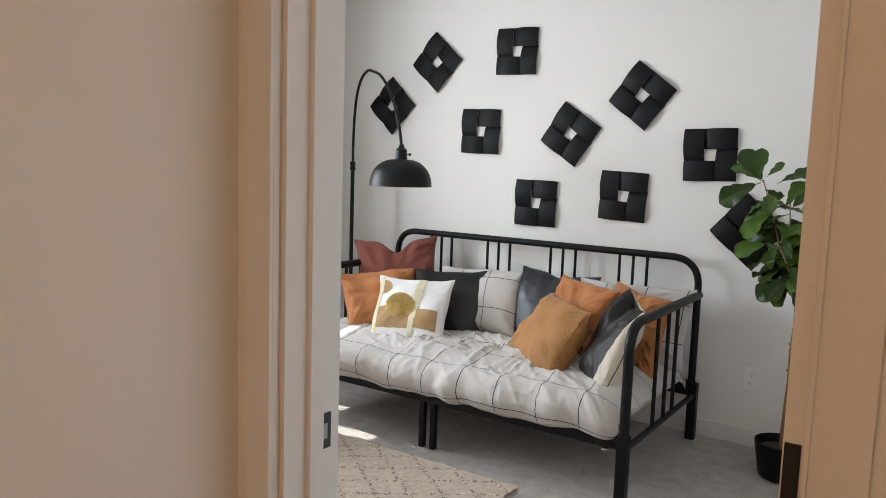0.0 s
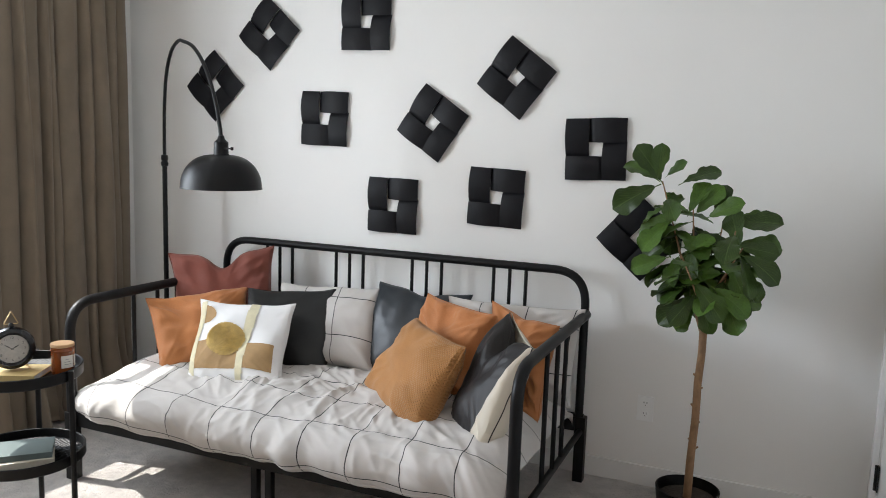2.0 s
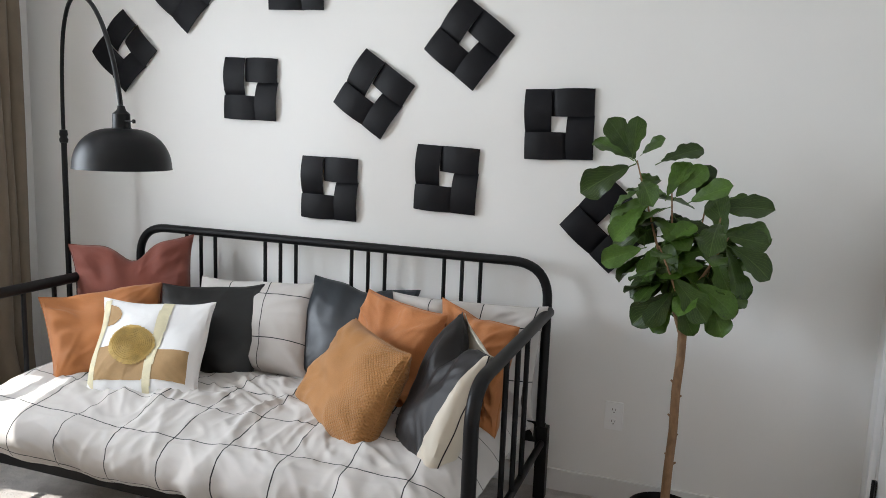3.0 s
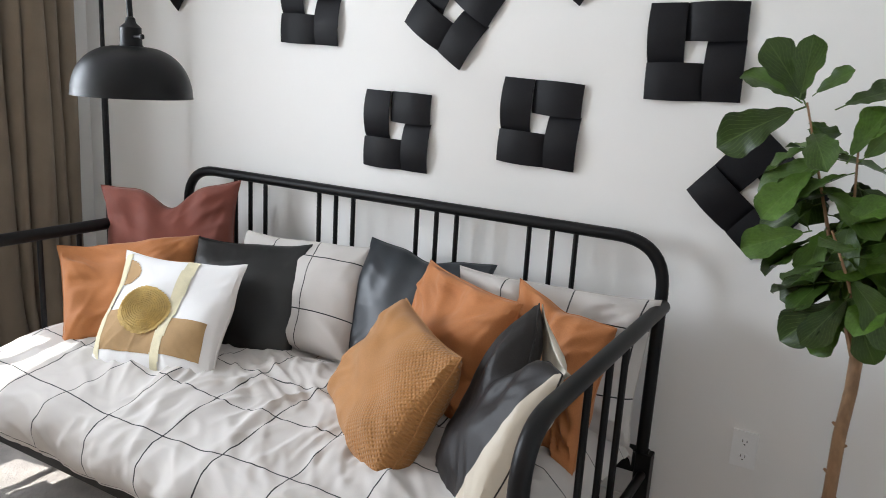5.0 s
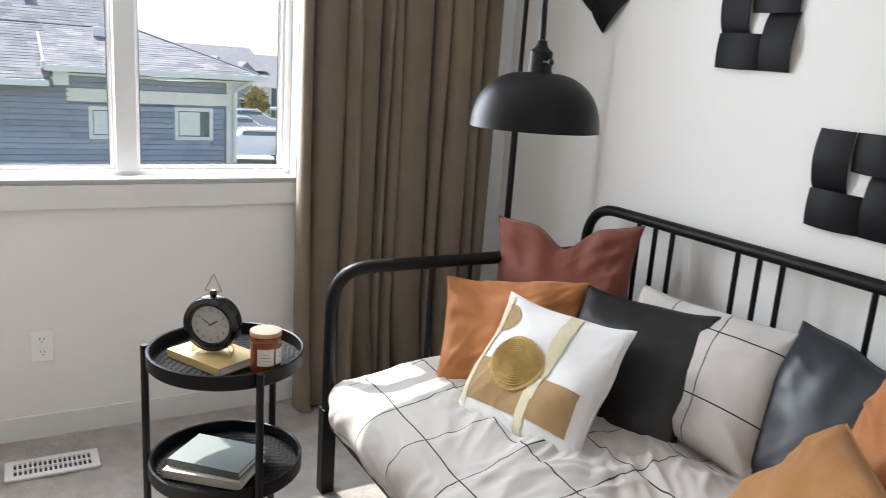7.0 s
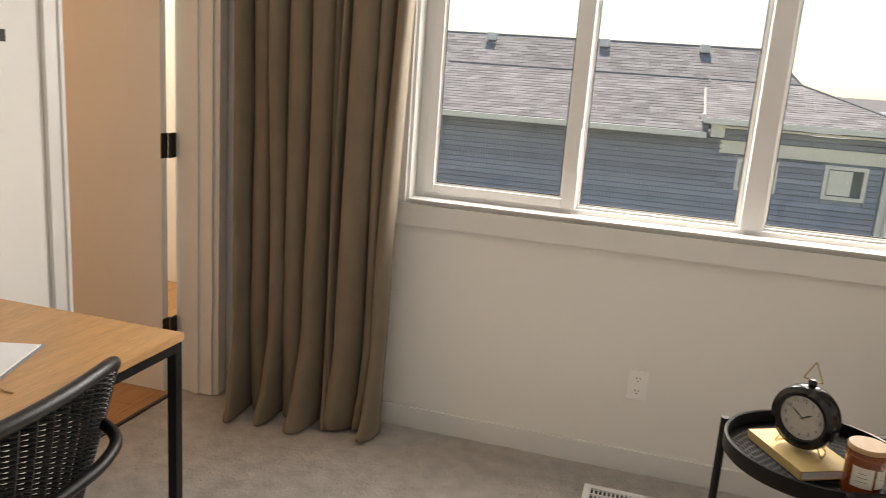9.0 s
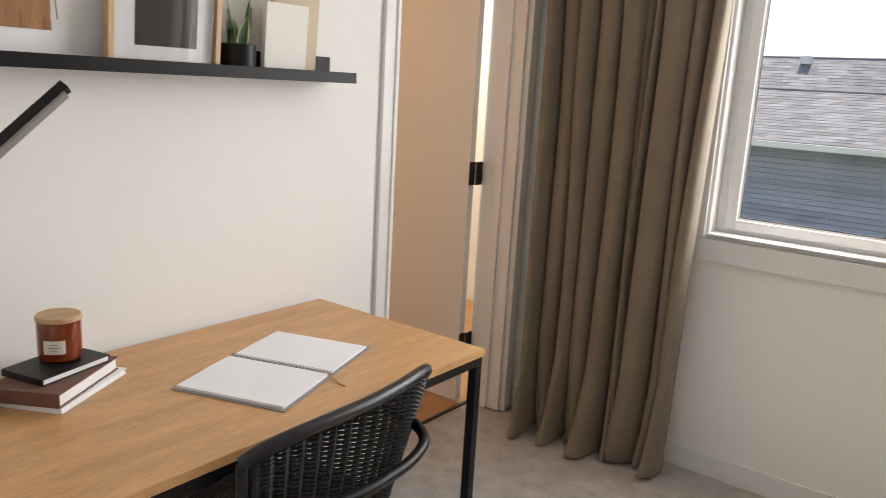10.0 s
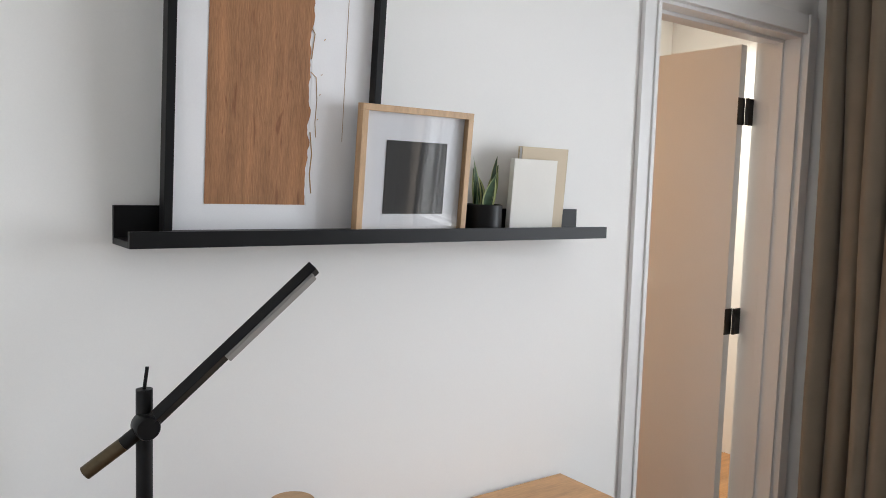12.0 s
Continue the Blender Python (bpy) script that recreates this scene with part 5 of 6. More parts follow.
c1 = jar_candle("candle", (1.055, 1.990, 0.5935), 0.040, 0.104, M_AMBERLIT, True, "amber jar candle with wooden lid and white label on tray")
part("neck_ring", L([(0.0405, 0.088), (0.042, 0.090), (0.042, 0.094), (0.0405, 0.096)], 40, closed=True), M_AMBERLIT, c1, smooth=True)
wrap_label(c1, 0.0408, 0.030, 0.076, -48, 14, (0.35, 0.55, 0.55), 0.0012)
wrap_label(c1, 0.0408, 0.032, 0.074, 22, 60, (0.3, 0.5), 0.001, "side_label")

# ---- desk ----
DX0, DX1, DY0, DY1, DZ = 1.228, 2.475, -0.228, 0.406, 0.751
desk = thing("desk", ((DX0 + DX1) / 2, (DY0 + DY1) / 2, 0.0), "oak-topped writing desk with a black square-tube frame against the wall", "desk")
hx, hy = (DX1 - DX0) / 2, (DY1 - DY0) / 2
part("top", B(-hx, hx, -hy, hy, DZ - 0.020, DZ, 0.0015), M_OAK, desk, "light oak veneer top")
bm = bmesh.new()
for a in ((-hx + 0.004, hx - 0.004, -hy + 0.004, -hy + 0.029), (-hx + 0.004, hx - 0.004, hy - 0.029, hy - 0.004), (-hx + 0.004, -hx + 0.029, -hy + 0.029, hy - 0.029), (hx - 0.029, hx - 0.004, -hy + 0.029, hy - 0.029)):
    box(bm, *a, DZ - 0.0455, DZ - 0.0205, 0.001)
part("apron_frame", bm, M_BLACK, desk)
for sx in (-1, 1):
    for sy in (-1, 1):
        x, y = sx * (hx - 0.0165), sy * (hy - 0.0165)
        part("leg", B(x - 0.0125, x + 0.0125, y - 0.0125, y + 0.0125, 0.0, DZ - 0.046, 0.001), M_BLACK, desk)

# open spiral pad
n0, n1 = Vector((1.749, -0.012, 0)), None
pad = thing("notebook", (1.700, 0.135, DZ), "open blank spiral-bound notebook with a grey card back on the desk", "notebook", turn=math.degrees(math.atan2(-0.267, 0.095)) + 90)
# x of the pad runs from the far page to the near one
W2, D2 = 0.222, 0.140
for s, nm in ((-1, "left"), (1, "right")):
    bm = bmesh.new()
    a, b = sorted((s * 0.008, s * W2))
    box(bm, a, b, -D2, D2, 0.0005, 0.0025, 0.0005)
    part("card_cover", bm, M_GREYCARD, pad, "grey card cover")
    bm = bmesh.new()
    n = 12
    hgt = 0.0075 if s > 0 else 0.004
    rows = []
    for i in range(n + 1):
        t = i / n
        x = s * (0.009 + (W2 - 0.018) * t)
        z = 0.003 + hgt * (0.75 + 0.25 * math.sin(math.pi * min(1, t * 1.2 + 0.1)))
        rows.append([bm.verts.new((x, y, zz)) for y, zz in ((-D2 + 0.008, 0.0028), (-D2 + 0.008, z), (D2 - 0.008, z), (D2 - 0.008, 0.0028))])
    for p, q in zip(rows, rows[1:]):
        for k in range(4):
            bm.faces.new((p[k], q[k], q[(k + 1) % 4], p[(k + 1) % 4]))
    bm.faces.new(rows[0])
    bm.faces.new(rows[-1])
    part("page_block", bm, M_PAPER, pad, "blank white pages")
ring = finish("wire_ring", T([(0.009 * math.cos(t), 0, 0.006 + 0.0065 * math.sin(t)) for t in [k * math.tau / 14 for k in range(14)]], 0.0008, 5, closed=True), M_CHROME, True)
for i in range(30):
    o = new("wire_ring", ring)
    o.parent, o.location = pad, (0, -D2 + 0.008 + i * (2 * D2 - 0.016) / 29, 0)
part("bookmark", T([(0.012, D2 - 0.002, 0.008), (0.020, D2 + 0.015, 0.003), (0.035, D2 + 0.035, 0.0015), (0.040, D2 + 0.052, 0.0015)], 0.0016, 5), M_CORK, pad)

ub = math.degrees(math.atan2(-0.111, -0.202))
b1 = book("book", (2.108, -0.082, DZ), ub, 0.232, 0.150, 0.012, M_PAPER, "thin pale paperback at the bottom of the pile on the desk", group="pile of books on the desk", edge=0.001)
bm = bmesh.new()
for i in range(5):
    box(bm, 0.117, 0.1175, -0.070 + i * 0.028, -0.052 + i * 0.028, 0.003, 0.009)
part("stripe", bm, M_BROWNBOOK, b1)
book("book", (2.122, -0.085, DZ + 0.0125), ub + 3, 0.222, 0.152, 0.030, M_BROWNBOOK, "brown hardback in the pile on the desk", group="pile of books on the desk", edge=0.003)
nb = book("notebook", (2.112, -0.098, DZ + 0.043), ub - 14, 0.172, 0.118, 0.015, M_LEATHER, "small black notebook with an elastic band and ribbon on the pile", "notebook", edge=0.002)
part("ribbon", T([(0.06, 0.058, 0.005), (0.075, 0.075, 0.002), (0.085, 0.092, -0.006), (0.093, 0.100, -0.010)], 0.0015, 5), M_LEATHER, nb)
c2 = jar_candle("candle", (2.098, -0.115, DZ + 0.0585), 0.0445, 0.086, M_AMBER, True, "dark amber jar candle with wooden lid on the book pile")
wrap_label(c2, 0.0452, 0.022, 0.052, 22, 78, (0.35, 0.6, 0.3), 0.0012)

# LED desk lamp
dl = thing("desk_lamp", (2.372, -0.075, DZ), "black adjustable LED desk lamp with a thin bar head", "lamp")
part("base", L([(0, 0), (0.079, 0), (0.080, 0.003), (0.080, 0.008), (0.077, 0.011), (0, 0.011)], 48), M_BLACK, dl, smooth=True)
part("sleeve", T([(0.02, -0.008, 0.011), (0.02, -0.008, 0.075)], 0.0145, 18), M_BRONZE, dl, "bronze sleeve", smooth=True)
part("post", T([(0.02, -0.008, 0.075), (0.02, -0.008, 0.432)], 0.0140, 18), M_BLACK, dl, smooth=True)
part("pin", T([(0.02, -0.008, 0.432), (0.015, -0.008, 0.470)], 0.0032, 8), M_BLACK, dl, smooth=True)
tail, piv, tip = Vector((0.112, -0.022, 0.297)), Vector((0.022, 0.012, 0.371)), Vector((-0.258, 0.072, 0.640))


def bar(p, q, w, h, material, nm, drop=0.0, label=""):
    d = (q - p).normalized()
    side = d.cross(Vector((0, 0, 1))).normalized()
    up = side.cross(d)
    side, up = side * math.cos(0.75) + up * math.sin(0.75), up * math.cos(0.75) - side * math.sin(0.75)
    m = Matrix((d, side, up)).transposed().to_4x4()
    bm = B(0, (q - p).length, -w / 2, w / 2, -h / 2, h / 2, 0.0015)
    bm.transform(Matrix.Translation(p - up * drop) @ m)
    return part(nm, bm, material, dl, label)


part("handle_end", T([tail, tail.lerp(piv, 0.62)], 0.0125, 16), M_BRONZE, dl, "bronze end of the arm", smooth=True)
part("arm", T([tail.lerp(piv, 0.62), piv + (tip - piv) * 0.06], 0.0125, 16), M_BLACK, dl, smooth=True)
bar(piv, tip, 0.022, 0.020, M_BLACK, "head")
bar(piv.lerp(tip, 0.44), piv.lerp(tip, 0.97), 0.020, 0.006, M_LED, "led_strip", 0.0132, "pale LED diffuser strip")
bm = L([(0, -0.02), (0.019, -0.02), (0.021, -0.016), (0.021, 0.016), (0.019, 0.02), (0, 0.02)], 24)
bm.transform(Matrix.Translation(piv + Vector((0, -0.004, 0))) @ Matrix.Rotation(radians(90), 4, "X"))
part("knuckle", bm, M_BLACK, dl, smooth=True)
part("cable", T(bend([(0.085, -0.03, 0.004), (0.12, -0.06, 0.004), (0.09, -0.13, 0.003), (0.11, -0.152, 0.002), (0.12, -0.160, -0.10)], 0.03, 5), 0.0022, 6), M_BLACK, dl, smooth=True)

jar = thing("pencil_jar", (2.338, -0.028, DZ + 0.0115), "clear glass jar holding yellow pencils on the desk lamp's base", "jar")
M_JAR = bpy.data.materials.new("jar_glass")
M_JAR.use_nodes = True
pb = M_JAR.node_tree.nodes["Principled BSDF"]
pb.inputs["Transmission Weight"].default_value, pb.inputs["Roughness"].default_value, pb.inputs["IOR"].default_value = 1.0, 0.02, 1.3
pb.inputs["Base Color"].default_value = (0.95, 0.97, 0.96, 1)
part("glass", L([(0, 0.0), (0.036, 0.0), (0.041, 0.006), (0.041, 0.074), (0.036, 0.084), (0.038, 0.092), (0.036, 0.094), (0.0345, 0.084), (0.0388, 0.073), (0.0388, 0.008), (0, 0.005)], 40), M_JAR, jar, smooth=True)
for foot, top in (((-0.022, 0.012, 0.008), (0.105, -0.050, 0.120)), ((-0.015, 0.008, 0.008), (0.060, -0.018, 0.158)), ((-0.022, -0.004, 0.008), (0.066, -0.010, 0.150)), ((0.003, -0.010, 0.008), (-0.006, -0.012, 0.166)), ((0.022, 0.008, 0.008), (-0.062, -0.010, 0.145)),
                  ((-0.026, 0.0, 0.008), (0.048, -0.006, 0.140))):
    f, t = Vector(foot), Vector(top)
    d = (t - f).normalized()
    pen = thing("pencil", jar.matrix_world.translation + f, "yellow hexagonal pencil with a worn eraser in the glass jar", "pencil", "pencils in the jar")
    ln = (t - f).length
    part("shaft", T([d * 0.004, d * (ln - 0.022)], 0.0043, 6), M_PENCIL, pen)
    part("ferrule", T([d * (ln - 0.022), d * (ln - 0.010)], 0.0041, 10), M_FERRULE, pen)
    part("eraser", T([d * (ln - 0.010), d * ln], 0.0037, 10), M_ERASER, pen)

# ---- wicker chair ----
chair = thing("desk_chair", (1.785, 0.445, 0.0), "black woven wicker chair with curved back at the desk", "chair", turn=5)


def back_point(a, t, out=0.0):
    """A point of the woven back, a across and t upwards."""
    ang = a * 1.25
    w = 0.225 + 0.060 * t
    x = -w * math.sin(ang) / math.sin(1.25)
    y = (0.075 + out) * (math.cos(ang) - math.cos(1.25)) / (1 - math.cos(1.25)) - 0.075 * (1 - t) ** 1.2 + out * 0.4
    return Vector((x * (1 + out), y, 0.42 + (0.385 - 0.048 * abs(a) ** 3) * t))


bm = bmesh.new()
NA, NT = 72, 72
for i in range(0, NA + 1, 4):
    a = -1 + 2 * i / NA
    tube(bm, [back_point(a, t / 10) for t in range(11)], 0.0050, 5)
tagged(part("wicker_frame", bm, M_WICKER, chair), kind="stuff")
bm = bmesh.new()
for j in range(1, NT):
    t = j / NT
    row = []
    for i in range(NA * 1 + 1):
        a = -1 + 2 * i / NA
        w = math.cos(math.pi * i / 2)
        row.append(back_point(a, t, 0.006 * w) + Vector((0, 0, 0.0016 * math.sin(math.pi * i / 2 + (math.pi if j % 2 else 0)))))
    tube(bm, row, 0.0029, 4)
part("weave", bm, M_WICKER, chair, "tightly woven black wicker back")
part("rim", T([back_point(-1 + 2 * i / 40, 1.0) + Vector((0, 0, 0.006)) for i in range(41)], 0.0145, 12), M_WICKER, chair, "wrapped top rim", smooth=True)
for s in (-1, 1):
    part("side_post", T([back_point(s, 0) + Vector((0, 0, -0.02)), back_point(s, 0.5), back_point(s, 1)], 0.012, 10), M_WICKER, chair, smooth=True)
hoop = bend([(-0.21, -0.06, 0.685), (-0.235, -0.02, 0.672), (-0.185, 0.085, 0.66), (-0.08, 0.115, 0.655), (0.08, 0.115, 0.655), (0.22, 0.085, 0.66), (0.27, -0.02, 0.672), (0.24, -0.06, 0.685)], 0.05, 6)
part("arm_hoop", T(hoop, 0.0125, 12), M_BLACK, chair, "bent black tube arm hoop", smooth=True)
bm = bmesh.new()
for i in range(22):
    y = -0.43 + i * 0.018
    h = 0.26 * math.sqrt(max(0.05, 1 - ((y + 0.24) / 0.25) ** 2))
    tube(bm, [(-h, y, 0.435), (0, y, 0.425), (h, y, 0.435)], 0.0095, 6)
tagged(part("woven_seat", bm, M_WICKER, chair, "woven black seat"), kind="stuff")
for s in (-1, 1):
    part("leg", T([(s * 0.21, -0.40, 0.0), (s * 0.22, -0.38, 0.42)], 0.012, 10), M_BLACK, chair, smooth=True)
    part("leg", T([(s * 0.21, 0.05, 0.0), (s * 0.22, -0.08, 0.42)], 0.012, 10), M_BLACK, chair, smooth=True)
part("seat_ring", T([(0.25 * math.cos(k * math.tau / 32), -0.23 + 0.24 * math.sin(k * math.tau / 32), 0.42) for k in range(32)], 0.012, 8, closed=True), M_BLACK, chair, smooth=True)

# ---- picture ledge and what leans on it ----
LX0, LX1, LZ = 1.200, 2.405, 1.420
ledge = thing("picture_ledge", ((LX0 + LX1) / 2, SOUTH, LZ), "long black picture ledge on the wall above the desk", "shelf")
hw = (LX1 - LX0) / 2
bm = bmesh.new()
box(bm, -hw, hw, 0.012, 0.112, 0.0, 0.012, 0.0008)
part("bottom_board", bm, M_BLACK, ledge)
part("back_board", B(-hw, hw, 0.001, 0.012, 0.0, 0.072, 0.0008), M_BLACK, ledge)
part("front_lip", B(-hw, hw, 0.112, 0.124, 0.0, 0.030, 0.0008), M_BLACK, ledge)
TOP = LZ + 0.0125


def framed(name, xc, w, h, lean, y, fw, fd, fmat, label, glazed):
    """A frame standing on the ledge and leaning on the wall: four rails, a mount, the art and glass."""
    ob = thing(name, (xc, y, TOP), label, "picture frame")
    ob.matrix_world = pose(xc, y, TOP, lean, 0, 180)
    # the front of the frame faces the room: local -y
    part("rail", B(-w / 2, w / 2, -fd, 0, 0, fw, 0.0012), fmat, ob)
    part("rail", B(-w / 2, w / 2, -fd, 0, h - fw, h, 0.0012), fmat, ob)
    part("rail", B(-w / 2, -w / 2 + fw, -fd, 0, fw, h - fw, 0.0012), fmat, ob)
    part("rail", B(w / 2 - fw, w / 2, -fd, 0, fw, h - fw, 0.0012), fmat, ob)
    part("mount", B(-w / 2 + fw, w / 2 - fw, -0.006, -0.003, fw, h - fw), M_PAPER, ob, "white mount")
    if glazed:
        g = part("glass", B(-w / 2 + fw, w / 2 - fw, -fd + 0.005, -fd + 0.0065, fw, h - fw), M_GLASS, ob)
        g.visible_shadow = False
    return ob


def brushed():
    m = mat("brushed_umber", (0.36, 0.17, 0.075), 0.7, vary=0.30, scale=2.2, fine=26, bump=0.4, depth=0.002, grain=(22, 3, 2.0))
    n, l = m.node_tree.nodes, m.node_tree.links
    b = n["Principled BSDF"]
    src = b.inputs["Base Color"].links[0].from_socket
    tc = n.new("ShaderNodeTexCoord")
    mp = n.new("ShaderNodeMapping")
    mp.inputs["Scale"].default_value, mp.inputs["Location"].default_value = (70, 3, 9), (3, 1, 2)
    l.new(tc.outputs["Object"], mp.inputs["Vector"])
    streak = n.new("ShaderNodeTexNoise")
    streak.inputs["Scale"].default_value, streak.inputs["Detail"].default_value, streak.inputs["Distortion"].default_value = 1.0, 3.0, 0.8
    l.new(mp.outputs[0], streak.inputs["Vector"])
    mr = n.new("ShaderNodeMapRange")
    mr.inputs["From Min"].default_value, mr.inputs["From Max"].default_value = 0.60, 0.68
    mr.inputs["To Max"].default_value = 0.75
    l.new(streak.outputs["Fac"], mr.inputs["Value"])
    mix = n.new("ShaderNodeMix")
    mix.data_type = "RGBA"
    mix.inputs["B"].default_value = (0.20, 0.075, 0.03, 1)
    l.new(mr.outputs[0], mix.inputs["Factor"])
    l.new(src, mix.inputs["A"])
    l.new(mix.outputs["Result"], b.inputs["Base Color"])
    return m


big = framed("framed_print", 2.112, 0.445, 0.62, 4.0, -0.203, 0.016, 0.030, M_BLACK, "large black-framed abstract print with a torn brown painted strip", False)
# the painted strip with a torn right edge
bm = bmesh.new()
rnd = random.Random(9)
left, right, b0, b1_ = -0.142, 0.066, 0.066, 0.55
prev, nseg = None, 60
for i in range(nseg + 1):
    z = b0 + (b1_ - b0) * i / nseg
    e = right + 0.008 * noise.noise(Vector((0, z * 14, 1))) + 0.004 * noise.noise(Vector((0, z * 60, 2))) + 0.007 * max(0, noise.noise(Vector((4, z * 22, 5)))) * 2
    cur = (bm.verts.new((left, -0.0072, z)), bm.verts.new((e, -0.0072, z)))
    if prev:
        bm.faces.new((prev[0], prev[1], cur[1], cur[0]))
    prev = cur
part("painted_strip", bm, brushed(), big, "brown brushed paint strip with a ragged edge")
bm = bmesh.new()
box(bm, right + 0.004, right + 0.080, -0.0068, -0.0062, b0 - 0.001, 0.49)
part("white_sheet", bm, M_PAPER, big)
bm = bmesh.new()
tube(bm, [(right + 0.080, -0.0072, 0.20), (right + 0.080, -0.0072, 0.49)], 0.0006, 4)
for z in (0.24, 0.33, 0.40, 0.29):
    tube(bm, [(right + 0.008 + z * 0.05, -0.0072, z), (right + 0.011 + z * 0.05, -0.0072, z + 0.003)], 0.0008, 4)
tube(bm, [(right + 0.001, -0.0074, 0.335), (right + 0.014, -0.0074, 0.325), (right + 0.018, -0.0074, 0.28), (right + 0.016, -0.0074, 0.235), (right + 0.019, -0.0074, 0.205)], 0.0009, 4)
tube(bm, [(right + 0.006, -0.0074, 0.215), (right + 0.012, -0.0074, 0.17), (right + 0.009, -0.0074, 0.13), (right + 0.014, -0.0074, 0.09)], 0.0014, 4)
tube(bm, [(right, -0.0074, 0.42), (right + 0.007, -0.0074, 0.41), (right + 0.002, -0.0074, 0.36)], 0.0011, 4)
part("torn_fibres", bm, M_CORK, big)

small = framed("framed_print", 1.807, 0.288, 0.280, 4.5, -0.164, 0.014, 0.022, M_OAKFRAME, "small oak-framed print of a charcoal rectangle behind glass", True)
part("grey_rectangle", B(-0.073, 0.086, -0.0072, -0.0064, 0.050, 0.208), mat("charcoal_print", (0.05, 0.048, 0.046), 0.8, vary=0.05, bump=0.05), small)

for xc, w, h, y, mm, lb in ((1.388, 0.155, 0.218, -0.205, M_TAN, "tan linen-covered book leaning on the wall on the ledge"), (1.437, 0.140, 0.186, -0.180, M_IVORY, "ivory book standing on the ledge")):
    ob = thing("standing_book", (xc, y, TOP), lb, "book", "books on the ledge")
    ob.matrix_world = pose(xc, y, TOP, 4, 0, 180)
    part("page_block", B(-w / 2 + 0.003, w / 2 - 0.003, -0.014, -0.003, 0.002, h - 0.003), M_PAPER, ob)
    bm = bmesh.new()
    box(bm, -w / 2, w / 2, -0.003, 0, 0, h, 0.001)
    box(bm, -w / 2, w / 2, -0.017, -0.014, 0, h, 0.001)
    box(bm, w / 2, w / 2 + 0.003, -0.017, 0, 0, h, 0.001) if w > 0.15 else box(bm, -w / 2 - 0.003, -w / 2, -0.017, 0, 0, h, 0.001)
    part("cover", bm, mm, ob)

snake = thing("snake_plant", (1.578, -0.185, TOP), "small snake plant in a matt black pot on the ledge", "potted plant")
part("pot", L([(0, 0), (0.044, 0), (0.047, 0.003), (0.048, 0.070), (0.045, 0.072), (0.044, 0.062), (0, 0.060)], 36), M_BLACK, snake, smooth=True)
M_SNAKE = mat("snake_plant_leaf", (0.035, 0.075, 0.035), 0.4, vary=0.45, scale=40, fine=150, bump=0.1, grain=(1, 1, 3))
M_SNAKEEDGE = mat("snake_plant_edge", (0.42, 0.45, 0.20), 0.45, vary=0.1, bump=0.05)
for k, (dx_, dy_, lx, ly, h) in enumerate(((0.020, 0.0, 0.022, 0.0, 0.128), (-0.018, 0.004, -0.026, 0.005, 0.130), (0.004, -0.012, 0.006, -0.02, 0.100), (-0.002, 0.014, -0.006, 0.030, 0.090), (0.026, 0.010, 0.036, 0.02, 0.075), (-0.024, -0.006, -0.030, 0.01, 0.110))):
    bm = bmesh.new()
    n = 10
    g = {}
    for i in range(n + 1):
        t = i / n
        w = 0.0125 * (0.55 + 0.9 * math.sin(math.pi * min(1, t * 0.8 + 0.12))) * (1 - t ** 3) + 0.0005
        cx, cy = dx_ + lx * t * t * 0.6, dy_ + ly * t * t
        tw = k * 0.9 + t * 0.8
        for j, s in enumerate((-1, -0.72, 0, 0.72, 1)):
            g[i, j] = bm.verts.new((cx + s * w * math.cos(tw), cy + s * w * math.sin(tw) + 0.25 * w * abs(s), 0.058 + h * t))
    for i in range(n):
        for j in range(4):
            f = bm.faces.new((g[i, j], g[i, j + 1], g[i + 1, j + 1], g[i + 1, j]))
            f.material_index = 1 if j in (0, 3) else 0
    part("leaf", bm, [M_SNAKE, M_SNAKEEDGE], snake, smooth="keep")

# ---- rug ----
rug = thing("rug", (1.63, 1.56, 0.0), "cream jute rug with dark flecked diamond pattern on the carpet", "rug")


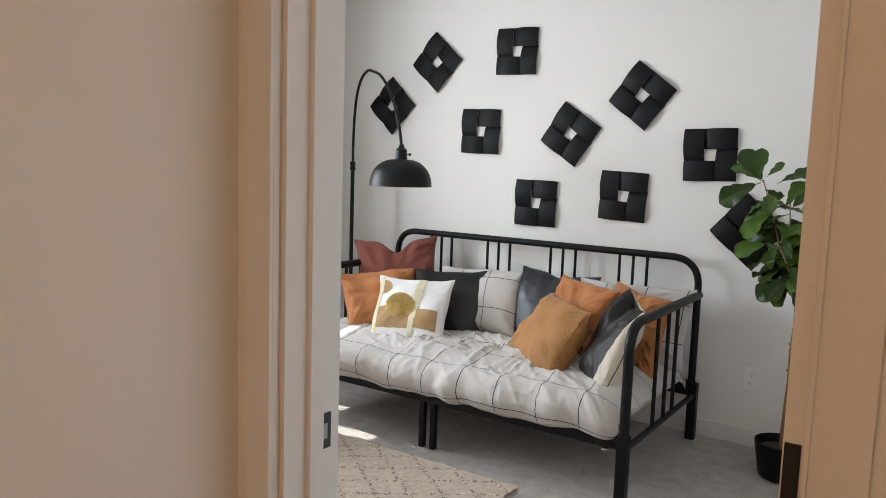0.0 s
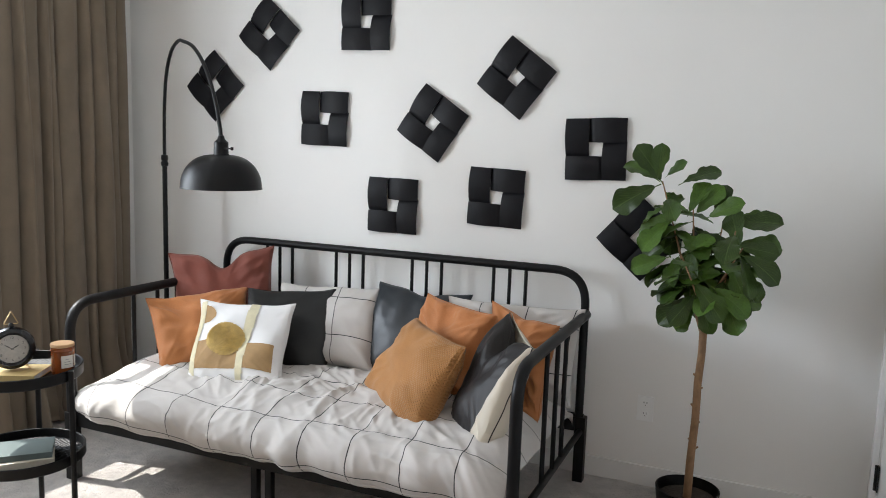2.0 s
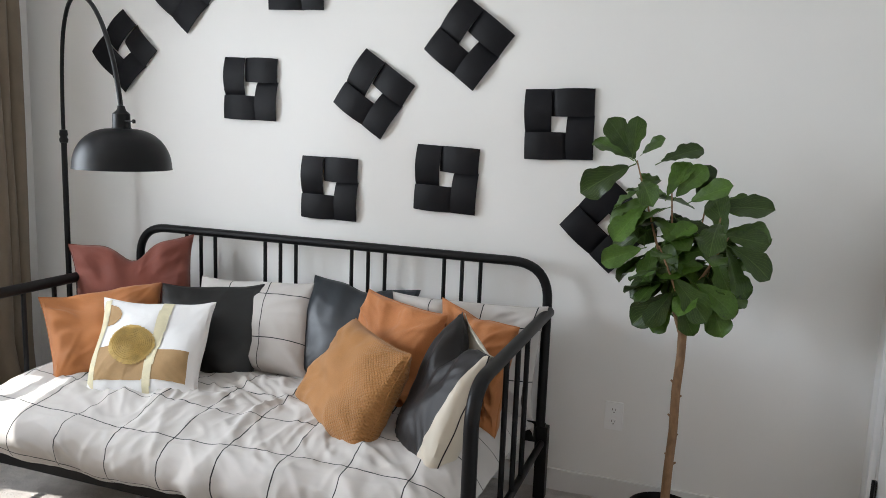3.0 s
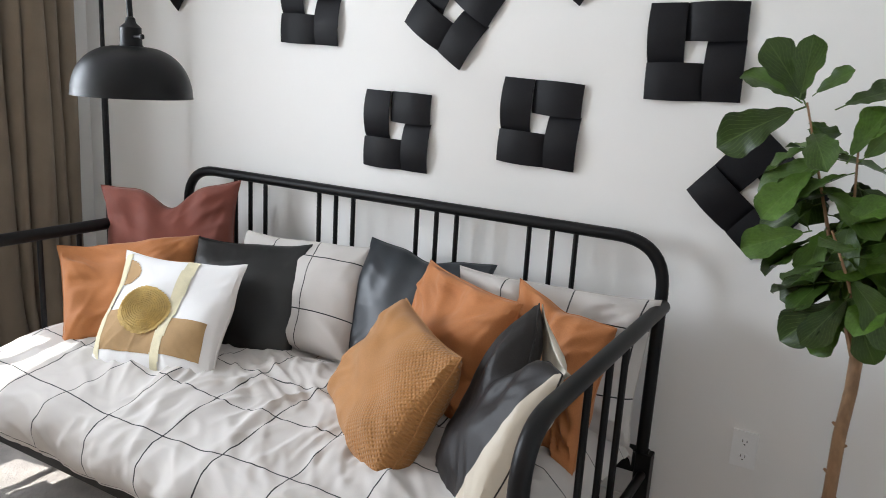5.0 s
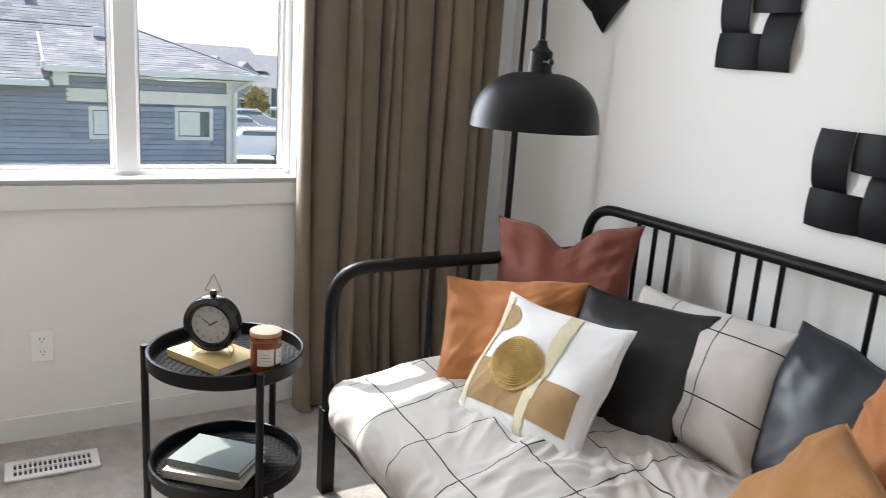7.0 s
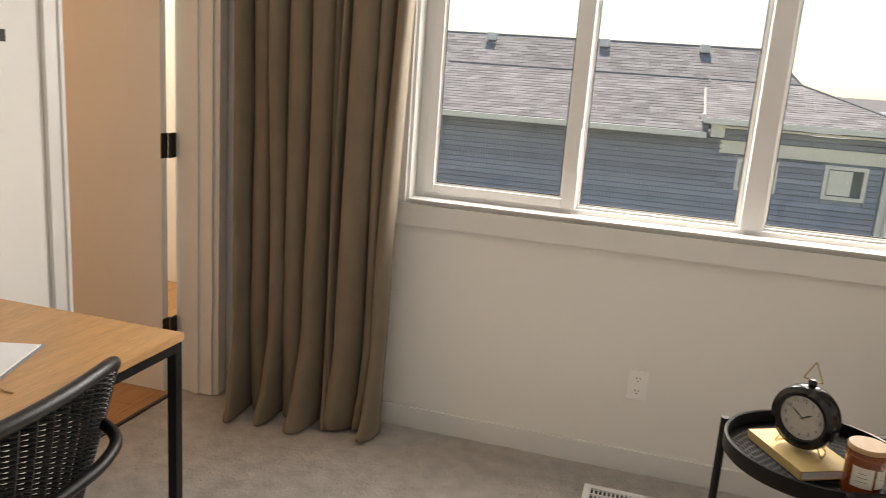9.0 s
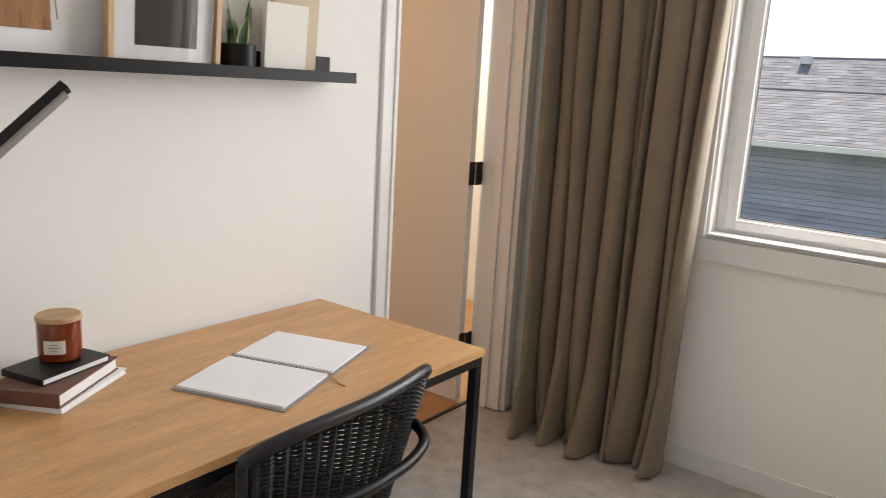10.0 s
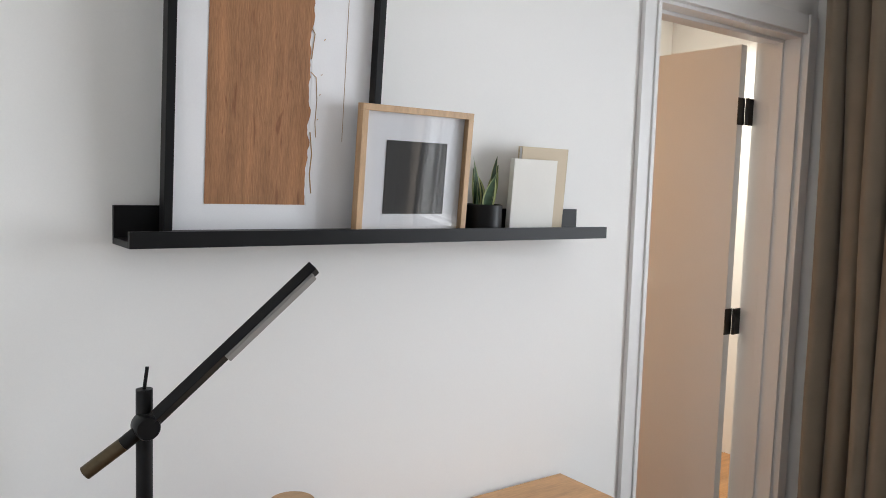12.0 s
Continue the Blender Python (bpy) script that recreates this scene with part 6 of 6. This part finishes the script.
def rug_material():
    m = mat("jute_cord", (0.50, 0.42, 0.34), 0.9, vary=0.18, scale=40, fine=500, bump=0.6, depth=0.001)
    n, l = m.node_tree.nodes, m.node_tree.links
    b = n["Principled BSDF"]
    src = b.inputs["Base Color"].links[0].from_socket
    tc = n.new("ShaderNodeTexCoord")
    sep = n.new("ShaderNodeSeparateXYZ")
    l.new(tc.outputs["Object"], sep.inputs[0])
    out = []
    for sg in (1, -1):
        a = n.new("ShaderNodeMath")
        a.operation, a.inputs[1].default_value = "MULTIPLY_ADD", sg * 0.75
        l.new(sep.outputs[0], a.inputs[0])
        l.new(sep.outputs[1], a.inputs[2])
        p = n.new("ShaderNodeMath")
        p.operation, p.inputs[1].default_value = "PINGPONG", 0.085
        l.new(a.outputs[0], p.inputs[0])
        t = n.new("ShaderNodeMath")
        t.operation, t.inputs[1].default_value = "LESS_THAN", 0.012
        l.new(p.outputs[0], t.inputs[0])
        out.append(t)
    mx = n.new("ShaderNodeMath")
    mx.operation = "MAXIMUM"
    l.new(out[0].outputs[0], mx.inputs[0])
    l.new(out[1].outputs[0], mx.inputs[1])
    nz = n.new("ShaderNodeTexNoise")
    nz.inputs["Scale"].default_value = 75
    l.new(tc.outputs["Object"], nz.inputs["Vector"])
    g = n.new("ShaderNodeMath")
    g.operation, g.inputs[1].default_value = "GREATER_THAN", 0.55
    l.new(nz.outputs["Fac"], g.inputs[0])
    mu = n.new("ShaderNodeMath")
    mu.operation = "MULTIPLY"
    l.new(mx.outputs[0], mu.inputs[0])
    l.new(g.outputs[0], mu.inputs[1])
    sc = n.new("ShaderNodeMath")
    sc.operation, sc.inputs[1].default_value = "MULTIPLY", 0.75
    l.new(mu.outputs[0], sc.inputs[0])
    mix = n.new("ShaderNodeMix")
    mix.data_type = "RGBA"
    mix.inputs["B"].default_value = (0.11, 0.075, 0.05, 1)
    l.new(sc.outputs[0], mix.inputs["Factor"])
    l.new(src, mix.inputs["A"])
    l.new(mix.outputs["Result"], b.inputs["Base Color"])
    return m


M_RUG = rug_material()
bm = bmesh.new()
rnd = random.Random(6)
y = -0.60
while y < 0.605:
    w = rnd.uniform(-0.004, 0.004)
    row = [(-0.66 + w + 1.33 * i / 60 * 1.0, y + 0.0018 * math.sin(i * 1.7 + y * 50), 0.005 + 0.0012 * math.sin(i * 2.1 + y * 90)) for i in range(61)]
    tube(bm, row, 0.0062, 6)
    y += 0.0118
tagged(part("jute_weave", bm, M_RUG, rug, "twisted jute cords", smooth=True), kind="stuff")
part("backing", B(-0.655, 0.660, -0.60, 0.60, 0.0, 0.003), M_TAN, rug)

# ---- outside ----
GZ = -3.2
M_GROUND = mat("dry_lawn", (0.28, 0.28, 0.16), 0.95, vary=0.3, scale=0.6, fine=12, bump=0.4, depth=0.03)
M_CONC = mat("concrete", (0.52, 0.51, 0.49), 0.85, vary=0.12, scale=1.2, fine=30, bump=0.2)
M_SIDING = mat("slate_blue_siding", (0.31, 0.345, 0.42), 0.6, vary=0.08, scale=2, fine=60, bump=0.1)
M_SHINGLE = mat("grey_shingle", (0.24, 0.24, 0.25), 0.9, vary=0.12, scale=3.5, fine=70, bump=0.4, depth=0.004)
M_FASCIA = mat("white_fascia", (0.74, 0.74, 0.72), 0.5, vary=0.04, bump=0)
M_DARKGLASS = mat("house_window_glass", (0.10, 0.13, 0.14), 0.08, vary=0.3, scale=1.5, bump=0)
M_FARWALL = mat("far_pale_siding", (0.72, 0.71, 0.68), 0.8, vary=0.1, bump=0)
M_FARBLUE = mat("far_blue_siding", (0.10, 0.15, 0.20), 0.8, vary=0.1, bump=0)
M_SHRUB = mat("shrub_leaf", (0.13, 0.17, 0.035), 0.8, vary=0.4, scale=6, fine=60, bump=0.5)
M_AUTUMN = mat("autumn_leaf", (0.34, 0.27, 0.08), 0.8, vary=0.4, scale=6, fine=60, bump=0.5)
M_CARWHITE = mat("car_paint_white", (0.70, 0.70, 0.70), 0.25, vary=0.02, bump=0, coat=0.8)
M_CARBLUE = mat("car_paint_grey", (0.34, 0.35, 0.37), 0.25, vary=0.02, bump=0, coat=0.8)
M_TYRE = mat("tyre_rubber", (0.02, 0.02, 0.02), 0.8, vary=0.1, bump=0)

bm = bmesh.new()
q = [bm.verts.new(p) for p in ((-900, -900, GZ), (900, -900, GZ), (900, 900, GZ), (-900, 900, GZ))]
bm.faces.new(q)
solid("ground", bm, M_GROUND, kind="structure")
bm = bmesh.new()
box(bm, -75, -17.0, 8.2, 17.5, GZ + 0.002, GZ + 0.03)
solid("road", bm, M_CONC, kind="structure")
bm = bmesh.new()
box(bm, -75, -13.6, 6.6, 8.0, GZ + 0.002, GZ + 0.14, 0.02)
solid("pavement", bm, M_CONC, kind="structure")
solid("outer_wall", B(-0.36, -0.301, -0.24, 0.53, GZ, 2.62), M_SIDING, kind="structure")
solid("outer_wall_under", B(-0.36, -0.301, 0.53, 2.45, GZ, 0.90), M_SIDING, kind="structure")
solid("outer_wall_right", B(-0.36, -0.301, 2.45, 3.8, GZ, 2.62), M_SIDING, kind="structure")

house = thing("neighbour_house", (-13.0, 1.0, GZ), "slate-blue sided house with grey shingle roofs seen through the window", "house")


def hpart(nm, bm, material, label="", parent=house, smooth=False, kind=""):
    bm.transform(Matrix.Translation((13.0, -1.0, -GZ)))
    return part(nm, bm, material, parent, label, smooth, kind)


def boards(x, y0, y1, z0, z1, holes=(), step=0.105, proud=0.040):
    """Lap siding facing +x: each board leans out at its foot."""
    bm = bmesh.new()
    z = z0
    while z < z1 - 1e-3:
        t = min(z + step, z1)
        runs = [(y0, y1)]
        for a, b, c, d in holes:
            if z < d and t > c:
                runs = [r for p, q_ in runs for r in ((p, min(q_, a)), (max(p, b), q_)) if r[1] - r[0] > 0.01]
        for p, q_ in runs:
            v = [bm.verts.new(c) for c in ((x + proud, p, z + 0.014), (x + proud, q_, z + 0.014), (x + 0.003, q_, t), (x + 0.003, p, t), (x - 0.02, p, z + 0.014), (x - 0.02, q_, z + 0.014))]
            bm.faces.new((v[0], v[1], v[2], v[3]))
            bm.faces.new((v[4], v[5], v[1], v[0]))
        z = t
    return bm


W1 = (4.33, 5.07, -0.37, 0.27)
W2_ = (2.78, 3.52, -0.37, 0.24)
hpart("core", B(-21.5, -13.03, -6.5, 5.45, GZ, 0.66), M_SIDING, "slate-blue walls")
tagged(hpart("siding", boards(-13.0, 2.45, 5.30, GZ, 0.30, [W1, W2_]), M_SIDING, "slate-blue lap siding"), kind="stuff")
tagged(hpart("siding", boards(-13.0, -6.5, 2.46, GZ, 0.62), M_SIDING, "slate-blue lap siding"), kind="stuff")
hpart("frieze", B(-13.03, -12.97, 2.42, 5.36, 0.32, 0.56, 0.005), M_FASCIA, "white frieze board")
tagged(hpart("siding", boards(-13.0, 2.45, 5.36, 0.565, 0.80), M_SIDING), kind="stuff")
hpart("soffit", B(-13.05, -12.62, 2.2, 5.75, 0.80, 0.84), M_FASCIA)
hpart("corner_board", B(-13.04, -12.965, 5.34, 5.47, GZ, 0.80, 0.004), M_FASCIA, "grey corner board")
for a, b, c, d in (W1, W2_):
    w = hpart("window", B(-13.02, -12.992, a + 0.07, b - 0.07, c + 0.07, d - 0.07), M_DARKGLASS, "small white-framed window")
    bm = bmesh.new()
    for e in ((a, b, c, c + 0.07), (a, b, d - 0.07, d), (a, a + 0.07, c + 0.07, d - 0.07), (b - 0.07, b, c + 0.07, d - 0.07)):
        box(bm, -13.01, -12.955, *e, 0.004)
    hpart("frame", bm, M_FASCIA, "", w)
    hpart("blind", B(-12.991, -12.985, a + 0.09, a + 0.66 * (b - a), c + 0.09, d - 0.09), M_FASCIA, "", w)


def slope(p0, p1, p2, p3, nm="roof", rows=0, th=0.05):
    """A roof slope laid in stepped courses of shingles."""
    p0, p1, p2, p3 = (Vector(p) for p in (p0, p1, p2, p3))
    up = ((p3 - p0) + (p2 - p1)) / 2
    nrm = (p1 - p0).cross(up).normalized()
    if nrm.z < 0:
        nrm = -nrm
    n = rows or max(3, int(up.length / 0.14))
    bm = bmesh.new()
    rnd = random.Random(int(abs(p0.x * 10 + p0.y * 7)))
    for i in range(n):
        a, b = i / n, (i + 1) / n
        l0, r0, l1, r1 = p0.lerp(p3, a), p1.lerp(p2, a), p0.lerp(p3, b), p1.lerp(p2, b)
        ln = (r0 - l0).length
        if ln < 0.05:
            continue
        cells = max(1, int(ln / 0.30))
        off = rnd.uniform(0, 1)
        cuts = [0.0] + [min(1, (k + off) / cells) for k in range(cells)] + [1.0]
        for c, d in zip(cuts, cuts[1:]):
            if d - c < 1e-4:
                continue
            h = rnd.choice((0.0, 0.002, 0.004))
            A, Bq, C, D_ = l0.lerp(r0, c) + nrm * (0.006 + h), l0.lerp(r0, d) + nrm * (0.006 + h), l1.lerp(r1, d) + nrm * 0.004, l1.lerp(r1, c) + nrm * 0.004
            v = [bm.verts.new(x) for x in (A, Bq, C, D_)]
            bm.faces.new(v)
            w = [bm.verts.new(x - nrm * (0.006 + h)) for x in (A, Bq)]
            bm.faces.new((w[0], w[1], v[1], v[0]))
    bm.verts.index_update()
    return hpart(nm, bm, M_SHINGLE, "grey asphalt shingles", kind="stuff")


def island_tint(m, low, high):
    n, l = m.node_tree.nodes, m.node_tree.links
    b = n["Principled BSDF"]
    src = b.inputs["Base Color"].links[0].from_socket
    g = n.new("ShaderNodeNewGeometry")
    mr = n.new("ShaderNodeMapRange")
    mr.inputs["To Min"].default_value, mr.inputs["To Max"].default_value = low, high
    l.new(g.outputs["Random Per Island"], mr.inputs["Value"])
    hs = n.new("ShaderNodeHueSaturation")
    l.new(src, hs.inputs["Color"])
    l.new(mr.outputs[0], hs.inputs["Value"])
    l.new(hs.outputs[0], b.inputs["Base Color"])


island_tint(M_SHINGLE, 0.72, 1.35)
island_tint(M_SIDING, 0.80, 1.16)
# the low roof over the long wall, the hip roof of the corner block, and the high roof behind
slope((-12.45, -6.6, 0.72), (-12.45, 2.15, 0.72), (-14.6, 2.15, 1.70), (-14.6, -3.6, 1.70))
slope((-12.45, 2.05, 0.98), (-12.45, 5.90, 0.98), (-14.9, 3.95, 1.70), (-14.9, 2.05, 1.70))
slope((-12.45, 5.90, 0.98), (-17.4, 5.90, 0.98), (-14.9, 3.95, 1.70), (-14.9, 3.95, 1.70), th=0.05)
slope((-15.2, -6.0, 1.33), (-15.2, 4.40, 1.33), (-17.3, 3.46, 2.50), (-17.3, -6.0, 2.50))
slope((-15.2, 4.40, 1.33), (-19.4, 4.40, 1.33), (-17.3, 3.46, 2.50), (-17.3, 3.46, 2.50))
hpart("ridge_cap", T([(-14.6, -3.6, 1.70), (-14.6, 2.1, 1.70)], 0.035, 6), M_SHINGLE, "grey ridge shingles")
hpart("ridge_cap", T([(-14.9, 2.05, 1.70), (-14.9, 3.95, 1.70), (-12.5, 5.86, 0.99)], 0.035, 6), M_SHINGLE, "grey ridge shingles")
hpart("ridge_cap", T([(-17.3, -6.0, 2.50), (-17.3, 3.46, 2.50), (-15.2, 4.40, 1.34)], 0.035, 6), M_SHINGLE, "grey ridge shingles")
hpart("roof_core", B(-19.3, -15.3, -6.0, 4.2, 0.66, 1.30), M_SHINGLE)
hpart("flashing_strip", T([(-12.46, 2.05, 0.99), (-14.88, 2.05, 1.71)], 0.02, 6), M_FASCIA, "pale metal flashing")
hpart("downspout", T([(-12.42, 5.78, 0.90), (-12.75, 5.56, 0.72), (-12.93, 5.50, 0.62), (-12.93, 5.50, GZ + 0.2)], 0.045, 8), M_FASCIA, "white downspout")
for y0, y1, z in ((-6.6, 2.12, 0.66), (2.05, 5.93, 0.93)):
    hpart("gutter", B(-12.47, -12.36, y0, y1, z - 0.06, z + 0.05, 0.01), M_FASCIA, "white eaves gutter")
hpart("gutter", B(-17.4, -12.36, 5.90, 6.0, 0.87, 0.98, 0.01), M_FASCIA, "white eaves gutter")
hpart("flashing", B(-14.8, -12.4, 2.02, 2.07, 0.90, 1.03), M_FASCIA)
hpart("wall_corner", B(-13.03, -12.6, 2.2, 2.45, 0.62, 0.90), M_FASCIA)
for x, y, z in ((-17.0, -3.2, 2.34), (-17.0, -0.35, 2.34), (-17.0, 2.0, 2.34), (-14.3, 3.15, 1.52)):
    hpart("roof_vent", B(x - 0.11, x + 0.11, y - 0.12, y + 0.12, z, z + 0.19, 0.02), M_FASCIA, "white roof vent")


def gable_house(at, w, d, h, rise, wallm, label):
    x, y, z = at
    ob = thing("distant_house", at, label, "house", "houses down the street")
    part("wall", B(-d / 2, d / 2, -w / 2, w / 2, 0, h), wallm, ob)
    bm = bmesh.new()
    e = 0.35
    v = [bm.verts.new(p) for p in ((d / 2 + e, -w / 2 - e, h - 0.1), (d / 2 + e, w / 2 + e, h - 0.1), (0, w / 2 + e, h + rise), (0, -w / 2 - e, h + rise), (-d / 2 - e, -w / 2 - e, h - 0.1), (-d / 2 - e, w / 2 + e, h - 0.1))]
    for f in ((0, 1, 2, 3), (3, 2, 5, 4), (0, 3, 4), (1, 5, 2), (0, 4, 5, 1)):
        bm.faces.new([v[k] for k in f])
    part("roof", bm, M_SHINGLE, ob, "grey shingle roof")
    for k, (yy, zz) in enumerate(((-w / 4, h * 0.72), (w / 4, h * 0.72), (-w / 4, h * 0.28))):
        wd = part("window", B(d / 2 + 0.002, d / 2 + 0.03, yy - 0.5, yy + 0.5, zz - 0.6, zz + 0.6), M_DARKGLASS, ob)
        bm = bmesh.new()
        for a in ((yy - 0.6, yy + 0.6, zz - 0.7, zz - 0.6), (yy - 0.6, yy + 0.6, zz + 0.6, zz + 0.7), (yy - 0.6, yy - 0.5, zz - 0.6, zz + 0.6), (yy + 0.5, yy + 0.6, zz - 0.6, zz + 0.6)):
            box(bm, d / 2 + 0.002, d / 2 + 0.06, *a)
        part("frame", bm, M_FASCIA, wd)
    part("door", B(d / 2 + 0.002, d / 2 + 0.05, w / 4 - 0.5, w / 4 + 0.5, 0, 2.1), M_FASCIA, ob)
    for k, (yy, zz, ww) in enumerate(((w * 0.10, h - 0.15, 1.5), (w * 0.34, h - 0.5, 1.7))):
        bm = bmesh.new()
        box(bm, d / 2 - 0.6, d / 2 + 0.55, yy - ww / 2, yy + ww / 2, h * 0.5, zz)
        part("bay", bm, M_FARWALL if k else wallm, ob)
        bm = bmesh.new()
        v = [bm.verts.new(p) for x_ in (d / 2 + 0.75, d / 2 - 1.2) for p in ((x_, yy - ww * 0.62, zz - 0.05), (x_, yy, zz + ww * 0.55), (x_, yy + ww * 0.62, zz - 0.05))]
        for f in ((0, 1, 2), (0, 3, 4, 1), (1, 4, 5, 2), (3, 5, 4)):
            bm.faces.new([v[q] for q in f])
        part("front_gable", bm, M_SIDING if k == 0 else M_SHINGLE, ob, "small gable over the bay")
    part("porch_roof", B(d / 2, d / 2 + 1.6, -w / 2, w / 2, h * 0.48, h * 0.48 + 0.15), M_FASCIA, ob)
    for yy in (-w / 2 + 0.15, w / 2 - 0.15):
        part("porch_post", B(d / 2 + 1.4, d / 2 + 1.55, yy, yy + 0.15, 0, h * 0.48), M_FASCIA, ob)
    return ob


gable_house((-52, 12.4, GZ), 7.5, 9, 3.6, 1.35, M_FARBLUE, "blue-roofed two-storey house far down the street")
gable_house((-49, 18.0, GZ), 6, 8, 2.7, 1.15, M_FARWALL, "pale two-storey house far down the street")
gable_house((-64, 21.5, GZ), 9, 9, 3.2, 1.3, M_FARWALL, "pale house at the end of the street")
gable_house((-66, 31.0, GZ), 9, 9, 3.4, 1.3, M_FARBLUE, "blue house at the end of the street")
gable_house((-44, 27.5, GZ), 8, 9, 3.0, 1.2, M_FARWALL, "pale house across the street")


def car(at, turn, paint, label):
    ob = thing("parked_car", at, label, "car", "cars parked in the street", turn)
    prof = [(-2.2, 0.35), (-2.25, 0.75), (-1.9, 0.95), (-1.2, 1.0), (-0.6, 1.42), (0.9, 1.45), (1.6, 1.02), (2.15, 0.9), (2.2, 0.4)]
    bm = bmesh.new()
    rows = []
    for y, ins in ((-0.85, 0.0), (-0.78, 0.03), (0.78, 0.03), (0.85, 0.0)):
        rows.append([bm.verts.new((px * (1 if ins else 0.985), y * (0.86 if pz > 1.2 else 1), pz + (ins if pz > 0.5 else 0))) for px, pz in prof])
    for p, q_ in zip(rows, rows[1:]):
        for k in range(len(prof) - 1):
            bm.faces.new((p[k], p[k + 1], q_[k + 1], q_[k]))
    bm.faces.new(rows[0])
    bm.faces.new(rows[-1][::-1])
    part("body", bm, paint, ob, smooth=True)
    part("windows", B(-0.75, 1.15, -0.80, 0.80, 1.05, 1.36, 0.05), M_DARKGLASS, ob)
    for x in (-1.35, 1.35):
        for y in (-0.80, 0.80):
            bm = L([(0, -0.1), (0.30, -0.1), (0.33, -0.06), (0.33, 0.06), (0.30, 0.1), (0, 0.1)], 20)
            bm.transform(Matrix.Translation((x, y, 0.33)) @ Matrix.Rotation(radians(90), 4, "X"))
            wh = part("wheel", bm, M_TYRE, ob, smooth=True)
            bm = L([(0, -0.105), (0.19, -0.105), (0.19, 0.105), (0, 0.105)], 16)
            bm.transform(Matrix.Translation((x, y, 0.33)) @ Matrix.Rotation(radians(90), 4, "X"))
            part("rim", bm, M_CARWHITE, wh)
    return ob


car((-30.2, 10.9, GZ + 0.03), 84, M_CARWHITE, "white car parked in the bright street")
car((-36.4, 11.2, GZ + 0.03), 80, M_CARBLUE, "grey car parked in the street")
car((-41.5, 13.2, GZ + 0.03), 76, M_CARBLUE, "grey car parked further down the street")


def shrub(name, at, r, h, material, n, label, trunk=True):
    ob = thing(name, at, label, "tree" if trunk else "shrub")
    rnd = random.Random(int(at[1] * 10))
    if trunk:
        bm = T([(0, 0, 0), (0.05, 0.02, h * 0.35), (0.0, 0.05, h * 0.75)], [0.09, 0.06, 0.02], 8)
        for k in range(7):
            a = rnd.uniform(0, math.tau)
            p = Vector((0.02, 0.03, h * rnd.uniform(0.3, 0.6)))
            tube(bm, [p, p + Vector((math.cos(a) * r * 0.5, math.sin(a) * r * 0.5, h * 0.22))], [0.03, 0.008], 6)
        part("trunk", bm, M_TRUNK, ob)
    bm = bmesh.new()
    for _ in range(n):
        d = Vector((rnd.gauss(0, 1), rnd.gauss(0, 1), rnd.gauss(0, 1))).normalized() * rnd.uniform(0.35, 1.0) ** 0.6
        d *= 1 + 0.35 * noise.noise(d * 2.1)
        p = Vector((d.x * r, d.y * r, h * (0.66 if trunk else 0.5) + d.z * h * (0.34 if trunk else 0.5)))
        u = Vector((rnd.gauss(0, 1), rnd.gauss(0, 1), rnd.gauss(0, 1))).normalized()
        w = u.orthogonal().normalized()
        s = rnd.uniform(0.05, 0.10)
        q_ = [bm.verts.new(p + u * s * a + w * s * b) for a, b in ((1.4, 0), (0, 0.6), (-1.2, 0), (0, -0.6))]
        bm.faces.new(q_)
    tagged(part("crown", bm, material, ob), kind="stuff")
    return ob


shrub("street_tree", (-43, 14.5, GZ), 0.75, 2.7, M_AUTUMN, 1600, "small tree with orange autumn leaves in front of a house")
shrub("shrub", (-29.4, 12.0, GZ), 0.6, 0.9, M_SHRUB, 900, "yellow-green shrub at the corner of the street", False)
shrub("street_tree", (-46, 16.3, GZ), 0.9, 2.4, M_SHRUB, 1400, "small yellow-green tree beside the street")

# floorboards of the hall and landing
board = None
rnd = random.Random(3)
yy = -2.60
i = 0
while yy < -0.425:
    x = -1.29 if i % 2 else -1.29 - 0.5
    while x < 4.19:
        a, b = max(x, -1.298), min(x + 1.05, 2.583)
        if b - a > 0.05:
            o = new("plank", finish("plank", B(a + 0.0008, b - 0.0008, yy + 0.0008, min(yy + 0.1242, -0.4235), -0.0245, -0.002 + rnd.uniform(-0.0006, 0.0006), 0.0), M_HALLFLOOR))
            o.parent = hallfloor
        x += 1.05
    yy += 0.125
    i += 1
solid("hall_carpet", B(2.71, 4.19, -2.59, -0.413, -0.0245, -0.004), M_CARPET, kind="structure")
